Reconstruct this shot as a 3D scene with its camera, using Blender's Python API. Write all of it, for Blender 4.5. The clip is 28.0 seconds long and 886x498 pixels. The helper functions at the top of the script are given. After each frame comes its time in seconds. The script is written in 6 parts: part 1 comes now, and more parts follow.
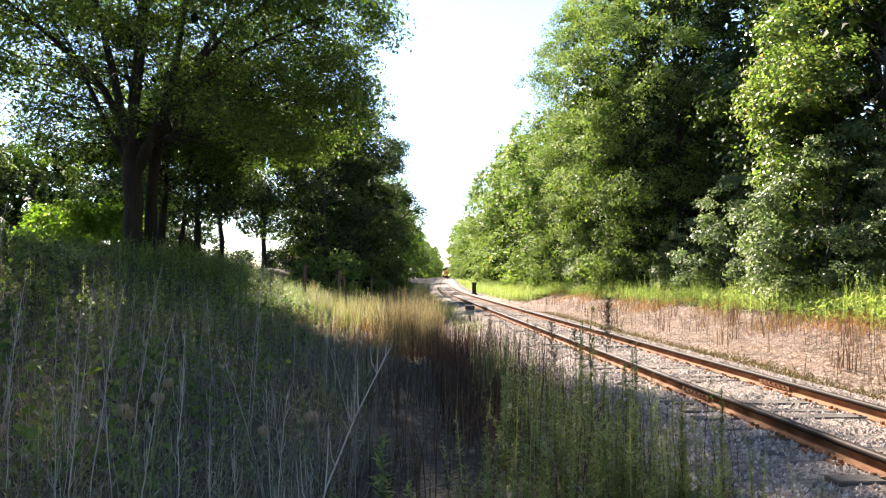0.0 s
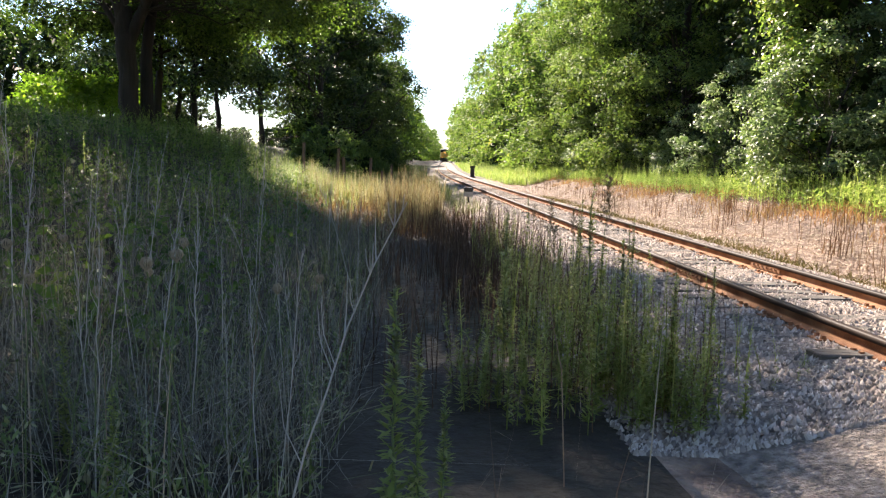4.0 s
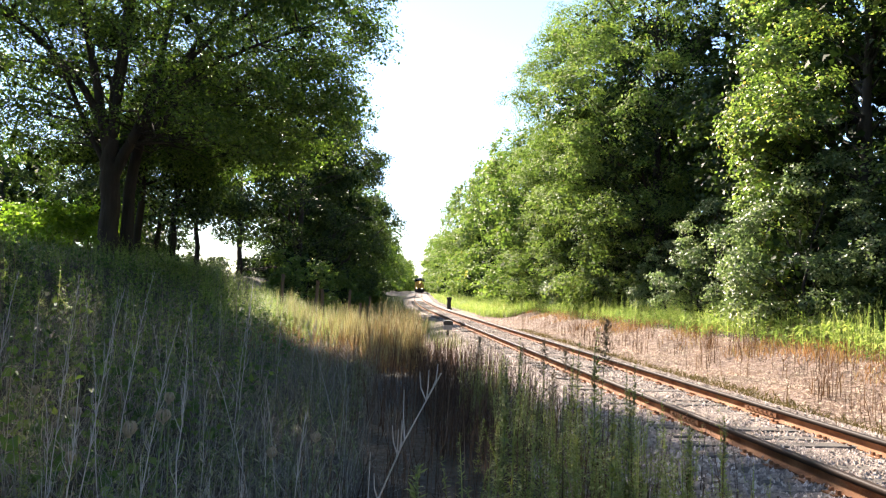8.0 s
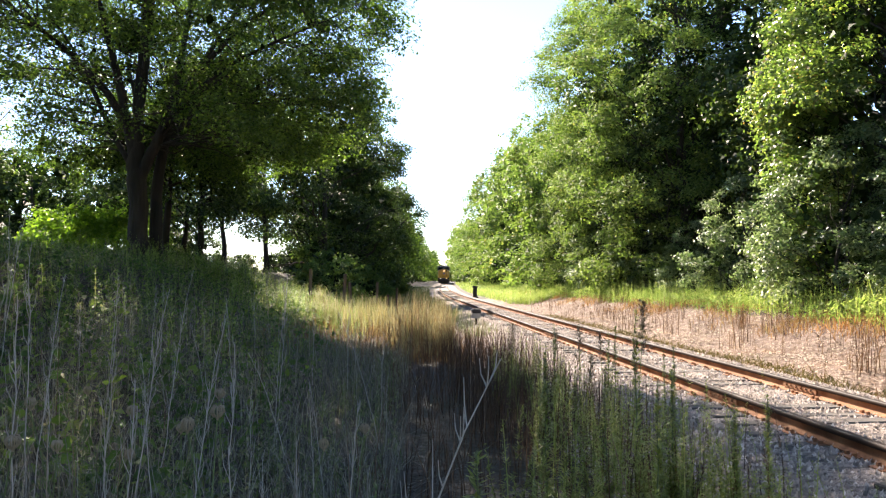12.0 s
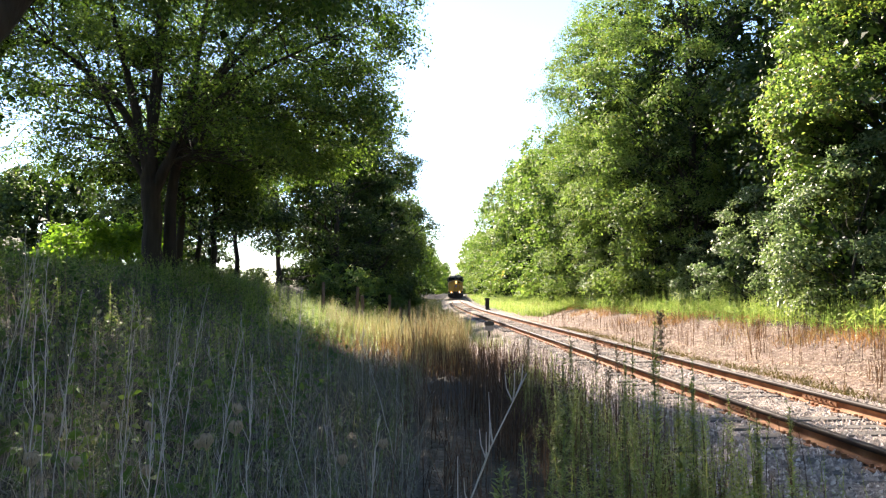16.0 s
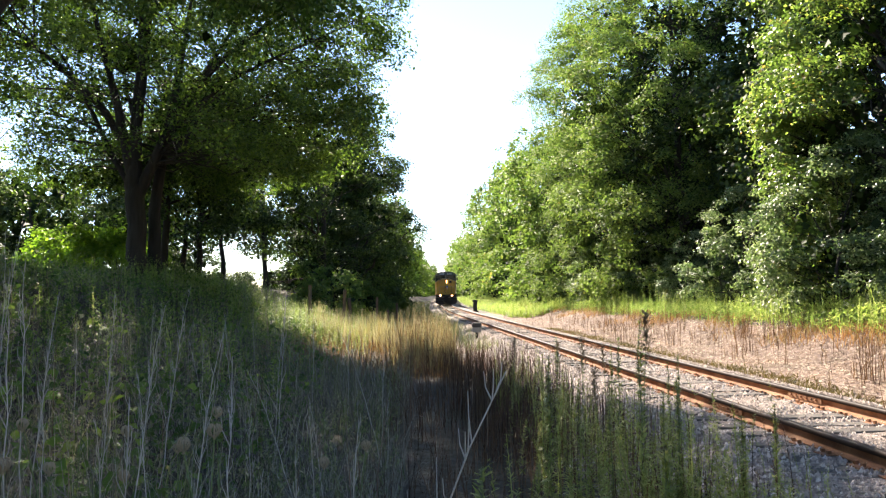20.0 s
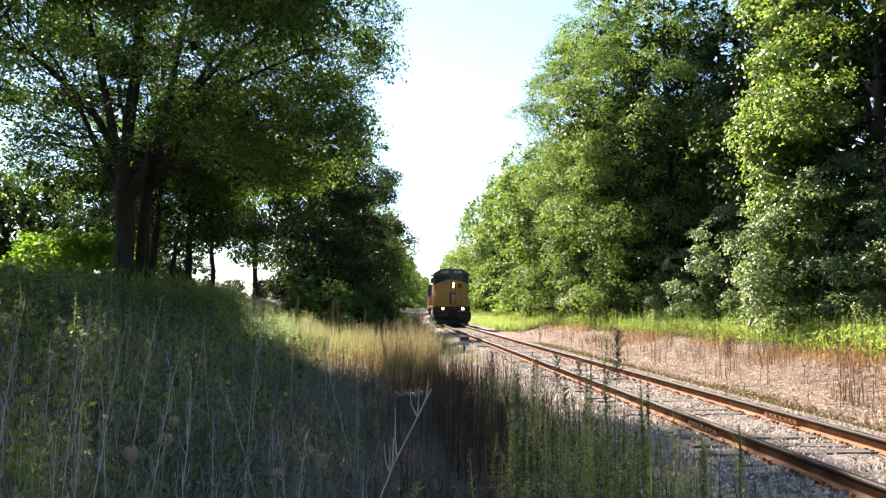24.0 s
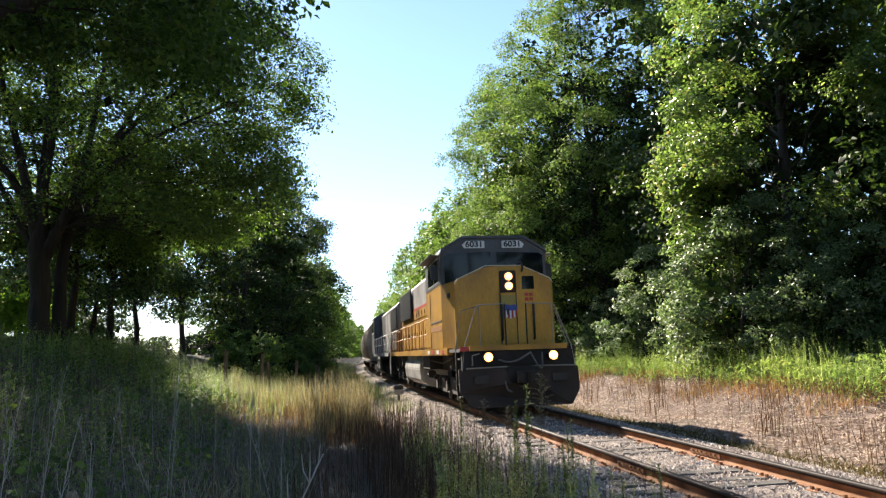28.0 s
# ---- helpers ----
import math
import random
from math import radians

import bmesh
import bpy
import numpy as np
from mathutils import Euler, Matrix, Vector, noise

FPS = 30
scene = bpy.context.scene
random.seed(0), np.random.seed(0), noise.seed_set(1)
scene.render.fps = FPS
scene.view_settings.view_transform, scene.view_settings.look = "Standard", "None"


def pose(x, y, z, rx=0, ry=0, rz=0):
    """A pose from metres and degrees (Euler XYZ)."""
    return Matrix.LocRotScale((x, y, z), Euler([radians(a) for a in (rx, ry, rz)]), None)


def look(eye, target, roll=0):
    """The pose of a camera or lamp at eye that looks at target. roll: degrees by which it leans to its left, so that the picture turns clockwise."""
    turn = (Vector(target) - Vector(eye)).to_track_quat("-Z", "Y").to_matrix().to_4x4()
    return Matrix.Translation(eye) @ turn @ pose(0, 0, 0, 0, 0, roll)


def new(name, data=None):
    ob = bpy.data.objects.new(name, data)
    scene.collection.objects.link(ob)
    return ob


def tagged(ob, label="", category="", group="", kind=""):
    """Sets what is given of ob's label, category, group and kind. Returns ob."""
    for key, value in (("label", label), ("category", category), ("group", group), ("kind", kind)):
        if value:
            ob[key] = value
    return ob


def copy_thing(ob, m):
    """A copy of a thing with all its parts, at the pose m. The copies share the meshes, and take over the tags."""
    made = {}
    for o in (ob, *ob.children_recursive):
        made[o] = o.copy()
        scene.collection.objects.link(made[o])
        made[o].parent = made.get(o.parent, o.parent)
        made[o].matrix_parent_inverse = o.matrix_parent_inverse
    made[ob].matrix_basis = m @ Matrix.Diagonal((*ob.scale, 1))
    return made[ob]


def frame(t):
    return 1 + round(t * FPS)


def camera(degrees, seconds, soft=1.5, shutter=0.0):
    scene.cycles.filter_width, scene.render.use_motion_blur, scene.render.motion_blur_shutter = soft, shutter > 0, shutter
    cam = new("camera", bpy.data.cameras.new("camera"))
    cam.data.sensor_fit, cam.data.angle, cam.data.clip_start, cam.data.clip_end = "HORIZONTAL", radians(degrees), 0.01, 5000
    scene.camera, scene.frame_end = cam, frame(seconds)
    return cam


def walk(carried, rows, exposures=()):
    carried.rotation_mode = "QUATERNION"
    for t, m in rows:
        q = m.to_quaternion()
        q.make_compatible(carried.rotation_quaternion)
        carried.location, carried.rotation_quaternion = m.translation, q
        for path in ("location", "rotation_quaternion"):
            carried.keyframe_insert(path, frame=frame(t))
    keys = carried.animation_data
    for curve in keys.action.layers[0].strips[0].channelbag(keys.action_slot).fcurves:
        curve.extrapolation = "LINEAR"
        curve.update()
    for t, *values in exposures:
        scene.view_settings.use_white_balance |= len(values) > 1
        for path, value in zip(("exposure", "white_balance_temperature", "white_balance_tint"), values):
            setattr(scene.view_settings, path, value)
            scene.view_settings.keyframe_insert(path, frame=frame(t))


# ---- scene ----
cam = camera(61.6, 28.0, soft=1.25)
PATH = [
    (0, (-4.760, -0.397, 1.458), (-4.6544, 1.5991, 1.5337), 0.34),
    (0.5, (-4.788, -0.381, 1.466), (-4.6779, 1.6139, 1.5569), 0.53),
    (1, (-4.788, -0.371, 1.456), (-4.7030, 1.6252, 1.5421), 0.15),
    (1.5, (-4.806, -0.381, 1.472), (-4.7533, 1.6180, 1.5149), 0.22),
    (2, (-4.783, -0.369, 1.461), (-4.7472, 1.6305, 1.4942), 0.21),
    (2.5, (-4.788, -0.376, 1.456), (-4.7458, 1.6237, 1.4788), 0.28),
    (3, (-4.795, -0.421, 1.413), (-4.7282, 1.5777, 1.3920), 0.71),
    (3.5, (-4.793, -0.511, 1.371), (-4.7021, 1.4701, 1.1084), 1.46),
    (5.5, (-4.966, -0.233, 1.431), (-4.7806, 1.7587, 1.4246), 0.45),
    (6, (-4.958, -0.196, 1.443), (-4.8033, 1.7976, 1.4977), 1.05),
    (6.5, (-4.959, -0.206, 1.460), (-4.8314, 1.7884, 1.5265), 1.13),
    (7, (-4.986, -0.172, 1.455), (-4.8785, 1.8237, 1.5175), 0.75),
    (7.5, (-4.977, -0.203, 1.478), (-4.8862, 1.7930, 1.5721), 0.55),
    (8, (-4.988, -0.223, 1.470), (-4.8146, 1.7664, 1.5849), 2.24),
    (8.5, (-4.972, -0.242, 1.471), (-4.8186, 1.7481, 1.5921), 1.33),
    (9, (-4.952, -0.253, 1.458), (-4.7584, 1.7352, 1.5610), 0.85),
    (9.5, (-4.967, -0.249, 1.448), (-4.7766, 1.7400, 1.5243), 0.96),
    (10, (-5.029, -0.266, 1.479), (-4.8253, 1.7216, 1.5665), 1.07),
    (10.5, (-5.040, -0.243, 1.459), (-4.8473, 1.7465, 1.5315), 0.46),
    (11, (-5.063, -0.215, 1.447), (-4.9293, 1.7790, 1.5253), 0.23),
    (11.5, (-5.073, -0.220, 1.463), (-4.9586, 1.7753, 1.5437), 0.13),
    (13.5, (-5.092, -0.194, 1.454), (-4.9824, 1.8003, 1.5542), -0.02),
    (14, (-5.111, -0.215, 1.451), (-4.9969, 1.7794, 1.5465), -0.16),
    (14.5, (-5.113, -0.159, 1.466), (-4.9867, 1.8345, 1.5568), -0.11),
    (15, (-5.099, -0.185, 1.475), (-4.9951, 1.8079, 1.6006), -0.59),
    (15.5, (-5.107, -0.181, 1.476), (-4.9970, 1.8116, 1.6061), -0.35),
    (16, (-5.107, -0.179, 1.464), (-5.0263, 1.8154, 1.5821), -0.29),
    (16.5, (-5.101, -0.145, 1.458), (-5.0186, 1.8505, 1.5642), -0.17),
    (17, (-5.109, -0.163, 1.479), (-5.0441, 1.8330, 1.5903), -0.57),
    (17.5, (-5.115, -0.152, 1.454), (-5.0416, 1.8433, 1.5661), -0.48),
    (18, (-5.093, -0.153, 1.495), (-5.0099, 1.8417, 1.6101), -0.64),
    (18.5, (-5.121, -0.146, 1.444), (-5.0360, 1.8481, 1.5721), -0.73),
    (19, (-5.117, -0.149, 1.468), (-5.0215, 1.8444, 1.5972), -0.67),
    (19.5, (-5.092, -0.128, 1.441), (-4.9865, 1.8647, 1.5721), -0.81),
    (20, (-5.077, -0.147, 1.451), (-4.9631, 1.8463, 1.5751), -0.78),
    (20.5, (-5.117, -0.140, 1.452), (-4.9970, 1.8526, 1.5793), -0.08),
    (21, (-5.097, -0.136, 1.463), (-4.9720, 1.8561, 1.5921), 0.04),
    (21.5, (-5.074, -0.157, 1.459), (-4.9362, 1.8342, 1.5857), -0.03),
    (23.5, (-4.949, -0.205, 1.500), (-4.8370, 1.7865, 1.6437), 0.74),
    (24, (-4.906, -0.226, 1.470), (-4.7752, 1.7632, 1.6265), 0.42),
    (24.5, (-4.844, -0.277, 1.497), (-4.6826, 1.7106, 1.6559), 0.29),
    (25, (-4.816, -0.262, 1.514), (-4.6370, 1.7225, 1.6861), 0.03),
    (25.5, (-4.767, -0.312, 1.520), (-4.5746, 1.6698, 1.7112), -0.99),
    (26, (-4.778, -0.290, 1.486), (-4.5700, 1.6874, 1.6997), -1.40),
    (26.5, (-4.778, -0.284, 1.528), (-4.5363, 1.6886, 1.7501), -1.80),
    (27, (-4.733, -0.289, 1.535), (-4.4874, 1.6814, 1.7772), -2.36),
    (27.5, (-4.768, -0.227, 1.532), (-4.4846, 1.7340, 1.8001), -2.18),
    (28, (-4.781, -0.270, 1.505), (-4.4736, 1.6868, 1.7828), -1.99),
]
walk(cam, [(t, look(eye, target, roll)) for t, eye, target, roll in PATH],
     exposures=[(0, 2.26, 6750, 17), (7, 2.27, 6750, 17), (16, 2.34, 6750, 16), (22, 2.26, 6700, 15), (25, 2.13, 6650, 15), (26.5, 1.97, 6550, 14), (28, 1.8, 6450, 13)])

# ---- world and sun ----
SUN_TURN, SUN_HIGH = 14.0, 33.0      # degrees to the left of the track's way, and up
world = bpy.data.worlds.new("world")
scene.world = world
world.use_nodes = True
wn = world.node_tree
sky = wn.nodes.new("ShaderNodeTexSky")
sky.sky_type, sky.sun_disc = "NISHITA", False
sky.sun_elevation, sky.sun_rotation = radians(SUN_HIGH), radians(-SUN_TURN)
sky.air_density, sky.dust_density, sky.ozone_density = 1.0, 0.05, 3.0
wn.links.new(sky.outputs[0], wn.nodes["Background"].inputs[0])
wn.nodes["Background"].inputs[1].default_value = 0.074
sun = new("sun", bpy.data.lights.new("sun", "SUN"))
sun.data.energy, sun.data.angle, sun.data.color = 4.8, radians(0.55), (1.0, 0.91, 0.76)
sun.matrix_world = look((0, 0, 60), (60 * math.sin(radians(SUN_TURN)), -60 * math.cos(radians(SUN_TURN)), 60 - 60 * math.tan(radians(SUN_HIGH))))

# ---- plan ----
TRACK = [(-60, 0, 0), (0, 0, 0), (58, 0, 0), (78, 0.33, 0.0), (96, 1.0, 0.0), (118, 1.85, 0.02), (140, 2.9, 0.12), (173, 4.8, 0.45), (207, 6.7, 0.75),
         (262, 10.2, 0.9), (329, 14.5, 0.95), (500, 25.6, 1.0), (700, 38.6, 1.0)]
TY, TX, TZ = (np.array(c, float) for c in zip(*TRACK))


def track_at(y):
    """The track's middle at y: x and z, softened."""
    offs = np.array([-14, -7, 0, 7, 14.0])
    y = np.asarray(y, float)[..., None] + offs
    w = np.array([1, 2, 3, 2, 1]) / 9
    return (np.interp(y, TY, TX) * w).sum(-1), (np.interp(y, TY, TZ) * w).sum(-1)


def smooth(a, b, v):
    v = np.clip((np.asarray(v, float) - a) / (b - a), 0, 1)
    return v * v * (3 - 2 * v)


def waves(x, y, scale):
    """A cheap smooth unevenness of the ground, from -1 to 1."""
    x, y = x / scale, y / scale
    return (np.sin(1.3 * x + 0.7 * y) + np.sin(-0.8 * x + 1.7 * y + 1.3) + np.sin(2.3 * x - 1.1 * y + 4.1) * 0.6 + np.sin(0.4 * x + 3.1 * y + 2.2) * 0.5) / 3.1


def ground_at(x, y):
    """The height of the soil at x, y."""
    x, y = np.asarray(x, float), np.asarray(y, float)
    tx, tz = track_at(y)
    u = x - tx
    z = -0.46 + tz + 0 * u
    z = z + 0.12 * smooth(-2.6, -4.5, u) + 0.75 * smooth(-5.5, -9.5, u) + 1.55 * smooth(-8.5, -13.5, u)
    z = z + 0.1 * smooth(2.4, 4, u) + 0.72 * smooth(4.6, 8.2, u) + 0.25 * smooth(8.5, 14, u)
    near = np.exp(-((x + 4.9) ** 2 + (y + 0.3) ** 2) / 6)
    z = z + 0.05 * waves(x, y, 1.1) * (np.abs(u) > 2.4) + 0.10 * waves(x, y, 4.0) * (np.abs(u) > 4) - 0.03 * near
    return z


# ---- materials ----
def material(name):
    m = bpy.data.materials.new(name)
    m.use_nodes = True
    t = m.node_tree
    return m, t, t.nodes["Principled BSDF"]


def ramp(t, fac, stops):
    r = t.nodes.new("ShaderNodeValToRGB")
    while len(r.color_ramp.elements) < len(stops):
        r.color_ramp.elements.new(0.5)
    for e, (p, c) in zip(r.color_ramp.elements, stops):
        e.position, e.color = p, (*c, 1)
    t.links.new(fac, r.inputs[0])
    return r.outputs[0]


def noise_of(t, scale, detail=4, stretch=None, space="Object"):
    co = t.nodes.new("ShaderNodeTexCoord").outputs[space]
    if stretch:
        mp = t.nodes.new("ShaderNodeMapping")
        mp.inputs["Scale"].default_value = stretch
        t.links.new(co, mp.inputs[0])
        co = mp.outputs[0]
    n = t.nodes.new("ShaderNodeTexNoise")
    n.inputs["Scale"].default_value, n.inputs["Detail"].default_value = scale, detail
    t.links.new(co, n.inputs["Vector"])
    return n.outputs[0]


def mixed(t, fac, a, b, kind="MIX"):
    mx = t.nodes.new("ShaderNodeMix")
    mx.data_type, mx.blend_type = "RGBA", kind
    for socket, v in ((mx.inputs[0], fac), (mx.inputs[6], a), (mx.inputs[7], b)):
        if isinstance(v, (int, float)):
            socket.default_value = v
        elif isinstance(v, tuple):
            socket.default_value = (*v, 1)
        else:
            t.links.new(v, socket)
    return mx.outputs[2]


def bumped(t, bsdf, height, strength, distance=0.02):
    b = t.nodes.new("ShaderNodeBump")
    b.inputs["Strength"].default_value, b.inputs["Distance"].default_value = strength, distance
    t.links.new(height, b.inputs["Height"])
    t.links.new(b.outputs[0], bsdf.inputs["Normal"])


def surface(name, stops, scale=3.0, rough=0.7, metal=0.0, bump=0.3, fine=40.0, stretch=None, grime=None, distance=0.01):
    """A worn surface: a broad mottling of the stops and a fine grain, with relief and an optional grime colour."""
    m, t, b = material(name)
    broad, grain = noise_of(t, scale, 5, stretch), noise_of(t, fine, 3, stretch)
    col = ramp(t, broad, stops)
    col = mixed(t, 0.35, col, ramp(t, grain, [(0.3, (0.35,) * 3), (0.7, (1.0,) * 3)]), "MULTIPLY")
    if grime:
        col = mixed(t, ramp(t, noise_of(t, scale * 0.6, 6), [(0.45, (0,) * 3), (0.70, (0.85,) * 3)]), col, grime)
    t.links.new(col, b.inputs["Base Color"])
    b.inputs["Roughness"].default_value, b.inputs["Metallic"].default_value = rough, metal
    if bump:
        bumped(t, b, grain, bump, distance)
    return m


def leaf(name, stops, glow=0.45, rough=0.45, gloss=0.35, through_tint=(1.75, 2.0, 0.95)):
    """Foliage: each leaf takes its own tone, and light shines through."""
    m, t, b = material(name)
    geo = t.nodes.new("ShaderNodeNewGeometry")
    col = ramp(t, geo.outputs["Random Per Island"], stops)
    info = t.nodes.new("ShaderNodeObjectInfo")
    col = mixed(t, 0.5, col, ramp(t, info.outputs["Random"], [(0.0, (0.62, 0.7, 0.62)), (1.0, (1.0, 1.0, 0.95))]), "MULTIPLY")
    col = mixed(t, 0.6, col, ramp(t, noise_of(t, 0.55, 3), [(0.32, (0.66, 0.76, 0.72)), (0.55, (1.0, 1.0, 1.0)), (0.72, (1.28, 1.14, 0.86))]), "MULTIPLY")
    t.links.new(col, b.inputs["Base Color"])
    b.inputs["Roughness"].default_value = rough
    b.inputs["Specular IOR Level"].default_value = gloss
    tr = t.nodes.new("ShaderNodeBsdfTranslucent")
    t.links.new(mixed(t, 1.0, col, through_tint, "MULTIPLY"), tr.inputs[0])
    ms = t.nodes.new("ShaderNodeMixShader")
    ms.inputs[0].default_value = glow
    t.links.new(b.outputs[0], ms.inputs[1])
    t.links.new(tr.outputs[0], ms.inputs[2])
    t.links.new(ms.outputs[0], t.nodes["Material Output"].inputs[0])
    return m


def plain(name, colour, rough=0.5, metal=0.0, grain=0.25, scale=30.0):
    m, t, b = material(name)
    n = noise_of(t, scale, 4)
    t.links.new(mixed(t, grain, colour, ramp(t, n, [(0.25, tuple(0.3 * c for c in colour)), (0.75, tuple(min(1, 1.3 * c) for c in colour))])), b.inputs["Base Color"])
    b.inputs["Roughness"].default_value, b.inputs["Metallic"].default_value = rough, metal
    bumped(t, b, n, 0.12, 0.003)
    return m


def glowing(name, colour, power):
    m, t, b = material(name)
    b.inputs["Base Color"].default_value = (*colour, 1)
    b.inputs["Emission Color"].default_value, b.inputs["Emission Strength"].default_value = (*colour, 1), power
    return m


SOIL = surface("soil", [(0.3, (0.022, 0.017, 0.012)), (0.5, (0.05, 0.04, 0.027)), (0.7, (0.05, 0.05, 0.025))], 0.35, 0.95, bump=0.9, fine=9.0, distance=0.08)
LITTER = surface("litter", [(0.3, (0.10, 0.062, 0.045)), (0.5, (0.22, 0.15, 0.115)), (0.7, (0.33, 0.24, 0.185))], 4.0, 0.95, bump=1.0, fine=20.0, distance=0.07)
STONE = surface("ballast_stone", [(0.3, (0.12, 0.095, 0.08)), (0.5, (0.27, 0.215, 0.18)), (0.7, (0.40, 0.335, 0.285))], 14.0, 0.95, bump=1.0, fine=34.0, distance=0.06)
BARK = surface("bark", [(0.3, (0.018, 0.015, 0.012)), (0.6, (0.045, 0.036, 0.028)), (0.8, (0.07, 0.058, 0.046))], 3.0, 0.95, bump=1.0, fine=14.0, stretch=(1, 1, 0.15), distance=0.05)
LEAF_OAK = leaf("leaf_dark", [(0.0, (0.035, 0.062, 0.016)), (0.5, (0.068, 0.11, 0.027)), (1.0, (0.15, 0.20, 0.045))], 0.46, 0.45, 0.3)
LEAF_BOX = leaf("leaf_bright", [(0.0, (0.07, 0.112, 0.034)), (0.5, (0.118, 0.165, 0.055)), (0.95, (0.17, 0.215, 0.08)), (1.0, (0.20, 0.17, 0.07))], 0.48, 0.55, 0.12, (1.75, 1.95, 0.9))
LEAF_MAPLE = leaf("leaf_yellowish", [(0.0, (0.06, 0.10, 0.03)), (0.5, (0.12, 0.17, 0.058)), (0.93, (0.21, 0.25, 0.10)), (1.0, (0.27, 0.17, 0.08))], 0.52, 0.4, 0.4, (2.1, 2.25, 1.0))
# a darker version of the LEAF_OAK green, with shade put into the colour
LEAF_SHADED = leaf("leaf_shaded", [(0.0, (0.022, 0.04, 0.013)), (0.75, (0.06, 0.09, 0.028)), (1.0, (0.12, 0.16, 0.045))], 0.28, 0.6, 0.25)
# near-black green: the shade inside a crown put into the leaf colour
LEAF_INNER_SHADE = leaf("leaf_inner_shade", [(0.0, (0.012, 0.022, 0.008)), (1.0, (0.03, 0.05, 0.015))], 0.15, 0.7, 0.1)
LEAF_SILVER = leaf("leaf_silver", [(0.0, (0.06, 0.10, 0.04)), (0.5, (0.115, 0.155, 0.07)), (1.0, (0.23, 0.27, 0.15))], 0.45, 0.45, 0.4, (1.6, 1.75, 1.15))
LEAF_LIME = leaf("leaf_lime", [(0.0, (0.10, 0.17, 0.02)), (1.0, (0.20, 0.28, 0.04))], 0.6)
WEED_GREEN = leaf("weed_green", [(0.0, (0.12, 0.20, 0.04)), (0.6, (0.22, 0.31, 0.075)), (1.0, (0.38, 0.42, 0.17))], 0.5, 0.6, 0.25, (1.65, 1.6, 1.25))
WEED_DULL = leaf("weed_dull", [(0.0, (0.085, 0.13, 0.05)), (0.55, (0.22, 0.27, 0.11)), (0.85, (0.36, 0.35, 0.21)), (1.0, (0.46, 0.41, 0.29))], 0.3, 0.7, 0.15, (1.2, 1.15, 0.95))
WEED_GOLD = leaf("weed_gold", [(0.0, (0.20, 0.11, 0.06)), (0.35, (0.44, 0.31, 0.17)), (0.7, (0.62, 0.51, 0.31)), (1.0, (0.50, 0.50, 0.25))], 0.25, 0.7, 0.1, (1.2, 1.15, 0.95))
WEED_PALE = leaf("weed_pale", [(0.0, (0.20, 0.16, 0.08)), (0.5, (0.38, 0.35, 0.19)), (1.0, (0.50, 0.48, 0.30))], 0.3, 0.7, 0.1, (1.3, 1.25, 0.95))
WEED_BROWN = leaf("weed_brown", [(0.0, (0.08, 0.045, 0.03)), (0.6, (0.16, 0.09, 0.055)), (1.0, (0.28, 0.16, 0.09))], 0.2, 0.7, 0.1, (1.2, 1.15, 0.95))
WEED_ORANGE = leaf("weed_orange", [(0.0, (0.27, 0.13, 0.065)), (0.6, (0.40, 0.23, 0.11)), (1.0, (0.38, 0.31, 0.14))], 0.3, 0.7, 0.1, (1.2, 1.15, 0.95))
# the dead-weed brown darkened, so that shade is in the colour
WEED_DARK_SHADED = leaf("weed_dark_shaded", [(0.0, (0.05, 0.03, 0.022)), (0.7, (0.10, 0.062, 0.045)), (1.0, (0.18, 0.115, 0.08))], 0.15, 0.7, 0.1, (1.2, 1.15, 0.95))
WEED_MID = leaf("weed_mid", [(0.0, (0.15, 0.185, 0.05)), (0.6, (0.26, 0.31, 0.085)), (1.0, (0.45, 0.44, 0.19))], 0.4, 0.6, 0.2, (1.6, 1.5, 1.1))
WEED_SHADE = leaf("weed_shade", [(0.0, (0.05, 0.10, 0.03)), (0.7, (0.12, 0.20, 0.05)), (1.0, (0.22, 0.30, 0.08))], 0.45, 0.55, 0.3, (1.5, 1.5, 0.9))
WEED_OLIVE = leaf("weed_olive", [(0.0, (0.09, 0.075, 0.025)), (0.6, (0.17, 0.135, 0.05)), (1.0, (0.25, 0.19, 0.08))], 0.2, 0.7, 0.1, (1.2, 1.15, 0.95))
WEED_SILVER = leaf("weed_silver", [(0.0, (0.14, 0.16, 0.08)), (1.0, (0.30, 0.31, 0.20))], 0.3, 0.6, 0.2, (1.2, 1.15, 0.95))
STRAW = leaf("straw", [(0.0, (0.13, 0.08, 0.06)), (0.45, (0.28, 0.185, 0.14)), (1.0, (0.60, 0.47, 0.38))], 0.1, 0.8, 0.1, (1.2, 1.15, 0.95))
DRY_STALK = plain("dry_stalk", (0.47, 0.43, 0.39), 0.85)
WEED_GREY = leaf("weed_grey", [(0.0, (0.10, 0.095, 0.085)), (0.7, (0.32, 0.29, 0.25)), (1.0, (0.50, 0.45, 0.39))], 0.2, 0.8, 0.1, (1.2, 1.15, 1.1))


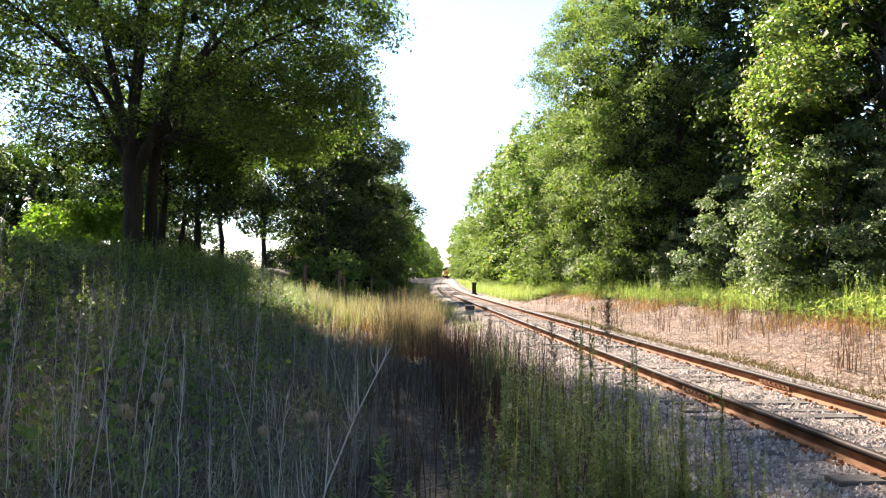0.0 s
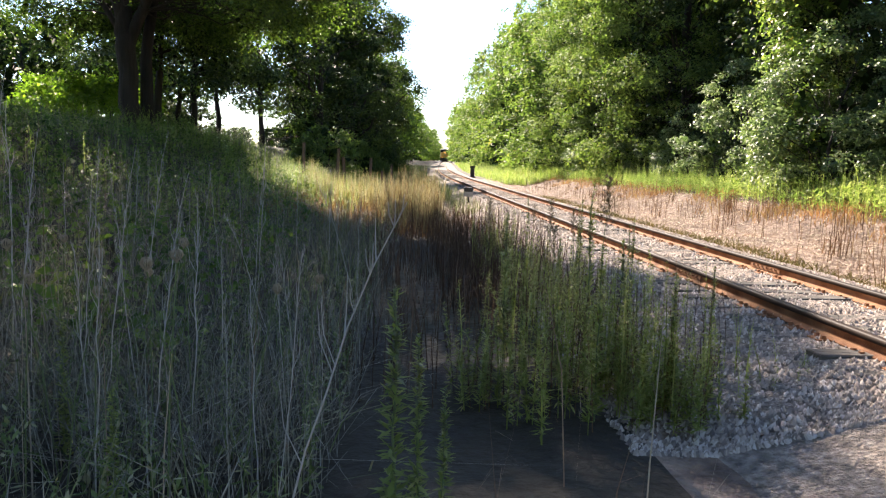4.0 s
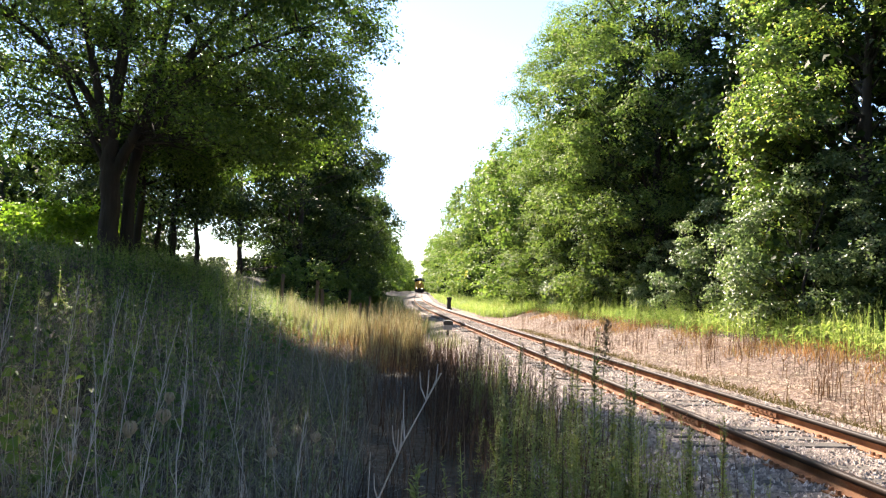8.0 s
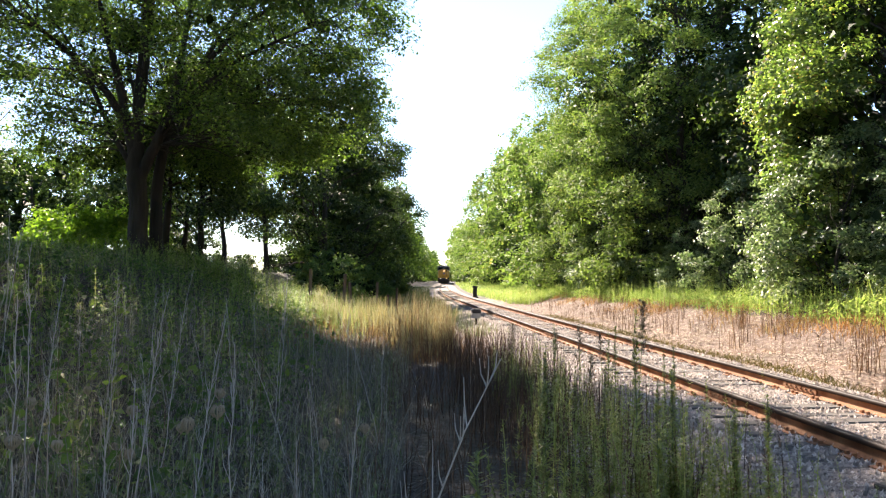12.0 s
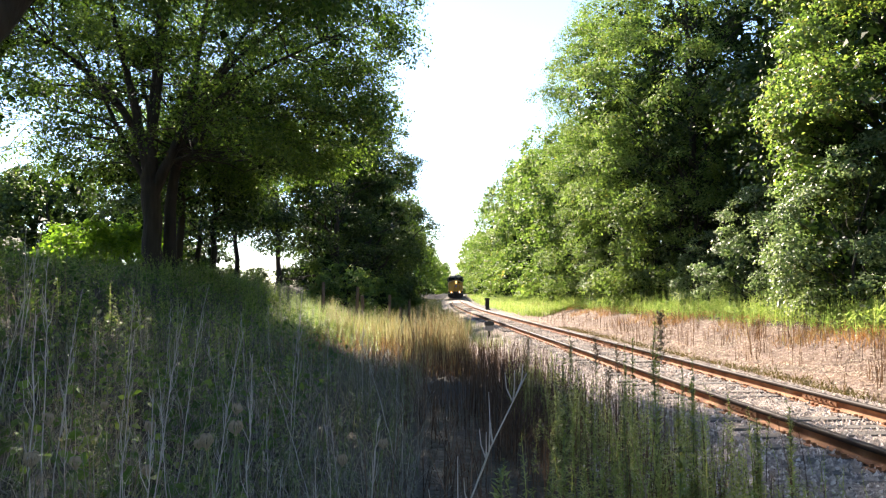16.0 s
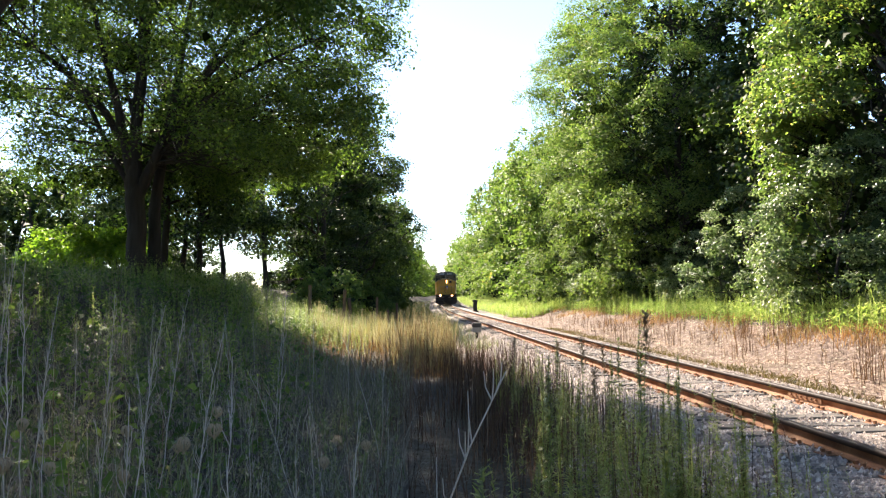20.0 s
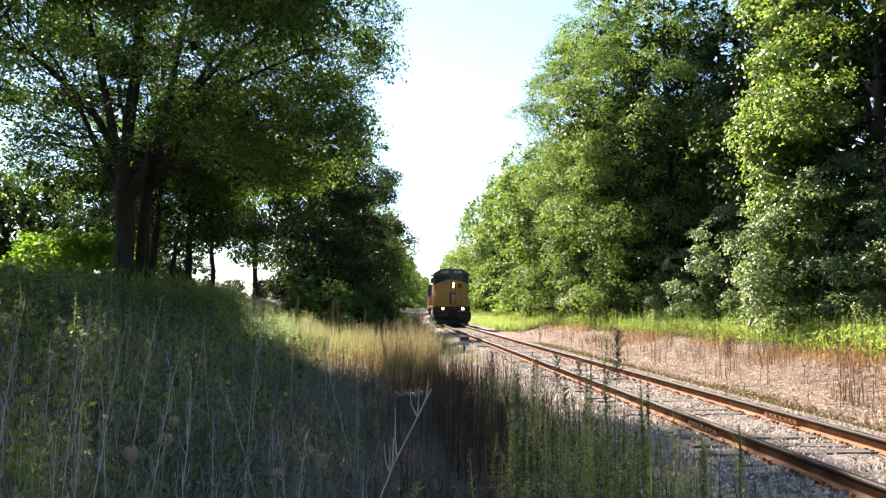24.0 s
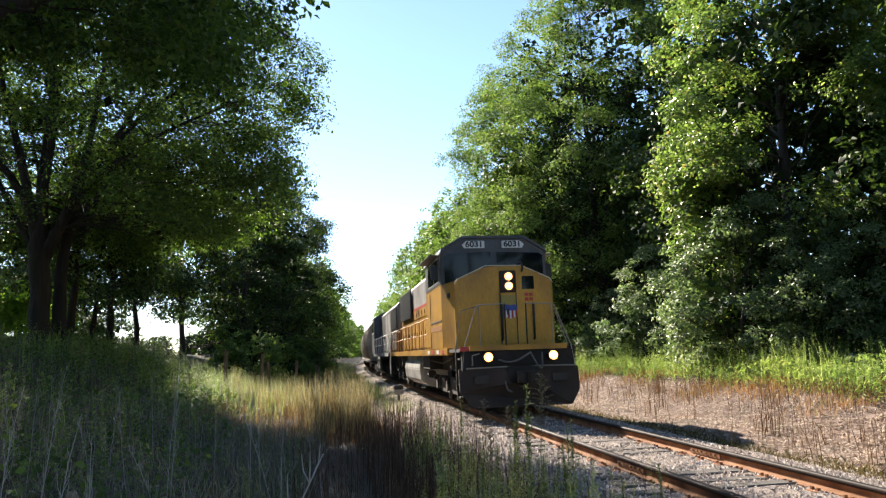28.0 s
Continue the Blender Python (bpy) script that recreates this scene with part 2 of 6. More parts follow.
# ---- builders ----
def mesh_of(name, verts, faces, mat, smooth_it=False, mats=None):
    """A mesh from arrays; the faces are quads, or lists of any kind."""
    me = bpy.data.meshes.new(name)
    verts = np.asarray(verts, np.float32)
    if isinstance(faces, np.ndarray):
        n, k = faces.shape
        me.vertices.add(len(verts))
        me.vertices.foreach_set("co", verts.ravel())
        me.loops.add(n * k)
        me.loops.foreach_set("vertex_index", faces.astype(np.int32).ravel())
        me.polygons.add(n)
        me.polygons.foreach_set("loop_start", np.arange(0, n * k, k, dtype=np.int32))
        me.update(calc_edges=True)
    else:
        me.from_pydata(verts.tolist(), [], faces)
        me.update()
    for mt in (mats or [mat]):
        me.materials.append(mt)
    if smooth_it:
        me.polygons.foreach_set("use_smooth", np.ones(len(me.polygons), bool))
    return me


def piece(name, me, parent=None, m=None, label=""):
    ob = new(name, me)
    if parent:
        ob.parent = parent
    if m is not None:
        ob.matrix_basis = m
    return tagged(ob, label)


def part(name, bm, mat, parent, label=""):
    me = bpy.data.meshes.new(name)
    bm.to_mesh(me)
    bm.free()
    me.materials.append(mat)
    return piece(name, me, parent, None, label)


def empty(name, m=None):
    ob = new(name)
    ob.empty_display_size = 0.3
    if m is not None:
        ob.matrix_basis = m
    return ob


def tube(points, radii, sides=6):
    """Verts and quads of a bent, tapered tube."""
    pts, rad = np.asarray(points, float), np.asarray(radii, float)
    ways = np.gradient(pts, axis=0)
    ways /= np.linalg.norm(ways, axis=1)[:, None] + 1e-9
    side = np.cross(ways, [0.31, 0.95, 0.05])
    side /= np.linalg.norm(side, axis=1)[:, None] + 1e-9
    over = np.cross(ways, side)
    a = np.linspace(0, 2 * np.pi, sides, endpoint=False)
    ring = np.cos(a)[None, :, None] * side[:, None] + np.sin(a)[None, :, None] * over[:, None]
    v = (pts[:, None] + rad[:, None, None] * ring).reshape(-1, 3)
    n = len(pts)
    i, j = np.meshgrid(np.arange(n - 1), np.arange(sides), indexing="ij")
    k = (j + 1) % sides
    f = np.stack([i * sides + j, i * sides + k, (i + 1) * sides + k, (i + 1) * sides + j], -1).reshape(-1, 4)
    return v, f


def joined(bits):
    vs, fs, at = [], [], 0
    for v, f in bits:
        vs.append(v)
        fs.append(f + at)
        at += len(v)
    return np.concatenate(vs), np.concatenate(fs)


def leaves(rng, centres, normals, length, width, spread=0.9):
    """Folded pointed leaves, one at each centre: verts and quads."""
    n = len(centres)
    nor = normals + rng.normal(0, spread, (n, 3))
    nor /= np.linalg.norm(nor, axis=1)[:, None] + 1e-9
    way = np.cross(nor, rng.normal(0, 1, (n, 3)))
    way /= np.linalg.norm(way, axis=1)[:, None] + 1e-9
    side = np.cross(nor, way)
    size = rng.uniform(0.6, 1.3, (n, 1))
    ln, wd = length * size / 2, width * size / 2
    v = np.stack([centres - way * ln, centres + side * wd + nor * wd * 0.4, centres + way * ln - nor * ln * 0.25, centres - side * wd + nor * wd * 0.4], 1)
    return v.reshape(-1, 3), np.arange(4 * n).reshape(-1, 4)


def bent(a, b, rng, sag, n=6):
    """A crooked line from a to b."""
    s = np.linspace(0, 1, n)[:, None]
    line = a + (b - a) * s
    line[1:-1] += rng.normal(0, sag, (n - 2, 3))
    line[:, 2] += (np.sin(s[:, 0] * np.pi) * sag * 1.2)
    return line


def make_tree(name, seed, tall, reach, low, girth, clumps, each, size, mat, fork=0.3, trunks=1, shape=0.62, clump_r=1.0, main_limbs=0, core=0):
    """A tree at the origin: trunk, limbs and a crown of many leaves gathered in clumps. low: where the crown begins; shape: height of its widest part."""
    rng = np.random.default_rng(seed)
    root = empty(name)
    fork_z = tall * fork
    for k in range(trunks):
        foot = np.array([0.0, 0, -0.4]) + (np.array([0.30, 1.0, 0]) * k)
        top = np.array([rng.normal(0, 0.4) + 0.7 * k, rng.normal(0, 0.4), tall * 0.88])
        line = bent(foot, top, rng, 0.05, 10)
        line[0] = foot
        rad = girth * (1 - 0.25 * k) * np.interp(np.linspace(0, 1, 10), [0, 0.05, 0.15, 0.33, 0.45, 1], [1.35, 1.08, 0.92, 0.8, 0.5, 0.05])
        piece("trunk", mesh_of("trunk", *tube(line, rad, 10), BARK, True), root)
    # clumps over a rounded, uneven crown
    n = max(14, clumps // 4)
    h = rng.random(n) ** 0.85
    z = low + (tall - low) * h
    wide = np.where(h < shape, np.interp(h, [0, shape], [0.55, 1.0]), np.sqrt(np.clip(1 - ((h - shape) / (1 - shape + 0.03)) ** 2, 0.02, 1)))
    ang = rng.random(n) * 2 * np.pi
    lobes = 1 + 0.16 * np.sin(3 * ang + seed) + 0.10 * np.sin(5 * ang + 2.1 * seed + 4 * h)
    r = reach * wide * lobes * (0.35 + 0.65 * rng.random(n) ** 0.4)
    hub = np.stack([r * np.cos(ang), r * np.sin(ang), z], -1)
    pick = rng.integers(0, n, clumps)
    hub = hub[pick] + np.clip(rng.normal(0, 1, (clumps, 3)), -1.5, 1.5) * (0.09 * reach + 0.25) * np.array([1, 1, 0.55])
    hub = hub[(hub[:, 2] > 0.25) & (hub[:, 2] > low * 0.8)]
    n = len(hub)
    # limbs: the stoutest singly, the rest as one framework
    bits, count = [], max(7, n // 5)
    picked = rng.choice(n, min(count, n), replace=False)
    for k, i in enumerate(picked):
        b = hub[i]
        if k < main_limbs and tall > 14:
            high = np.flatnonzero(hub[:, 2] > 0.5 * tall)
            b = hub[rng.choice(high)]
        start_z = max(fork_z * 0.85, min(b[2] - np.hypot(b[0], b[1]) * rng.uniform(0.5, 1.0), tall * 0.8))
        start_z = max(start_z, min(0.6 * b[2], fork_z))
        stout = k < main_limbs
        if stout and tall > 14:
            start_z = fork_z * rng.uniform(0.9, 1.5)
        a = np.array([0, 0, start_z])
        rr = girth * np.interp(start_z / tall, [0, 0.3, 1], [0.5, 0.38, 0.08]) * (rng.uniform(0.8, 1.1) if stout else rng.uniform(0.3, 0.6))
        shape_of = tube(bent(a, b, rng, 0.05 * np.linalg.norm(b - a), 6), np.linspace(rr, 0.012, 6), 6 if stout else 4)
        if stout:
            piece("limb", mesh_of("limb", *shape_of, BARK, True), root)
        else:
            bits.append(shape_of)
    piece("branchwork", mesh_of("branchwork", *joined(bits), BARK, True), root)
    # leaves lie over the upper side of each bough, thin out below it
    per = each * rng.uniform(0.5, 1.5, n)
    idx = np.repeat(np.arange(n), per.astype(int))
    ball = rng.normal(0, 1, (len(idx), 3))
    ball /= np.linalg.norm(ball, axis=1)[:, None]
    flip = (ball[:, 2] < 0) & (rng.random(len(idx)) < 0.6)
    ball[flip, 2] *= -1
    rad = (rng.random(len(idx)) ** 0.3)[:, None] * (clump_r * rng.uniform(0.6, 1.4, n))[idx][:, None]
    out = np.concatenate([hub[:, :2] / (np.linalg.norm(hub[:, :2], axis=1)[:, None] + 0.1), np.zeros((n, 1))], 1)
    lift = (np.linalg.norm(ball[:, :2], axis=1) ** 2)[:, None] * rad
    cen = hub[idx] + ball * rad * np.array([1.15, 1.15, 0.68]) - lift * np.array([0, 0, 0.28]) + rng.normal(0, 0.05 * clump_r, (len(idx), 3))
    nor = ball * 0.9 + out[idx] * 0.3 + np.array([0, 0, 0.45])
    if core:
        # coarse foliage deep inside, behind the outer leaves, coloured dark for the crown's shade
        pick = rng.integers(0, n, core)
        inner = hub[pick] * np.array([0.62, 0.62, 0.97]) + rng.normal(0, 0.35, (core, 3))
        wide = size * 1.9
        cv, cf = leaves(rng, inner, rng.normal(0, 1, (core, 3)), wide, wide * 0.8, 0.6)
        piece("inner_foliage", mesh_of("inner_foliage", cv, cf, LEAF_INNER_SHADE), root)
    ok = cen[:, 2] > 0.1
    piece("crown", mesh_of("crown", *leaves(rng, cen[ok], nor[ok], size, size * 0.64, 0.42), mat), root)
    return root


def set_thing(ob, x, y, scale=1.0, turn=0.0, sink=0.05, tall=1.0):
    m = Matrix.Translation((x, y, float(ground_at(x, y)) - sink)) @ Matrix.Rotation(radians(turn), 4, "Z") @ Matrix.Diagonal((scale, scale, scale * tall, 1))
    return m


def blades(rng, xs, ys, tall, width, lean=0.25, bend=0.5, zs=None):
    """Grass blades and thin stems: bent ribbons of two quads on the ground at xs, ys."""
    n = len(xs)
    zs = ground_at(xs, ys) if zs is None else zs
    foot = np.stack([xs, ys, zs - 0.03], -1)
    h = tall * rng.uniform(0.55, 1.2, n) if np.isscalar(tall) else tall
    a = rng.random(n) * 2 * np.pi
    off = np.stack([np.cos(a), np.sin(a), 0 * a], -1) * (rng.normal(0, lean, n) * h)[:, None]
    mid = foot + off * 0.35 + np.stack([0 * h, 0 * h, h * 0.55], -1)
    tip = foot + off * (1 + bend * rng.random(n))[:, None] + np.stack([0 * h, 0 * h, h], -1)
    b = rng.random(n) * np.pi
    side = np.stack([np.cos(b), np.sin(b), 0 * b], -1) * (width * rng.uniform(0.6, 1.4, n))[:, None]
    v = np.stack([foot - side, foot + side, mid + side * 0.8, mid - side * 0.8, tip + side * 0.15, tip - side * 0.15], 1).reshape(-1, 3)
    i = 6 * np.arange(n)[:, None]
    f = np.concatenate([i + [0, 1, 2, 3], i + [3, 2, 4, 5]], 0)
    return v, f, foot, mid, tip


def leafy(rng, foot, mid, tip, count, length, width, lowest=0.15, drop=0.3):
    """Narrow leaves all along stems."""
    n = len(foot)
    s = lowest + (1 - lowest) * rng.random((n, count))
    low = s < 0.55
    w = np.where(low, s / 0.55, (s - 0.55) / 0.45)[..., None]
    c = np.where(low[..., None], foot[:, None] + (mid - foot)[:, None] * w, mid[:, None] + (tip - mid)[:, None] * w).reshape(-1, 3)
    a = rng.random(len(c)) * 2 * np.pi
    way = np.stack([np.cos(a), np.sin(a), rng.normal(0.25, drop, len(c))], -1)
    way /= np.linalg.norm(way, axis=1)[:, None]
    side = np.cross(way, [0, 0, 1.0])
    side /= np.linalg.norm(side, axis=1)[:, None] + 1e-9
    taper = (1.15 - 0.75 * s.reshape(-1, 1)) * rng.uniform(0.6, 1.3, (len(c), 1))
    ln, wd = length * taper, width * taper
    v = np.stack([c, c + way * ln * 0.5 + side * wd, c + way * ln, c + way * ln * 0.5 - side * wd], 1).reshape(-1, 3)
    return v, np.arange(len(v)).reshape(-1, 4)


def scatter(rng, n, x0, x1, y0, y1, near=0.0):
    """Random places in a stretch along the track, measured from its middle; near > 0 gathers them towards y0."""
    y = y0 + (y1 - y0) * rng.random(n) ** (1 + near)
    x = x0 + (x1 - x0) * rng.random(n) + track_at(y)[0]
    return x, y


def stuff(name, bits, mat, label, category):
    ob = new(name, mesh_of(name, *joined(bits), mat))
    return tagged(ob, label, category, kind="stuff")


# ---- ground ----
def build_ground():
    xs = np.concatenate([[-1500, -600, -250, -120, -70, -45, -32], np.arange(-25, -7, 0.8), np.arange(-7, 9, 0.32), np.arange(9, 22, 1.0), [24, 30, 42, 70, 130, 300, 700, 1600]])
    ys = np.concatenate([[-400, -150, -60, -25, -12], np.arange(-6, 34, 0.4), np.arange(34, 90, 1.5), np.arange(90, 340, 6.0), [360, 420, 520, 700, 1000, 1600, 2600]])
    gx, gy = np.meshgrid(xs, ys, indexing="ij")
    tx, _ = track_at(gy)
    px = gx + tx
    gz = ground_at(px, gy)
    v = np.stack([px, gy, gz], -1).reshape(-1, 3)
    ny = len(ys)
    i, j = np.meshgrid(np.arange(len(xs) - 1), np.arange(ny - 1), indexing="ij")
    f = np.stack([i * ny + j, (i + 1) * ny + j, (i + 1) * ny + j + 1, i * ny + j + 1], -1).reshape(-1, 4)
    me = mesh_of("ground", v, f, None, True, [SOIL, LITTER])
    mid = (v[f].mean(1)[:, 0] - track_at(v[f].mean(1)[:, 1])[0])
    me.polygons.foreach_set("material_index", ((mid > -3.2) & (mid < 7.3) & (v[f].mean(1)[:, 1] < 75)).astype(np.int32))
    tagged(new("ground", me), "weedy earth beside the track with brown plant litter", "ground", kind="structure")


TIE_ROWS = np.arange(-3.0, 118, 0.535) + np.random.default_rng(8).normal(0, 0.03, len(np.arange(-3.0, 118, 0.535)))


def build_ballast():
    us = np.array([-3.0, -2.6, -2.1, -1.75, -1.4, -1.0, -0.5, 0, 0.5, 1.0, 1.4, 1.75, 2.1, 2.6, 3.0])
    hs = np.array([-0.52, -0.42, -0.32, -0.24, -0.20, -0.188, -0.184, -0.182, -0.184, -0.188, -0.20, -0.24, -0.32, -0.42, -0.52])
    ys = np.concatenate([np.arange(-20, 60, 0.3), np.arange(60, 420, 3.0)])
    gu, gy = np.meshgrid(us, ys, indexing="ij")
    tx, tz = track_at(gy)
    z = hs[:, None] + tz + 0.018 * np.sin(gu * 9.1 + gy * 5.3) * np.sin(gy * 7.7 - gu * 3)
    v = np.stack([gu + tx, gy, z], -1).reshape(-1, 3)
    ny = len(ys)
    i, j = np.meshgrid(np.arange(len(us) - 1), np.arange(ny - 1), indexing="ij")
    f = np.stack([i * ny + j, (i + 1) * ny + j, (i + 1) * ny + j + 1, i * ny + j + 1], -1).reshape(-1, 4)
    tagged(new("ballast_bed", mesh_of("ballast_bed", v, f, STONE, True)), "pale crushed-stone ballast bed under the track", "ballast", kind="structure")
    rng = np.random.default_rng(5)
    corner = np.array([[1, 0, -0.4], [-1, 0, -0.4], [0, 1, -0.4], [0, -1, -0.4], [0.3, 0.2, 1], [-0.4, -0.3, 0.85]])
    tris = np.array([[0, 2, 4], [2, 1, 4], [1, 5, 4], [1, 3, 5], [3, 0, 5], [0, 4, 5]])
    n = 46000
    y = 4 + 42 * rng.random(n) ** 2.0
    u = rng.uniform(-3.3, 2.9, n)
    gap = np.abs(y[:, None] - TIE_ROWS[None, TIE_ROWS < 48]).min(1)
    bare = (gap < 0.105) & (np.abs(u) < 1.32) & (waves(u, y, 0.9) + rng.normal(0, 0.35, n) > 0.15)
    y, u = y[~bare], u[~bare]
    n = len(y)
    z = np.interp(u, us, hs)
    z = np.where(np.abs(u) > 2.6, np.maximum(z, ground_at(u, y)), z)
    s = rng.uniform(0.011, 0.033, (n, 1, 1))
    v = corner[None] * s * rng.uniform(0.55, 1.25, (n, 6, 1)) + rng.normal(0, 0.18, (n, 6, 3)) * s
    v = v + np.stack([u, y, z + 0.006], -1)[:, None]
    f = (tris[None] + 6 * np.arange(n)[:, None, None]).reshape(-1, 3)
    tagged(new("ballast_stones", mesh_of("ballast_stones", v.reshape(-1, 3), f, PEBBLE)), "loose pale grey and pinkish crushed stones", "stones", kind="stuff")


def pebble_material():
    m, t, b = material("pebble")
    geo = t.nodes.new("ShaderNodeNewGeometry")
    col = ramp(t, geo.outputs["Random Per Island"], [(0.0, (0.13, 0.105, 0.09)), (0.35, (0.33, 0.265, 0.22)), (0.7, (0.47, 0.385, 0.325)), (1.0, (0.66, 0.58, 0.51))])
    t.links.new(col, b.inputs["Base Color"])
    b.inputs["Roughness"].default_value = 0.9
    return m


PEBBLE = pebble_material()
RUST = surface("rail_rust", [(0.3, (0.15, 0.065, 0.035)), (0.5, (0.28, 0.135, 0.07)), (0.7, (0.40, 0.22, 0.125))], 2.5, 0.85, bump=0.5, fine=60.0)
STEEL = surface("rail_head", [(0.3, (0.018, 0.012, 0.010)), (0.6, (0.042, 0.028, 0.022))], 1.2, 0.62, 0.0, bump=0.15, fine=50.0, stretch=(1, 0.05, 1))
TIE_WOOD = surface("tie_wood", [(0.3, (0.055, 0.045, 0.038)), (0.5, (0.11, 0.095, 0.08)), (0.7, (0.18, 0.155, 0.13))], 2.0, 0.95, bump=0.9, fine=30.0, stretch=(0.12, 1, 1), distance=0.02)


for dull in (STEEL, RUST):
    dull.node_tree.nodes["Principled BSDF"].inputs["Specular IOR Level"].default_value = 0.12


def sweep(section, ys, dx):
    """A closed section (u, z) carried along the track."""
    sec = np.array(section)
    tx, tz = track_at(ys)
    v = np.stack([tx[:, None] + dx + sec[None, :, 0], np.repeat(ys[:, None], len(sec), 1), tz[:, None] + sec[None, :, 1]], -1).reshape(-1, 3)
    n, k = len(ys), len(sec)
    i, j = np.meshgrid(np.arange(n - 1), np.arange(k), indexing="ij")
    l = (j + 1) % k
    return v, np.stack([i * k + j, (i + 1) * k + j, (i + 1) * k + l, i * k + l], -1).reshape(-1, 4)


def build_track():
    track = tagged(empty("railway_track"), "rusty steel rails spiked to weathered wooden ties", "railway track", kind="structure")
    ys = np.concatenate([np.arange(-25, 60, 2.5), np.arange(60, 430, 4.0)])
    base = [(-0.072, -0.176), (0.072, -0.176), (0.072, -0.164), (0.014, -0.146), (0.010, -0.125), (0.010, -0.052), (0.034, -0.040), (0.036, -0.012),
            (0.028, -0.0035), (-0.028, -0.0035), (-0.036, -0.012), (-0.034, -0.040), (-0.010, -0.052), (-0.010, -0.125), (-0.014, -0.146), (-0.072, -0.164)]
    head = [(-0.040, -0.056), (0.040, -0.056), (0.040, -0.012), (0.029, -0.001), (0.018, 0.001), (-0.018, 0.001), (-0.029, -0.001), (-0.040, -0.012)]
    for dx in (-0.7525, 0.7525):
        rail = piece("rail", mesh_of("rail", *sweep(base, ys, dx), RUST), track, None, "rust-orange steel rail")
        piece("rail_head", mesh_of("rail_head", *sweep(head, ys, dx), STEEL), rail, None, "dark rail head, top and sides")
    rng = np.random.default_rng(8)
    bm = bmesh.new()
    bmesh.ops.create_cube(bm, size=1, matrix=Matrix.Diagonal((2.6, 0.23, 0.18, 1)))
    bmesh.ops.bevel(bm, geom=bm.edges[:], offset=0.012, segments=1, affect="EDGES")
    tie = bpy.data.meshes.new("tie")
    bm.to_mesh(tie)
    bm.free()
    tie.materials.append(TIE_WOOD)
    bm = bmesh.new()
    bmesh.ops.create_cube(bm, size=1, matrix=Matrix.Diagonal((0.36, 0.19, 0.02, 1)))
    for sx in (-0.12, 0.12):
        for sy in (-0.06, 0.06):
            bmesh.ops.create_cube(bm, size=1, matrix=Matrix.Translation((sx * (0.9 if sy > 0 else 0.95), sy, 0.022)) @ Matrix.Diagonal((0.035, 0.03, 0.045, 1)))
    plate = bpy.data.meshes.new("tie_plate")
    bm.to_mesh(plate)
    bm.free()
    plate.materials.append(RUST)
    for y in TIE_ROWS.tolist():
        tx, tz = track_at(y)
        tilt = rng.normal(0, 0.8)
        ob = piece("tie", tie, track, pose(float(tx) + rng.normal(0, 0.04), y, float(tz) - 0.266 + rng.normal(0, 0.008), rng.normal(0, 0.6), rng.normal(0, 0.4), tilt))
        if y < 45:
            for dx in (-0.7525, 0.7525):
                piece("tie_plate", plate, track, pose(float(tx) + dx, y, float(tz) - 0.182))
    # joint bars with bolts
    for k, (dx, y) in enumerate([(-0.7525, 21.5), (0.7525, 22.2), (-0.7525, 9.6), (0.7525, 10.4), (-0.7525, 33.4), (0.7525, 34.1)]):
        bm = bmesh.new()
        for s in (-1, 1):
            bmesh.ops.create_cube(bm, size=1, matrix=Matrix.Translation((dx + s * 0.022, y, -0.09)) @ Matrix.Diagonal((0.022, 0.9, 0.085, 1)))
            for q in (-0.33, -0.2, -0.07, 0.07, 0.2, 0.33):
                bmesh.ops.create_cone(bm, cap_ends=True, segments=6, radius1=0.017, radius2=0.017, depth=0.03, matrix=Matrix.Translation((dx + s * 0.042, y + q, -0.09)) @ Matrix.Rotation(radians(90), 4, "Y"))
        part("joint_bar", bm, RUST, track, "rusty bolted joint bar")


# ---- train ----
YELLOW = surface("loco_yellow", [(0.25, (0.42, 0.20, 0.018)), (0.5, (0.58, 0.295, 0.025)), (0.8, (0.64, 0.345, 0.035))], 0.9, 0.42, bump=0.08, fine=25.0, grime=(0.17, 0.085, 0.03), stretch=(1, 1, 0.3))
CAB_GREY = surface("cab_top_grey", [(0.3, (0.055, 0.056, 0.062)), (0.7, (0.105, 0.105, 0.112))], 1.4, 0.5, bump=0.1, fine=30.0)
GREY_PAINT = surface("loco_grey", [(0.3, (0.30, 0.28, 0.26)), (0.7, (0.46, 0.44, 0.42))], 1.2, 0.55, bump=0.1, fine=20.0, grime=(0.16, 0.13, 0.11), stretch=(1, 1, 0.3))
DARK_PAINT = surface("loco_dark_grey", [(0.3, (0.065, 0.065, 0.07)), (0.7, (0.12, 0.12, 0.125))], 1.4, 0.5, bump=0.1, fine=30.0)
BLACK_GRIME = surface("underframe_grime", [(0.3, (0.015, 0.012, 0.010)), (0.6, (0.035, 0.028, 0.023)), (0.8, (0.065, 0.05, 0.038))], 2.2, 0.85, bump=0.35, fine=24.0)
PLOW_PAINT = surface("plow_rusty_black", [(0.3, (0.026, 0.018, 0.014)), (0.6, (0.05, 0.034, 0.025)), (0.8, (0.085, 0.056, 0.04))], 1.6, 0.8, bump=0.3, fine=18.0)
TANK_PAINT = surface("tank_silver", [(0.3, (0.34, 0.32, 0.29)), (0.7, (0.55, 0.53, 0.49))], 1.5, 0.6, bump=0.1, fine=20.0, grime=(0.2, 0.16, 0.12))
HOPPER_TAN = surface("hopper_grey_tan", [(0.3, (0.30, 0.26, 0.21)), (0.7, (0.42, 0.37, 0.31))], 0.8, 0.65, bump=0.1, fine=16.0, grime=(0.17, 0.12, 0.09), stretch=(1, 1, 0.3))
RAILING = plain("railing_paint", (0.30, 0.26, 0.21), 0.55)
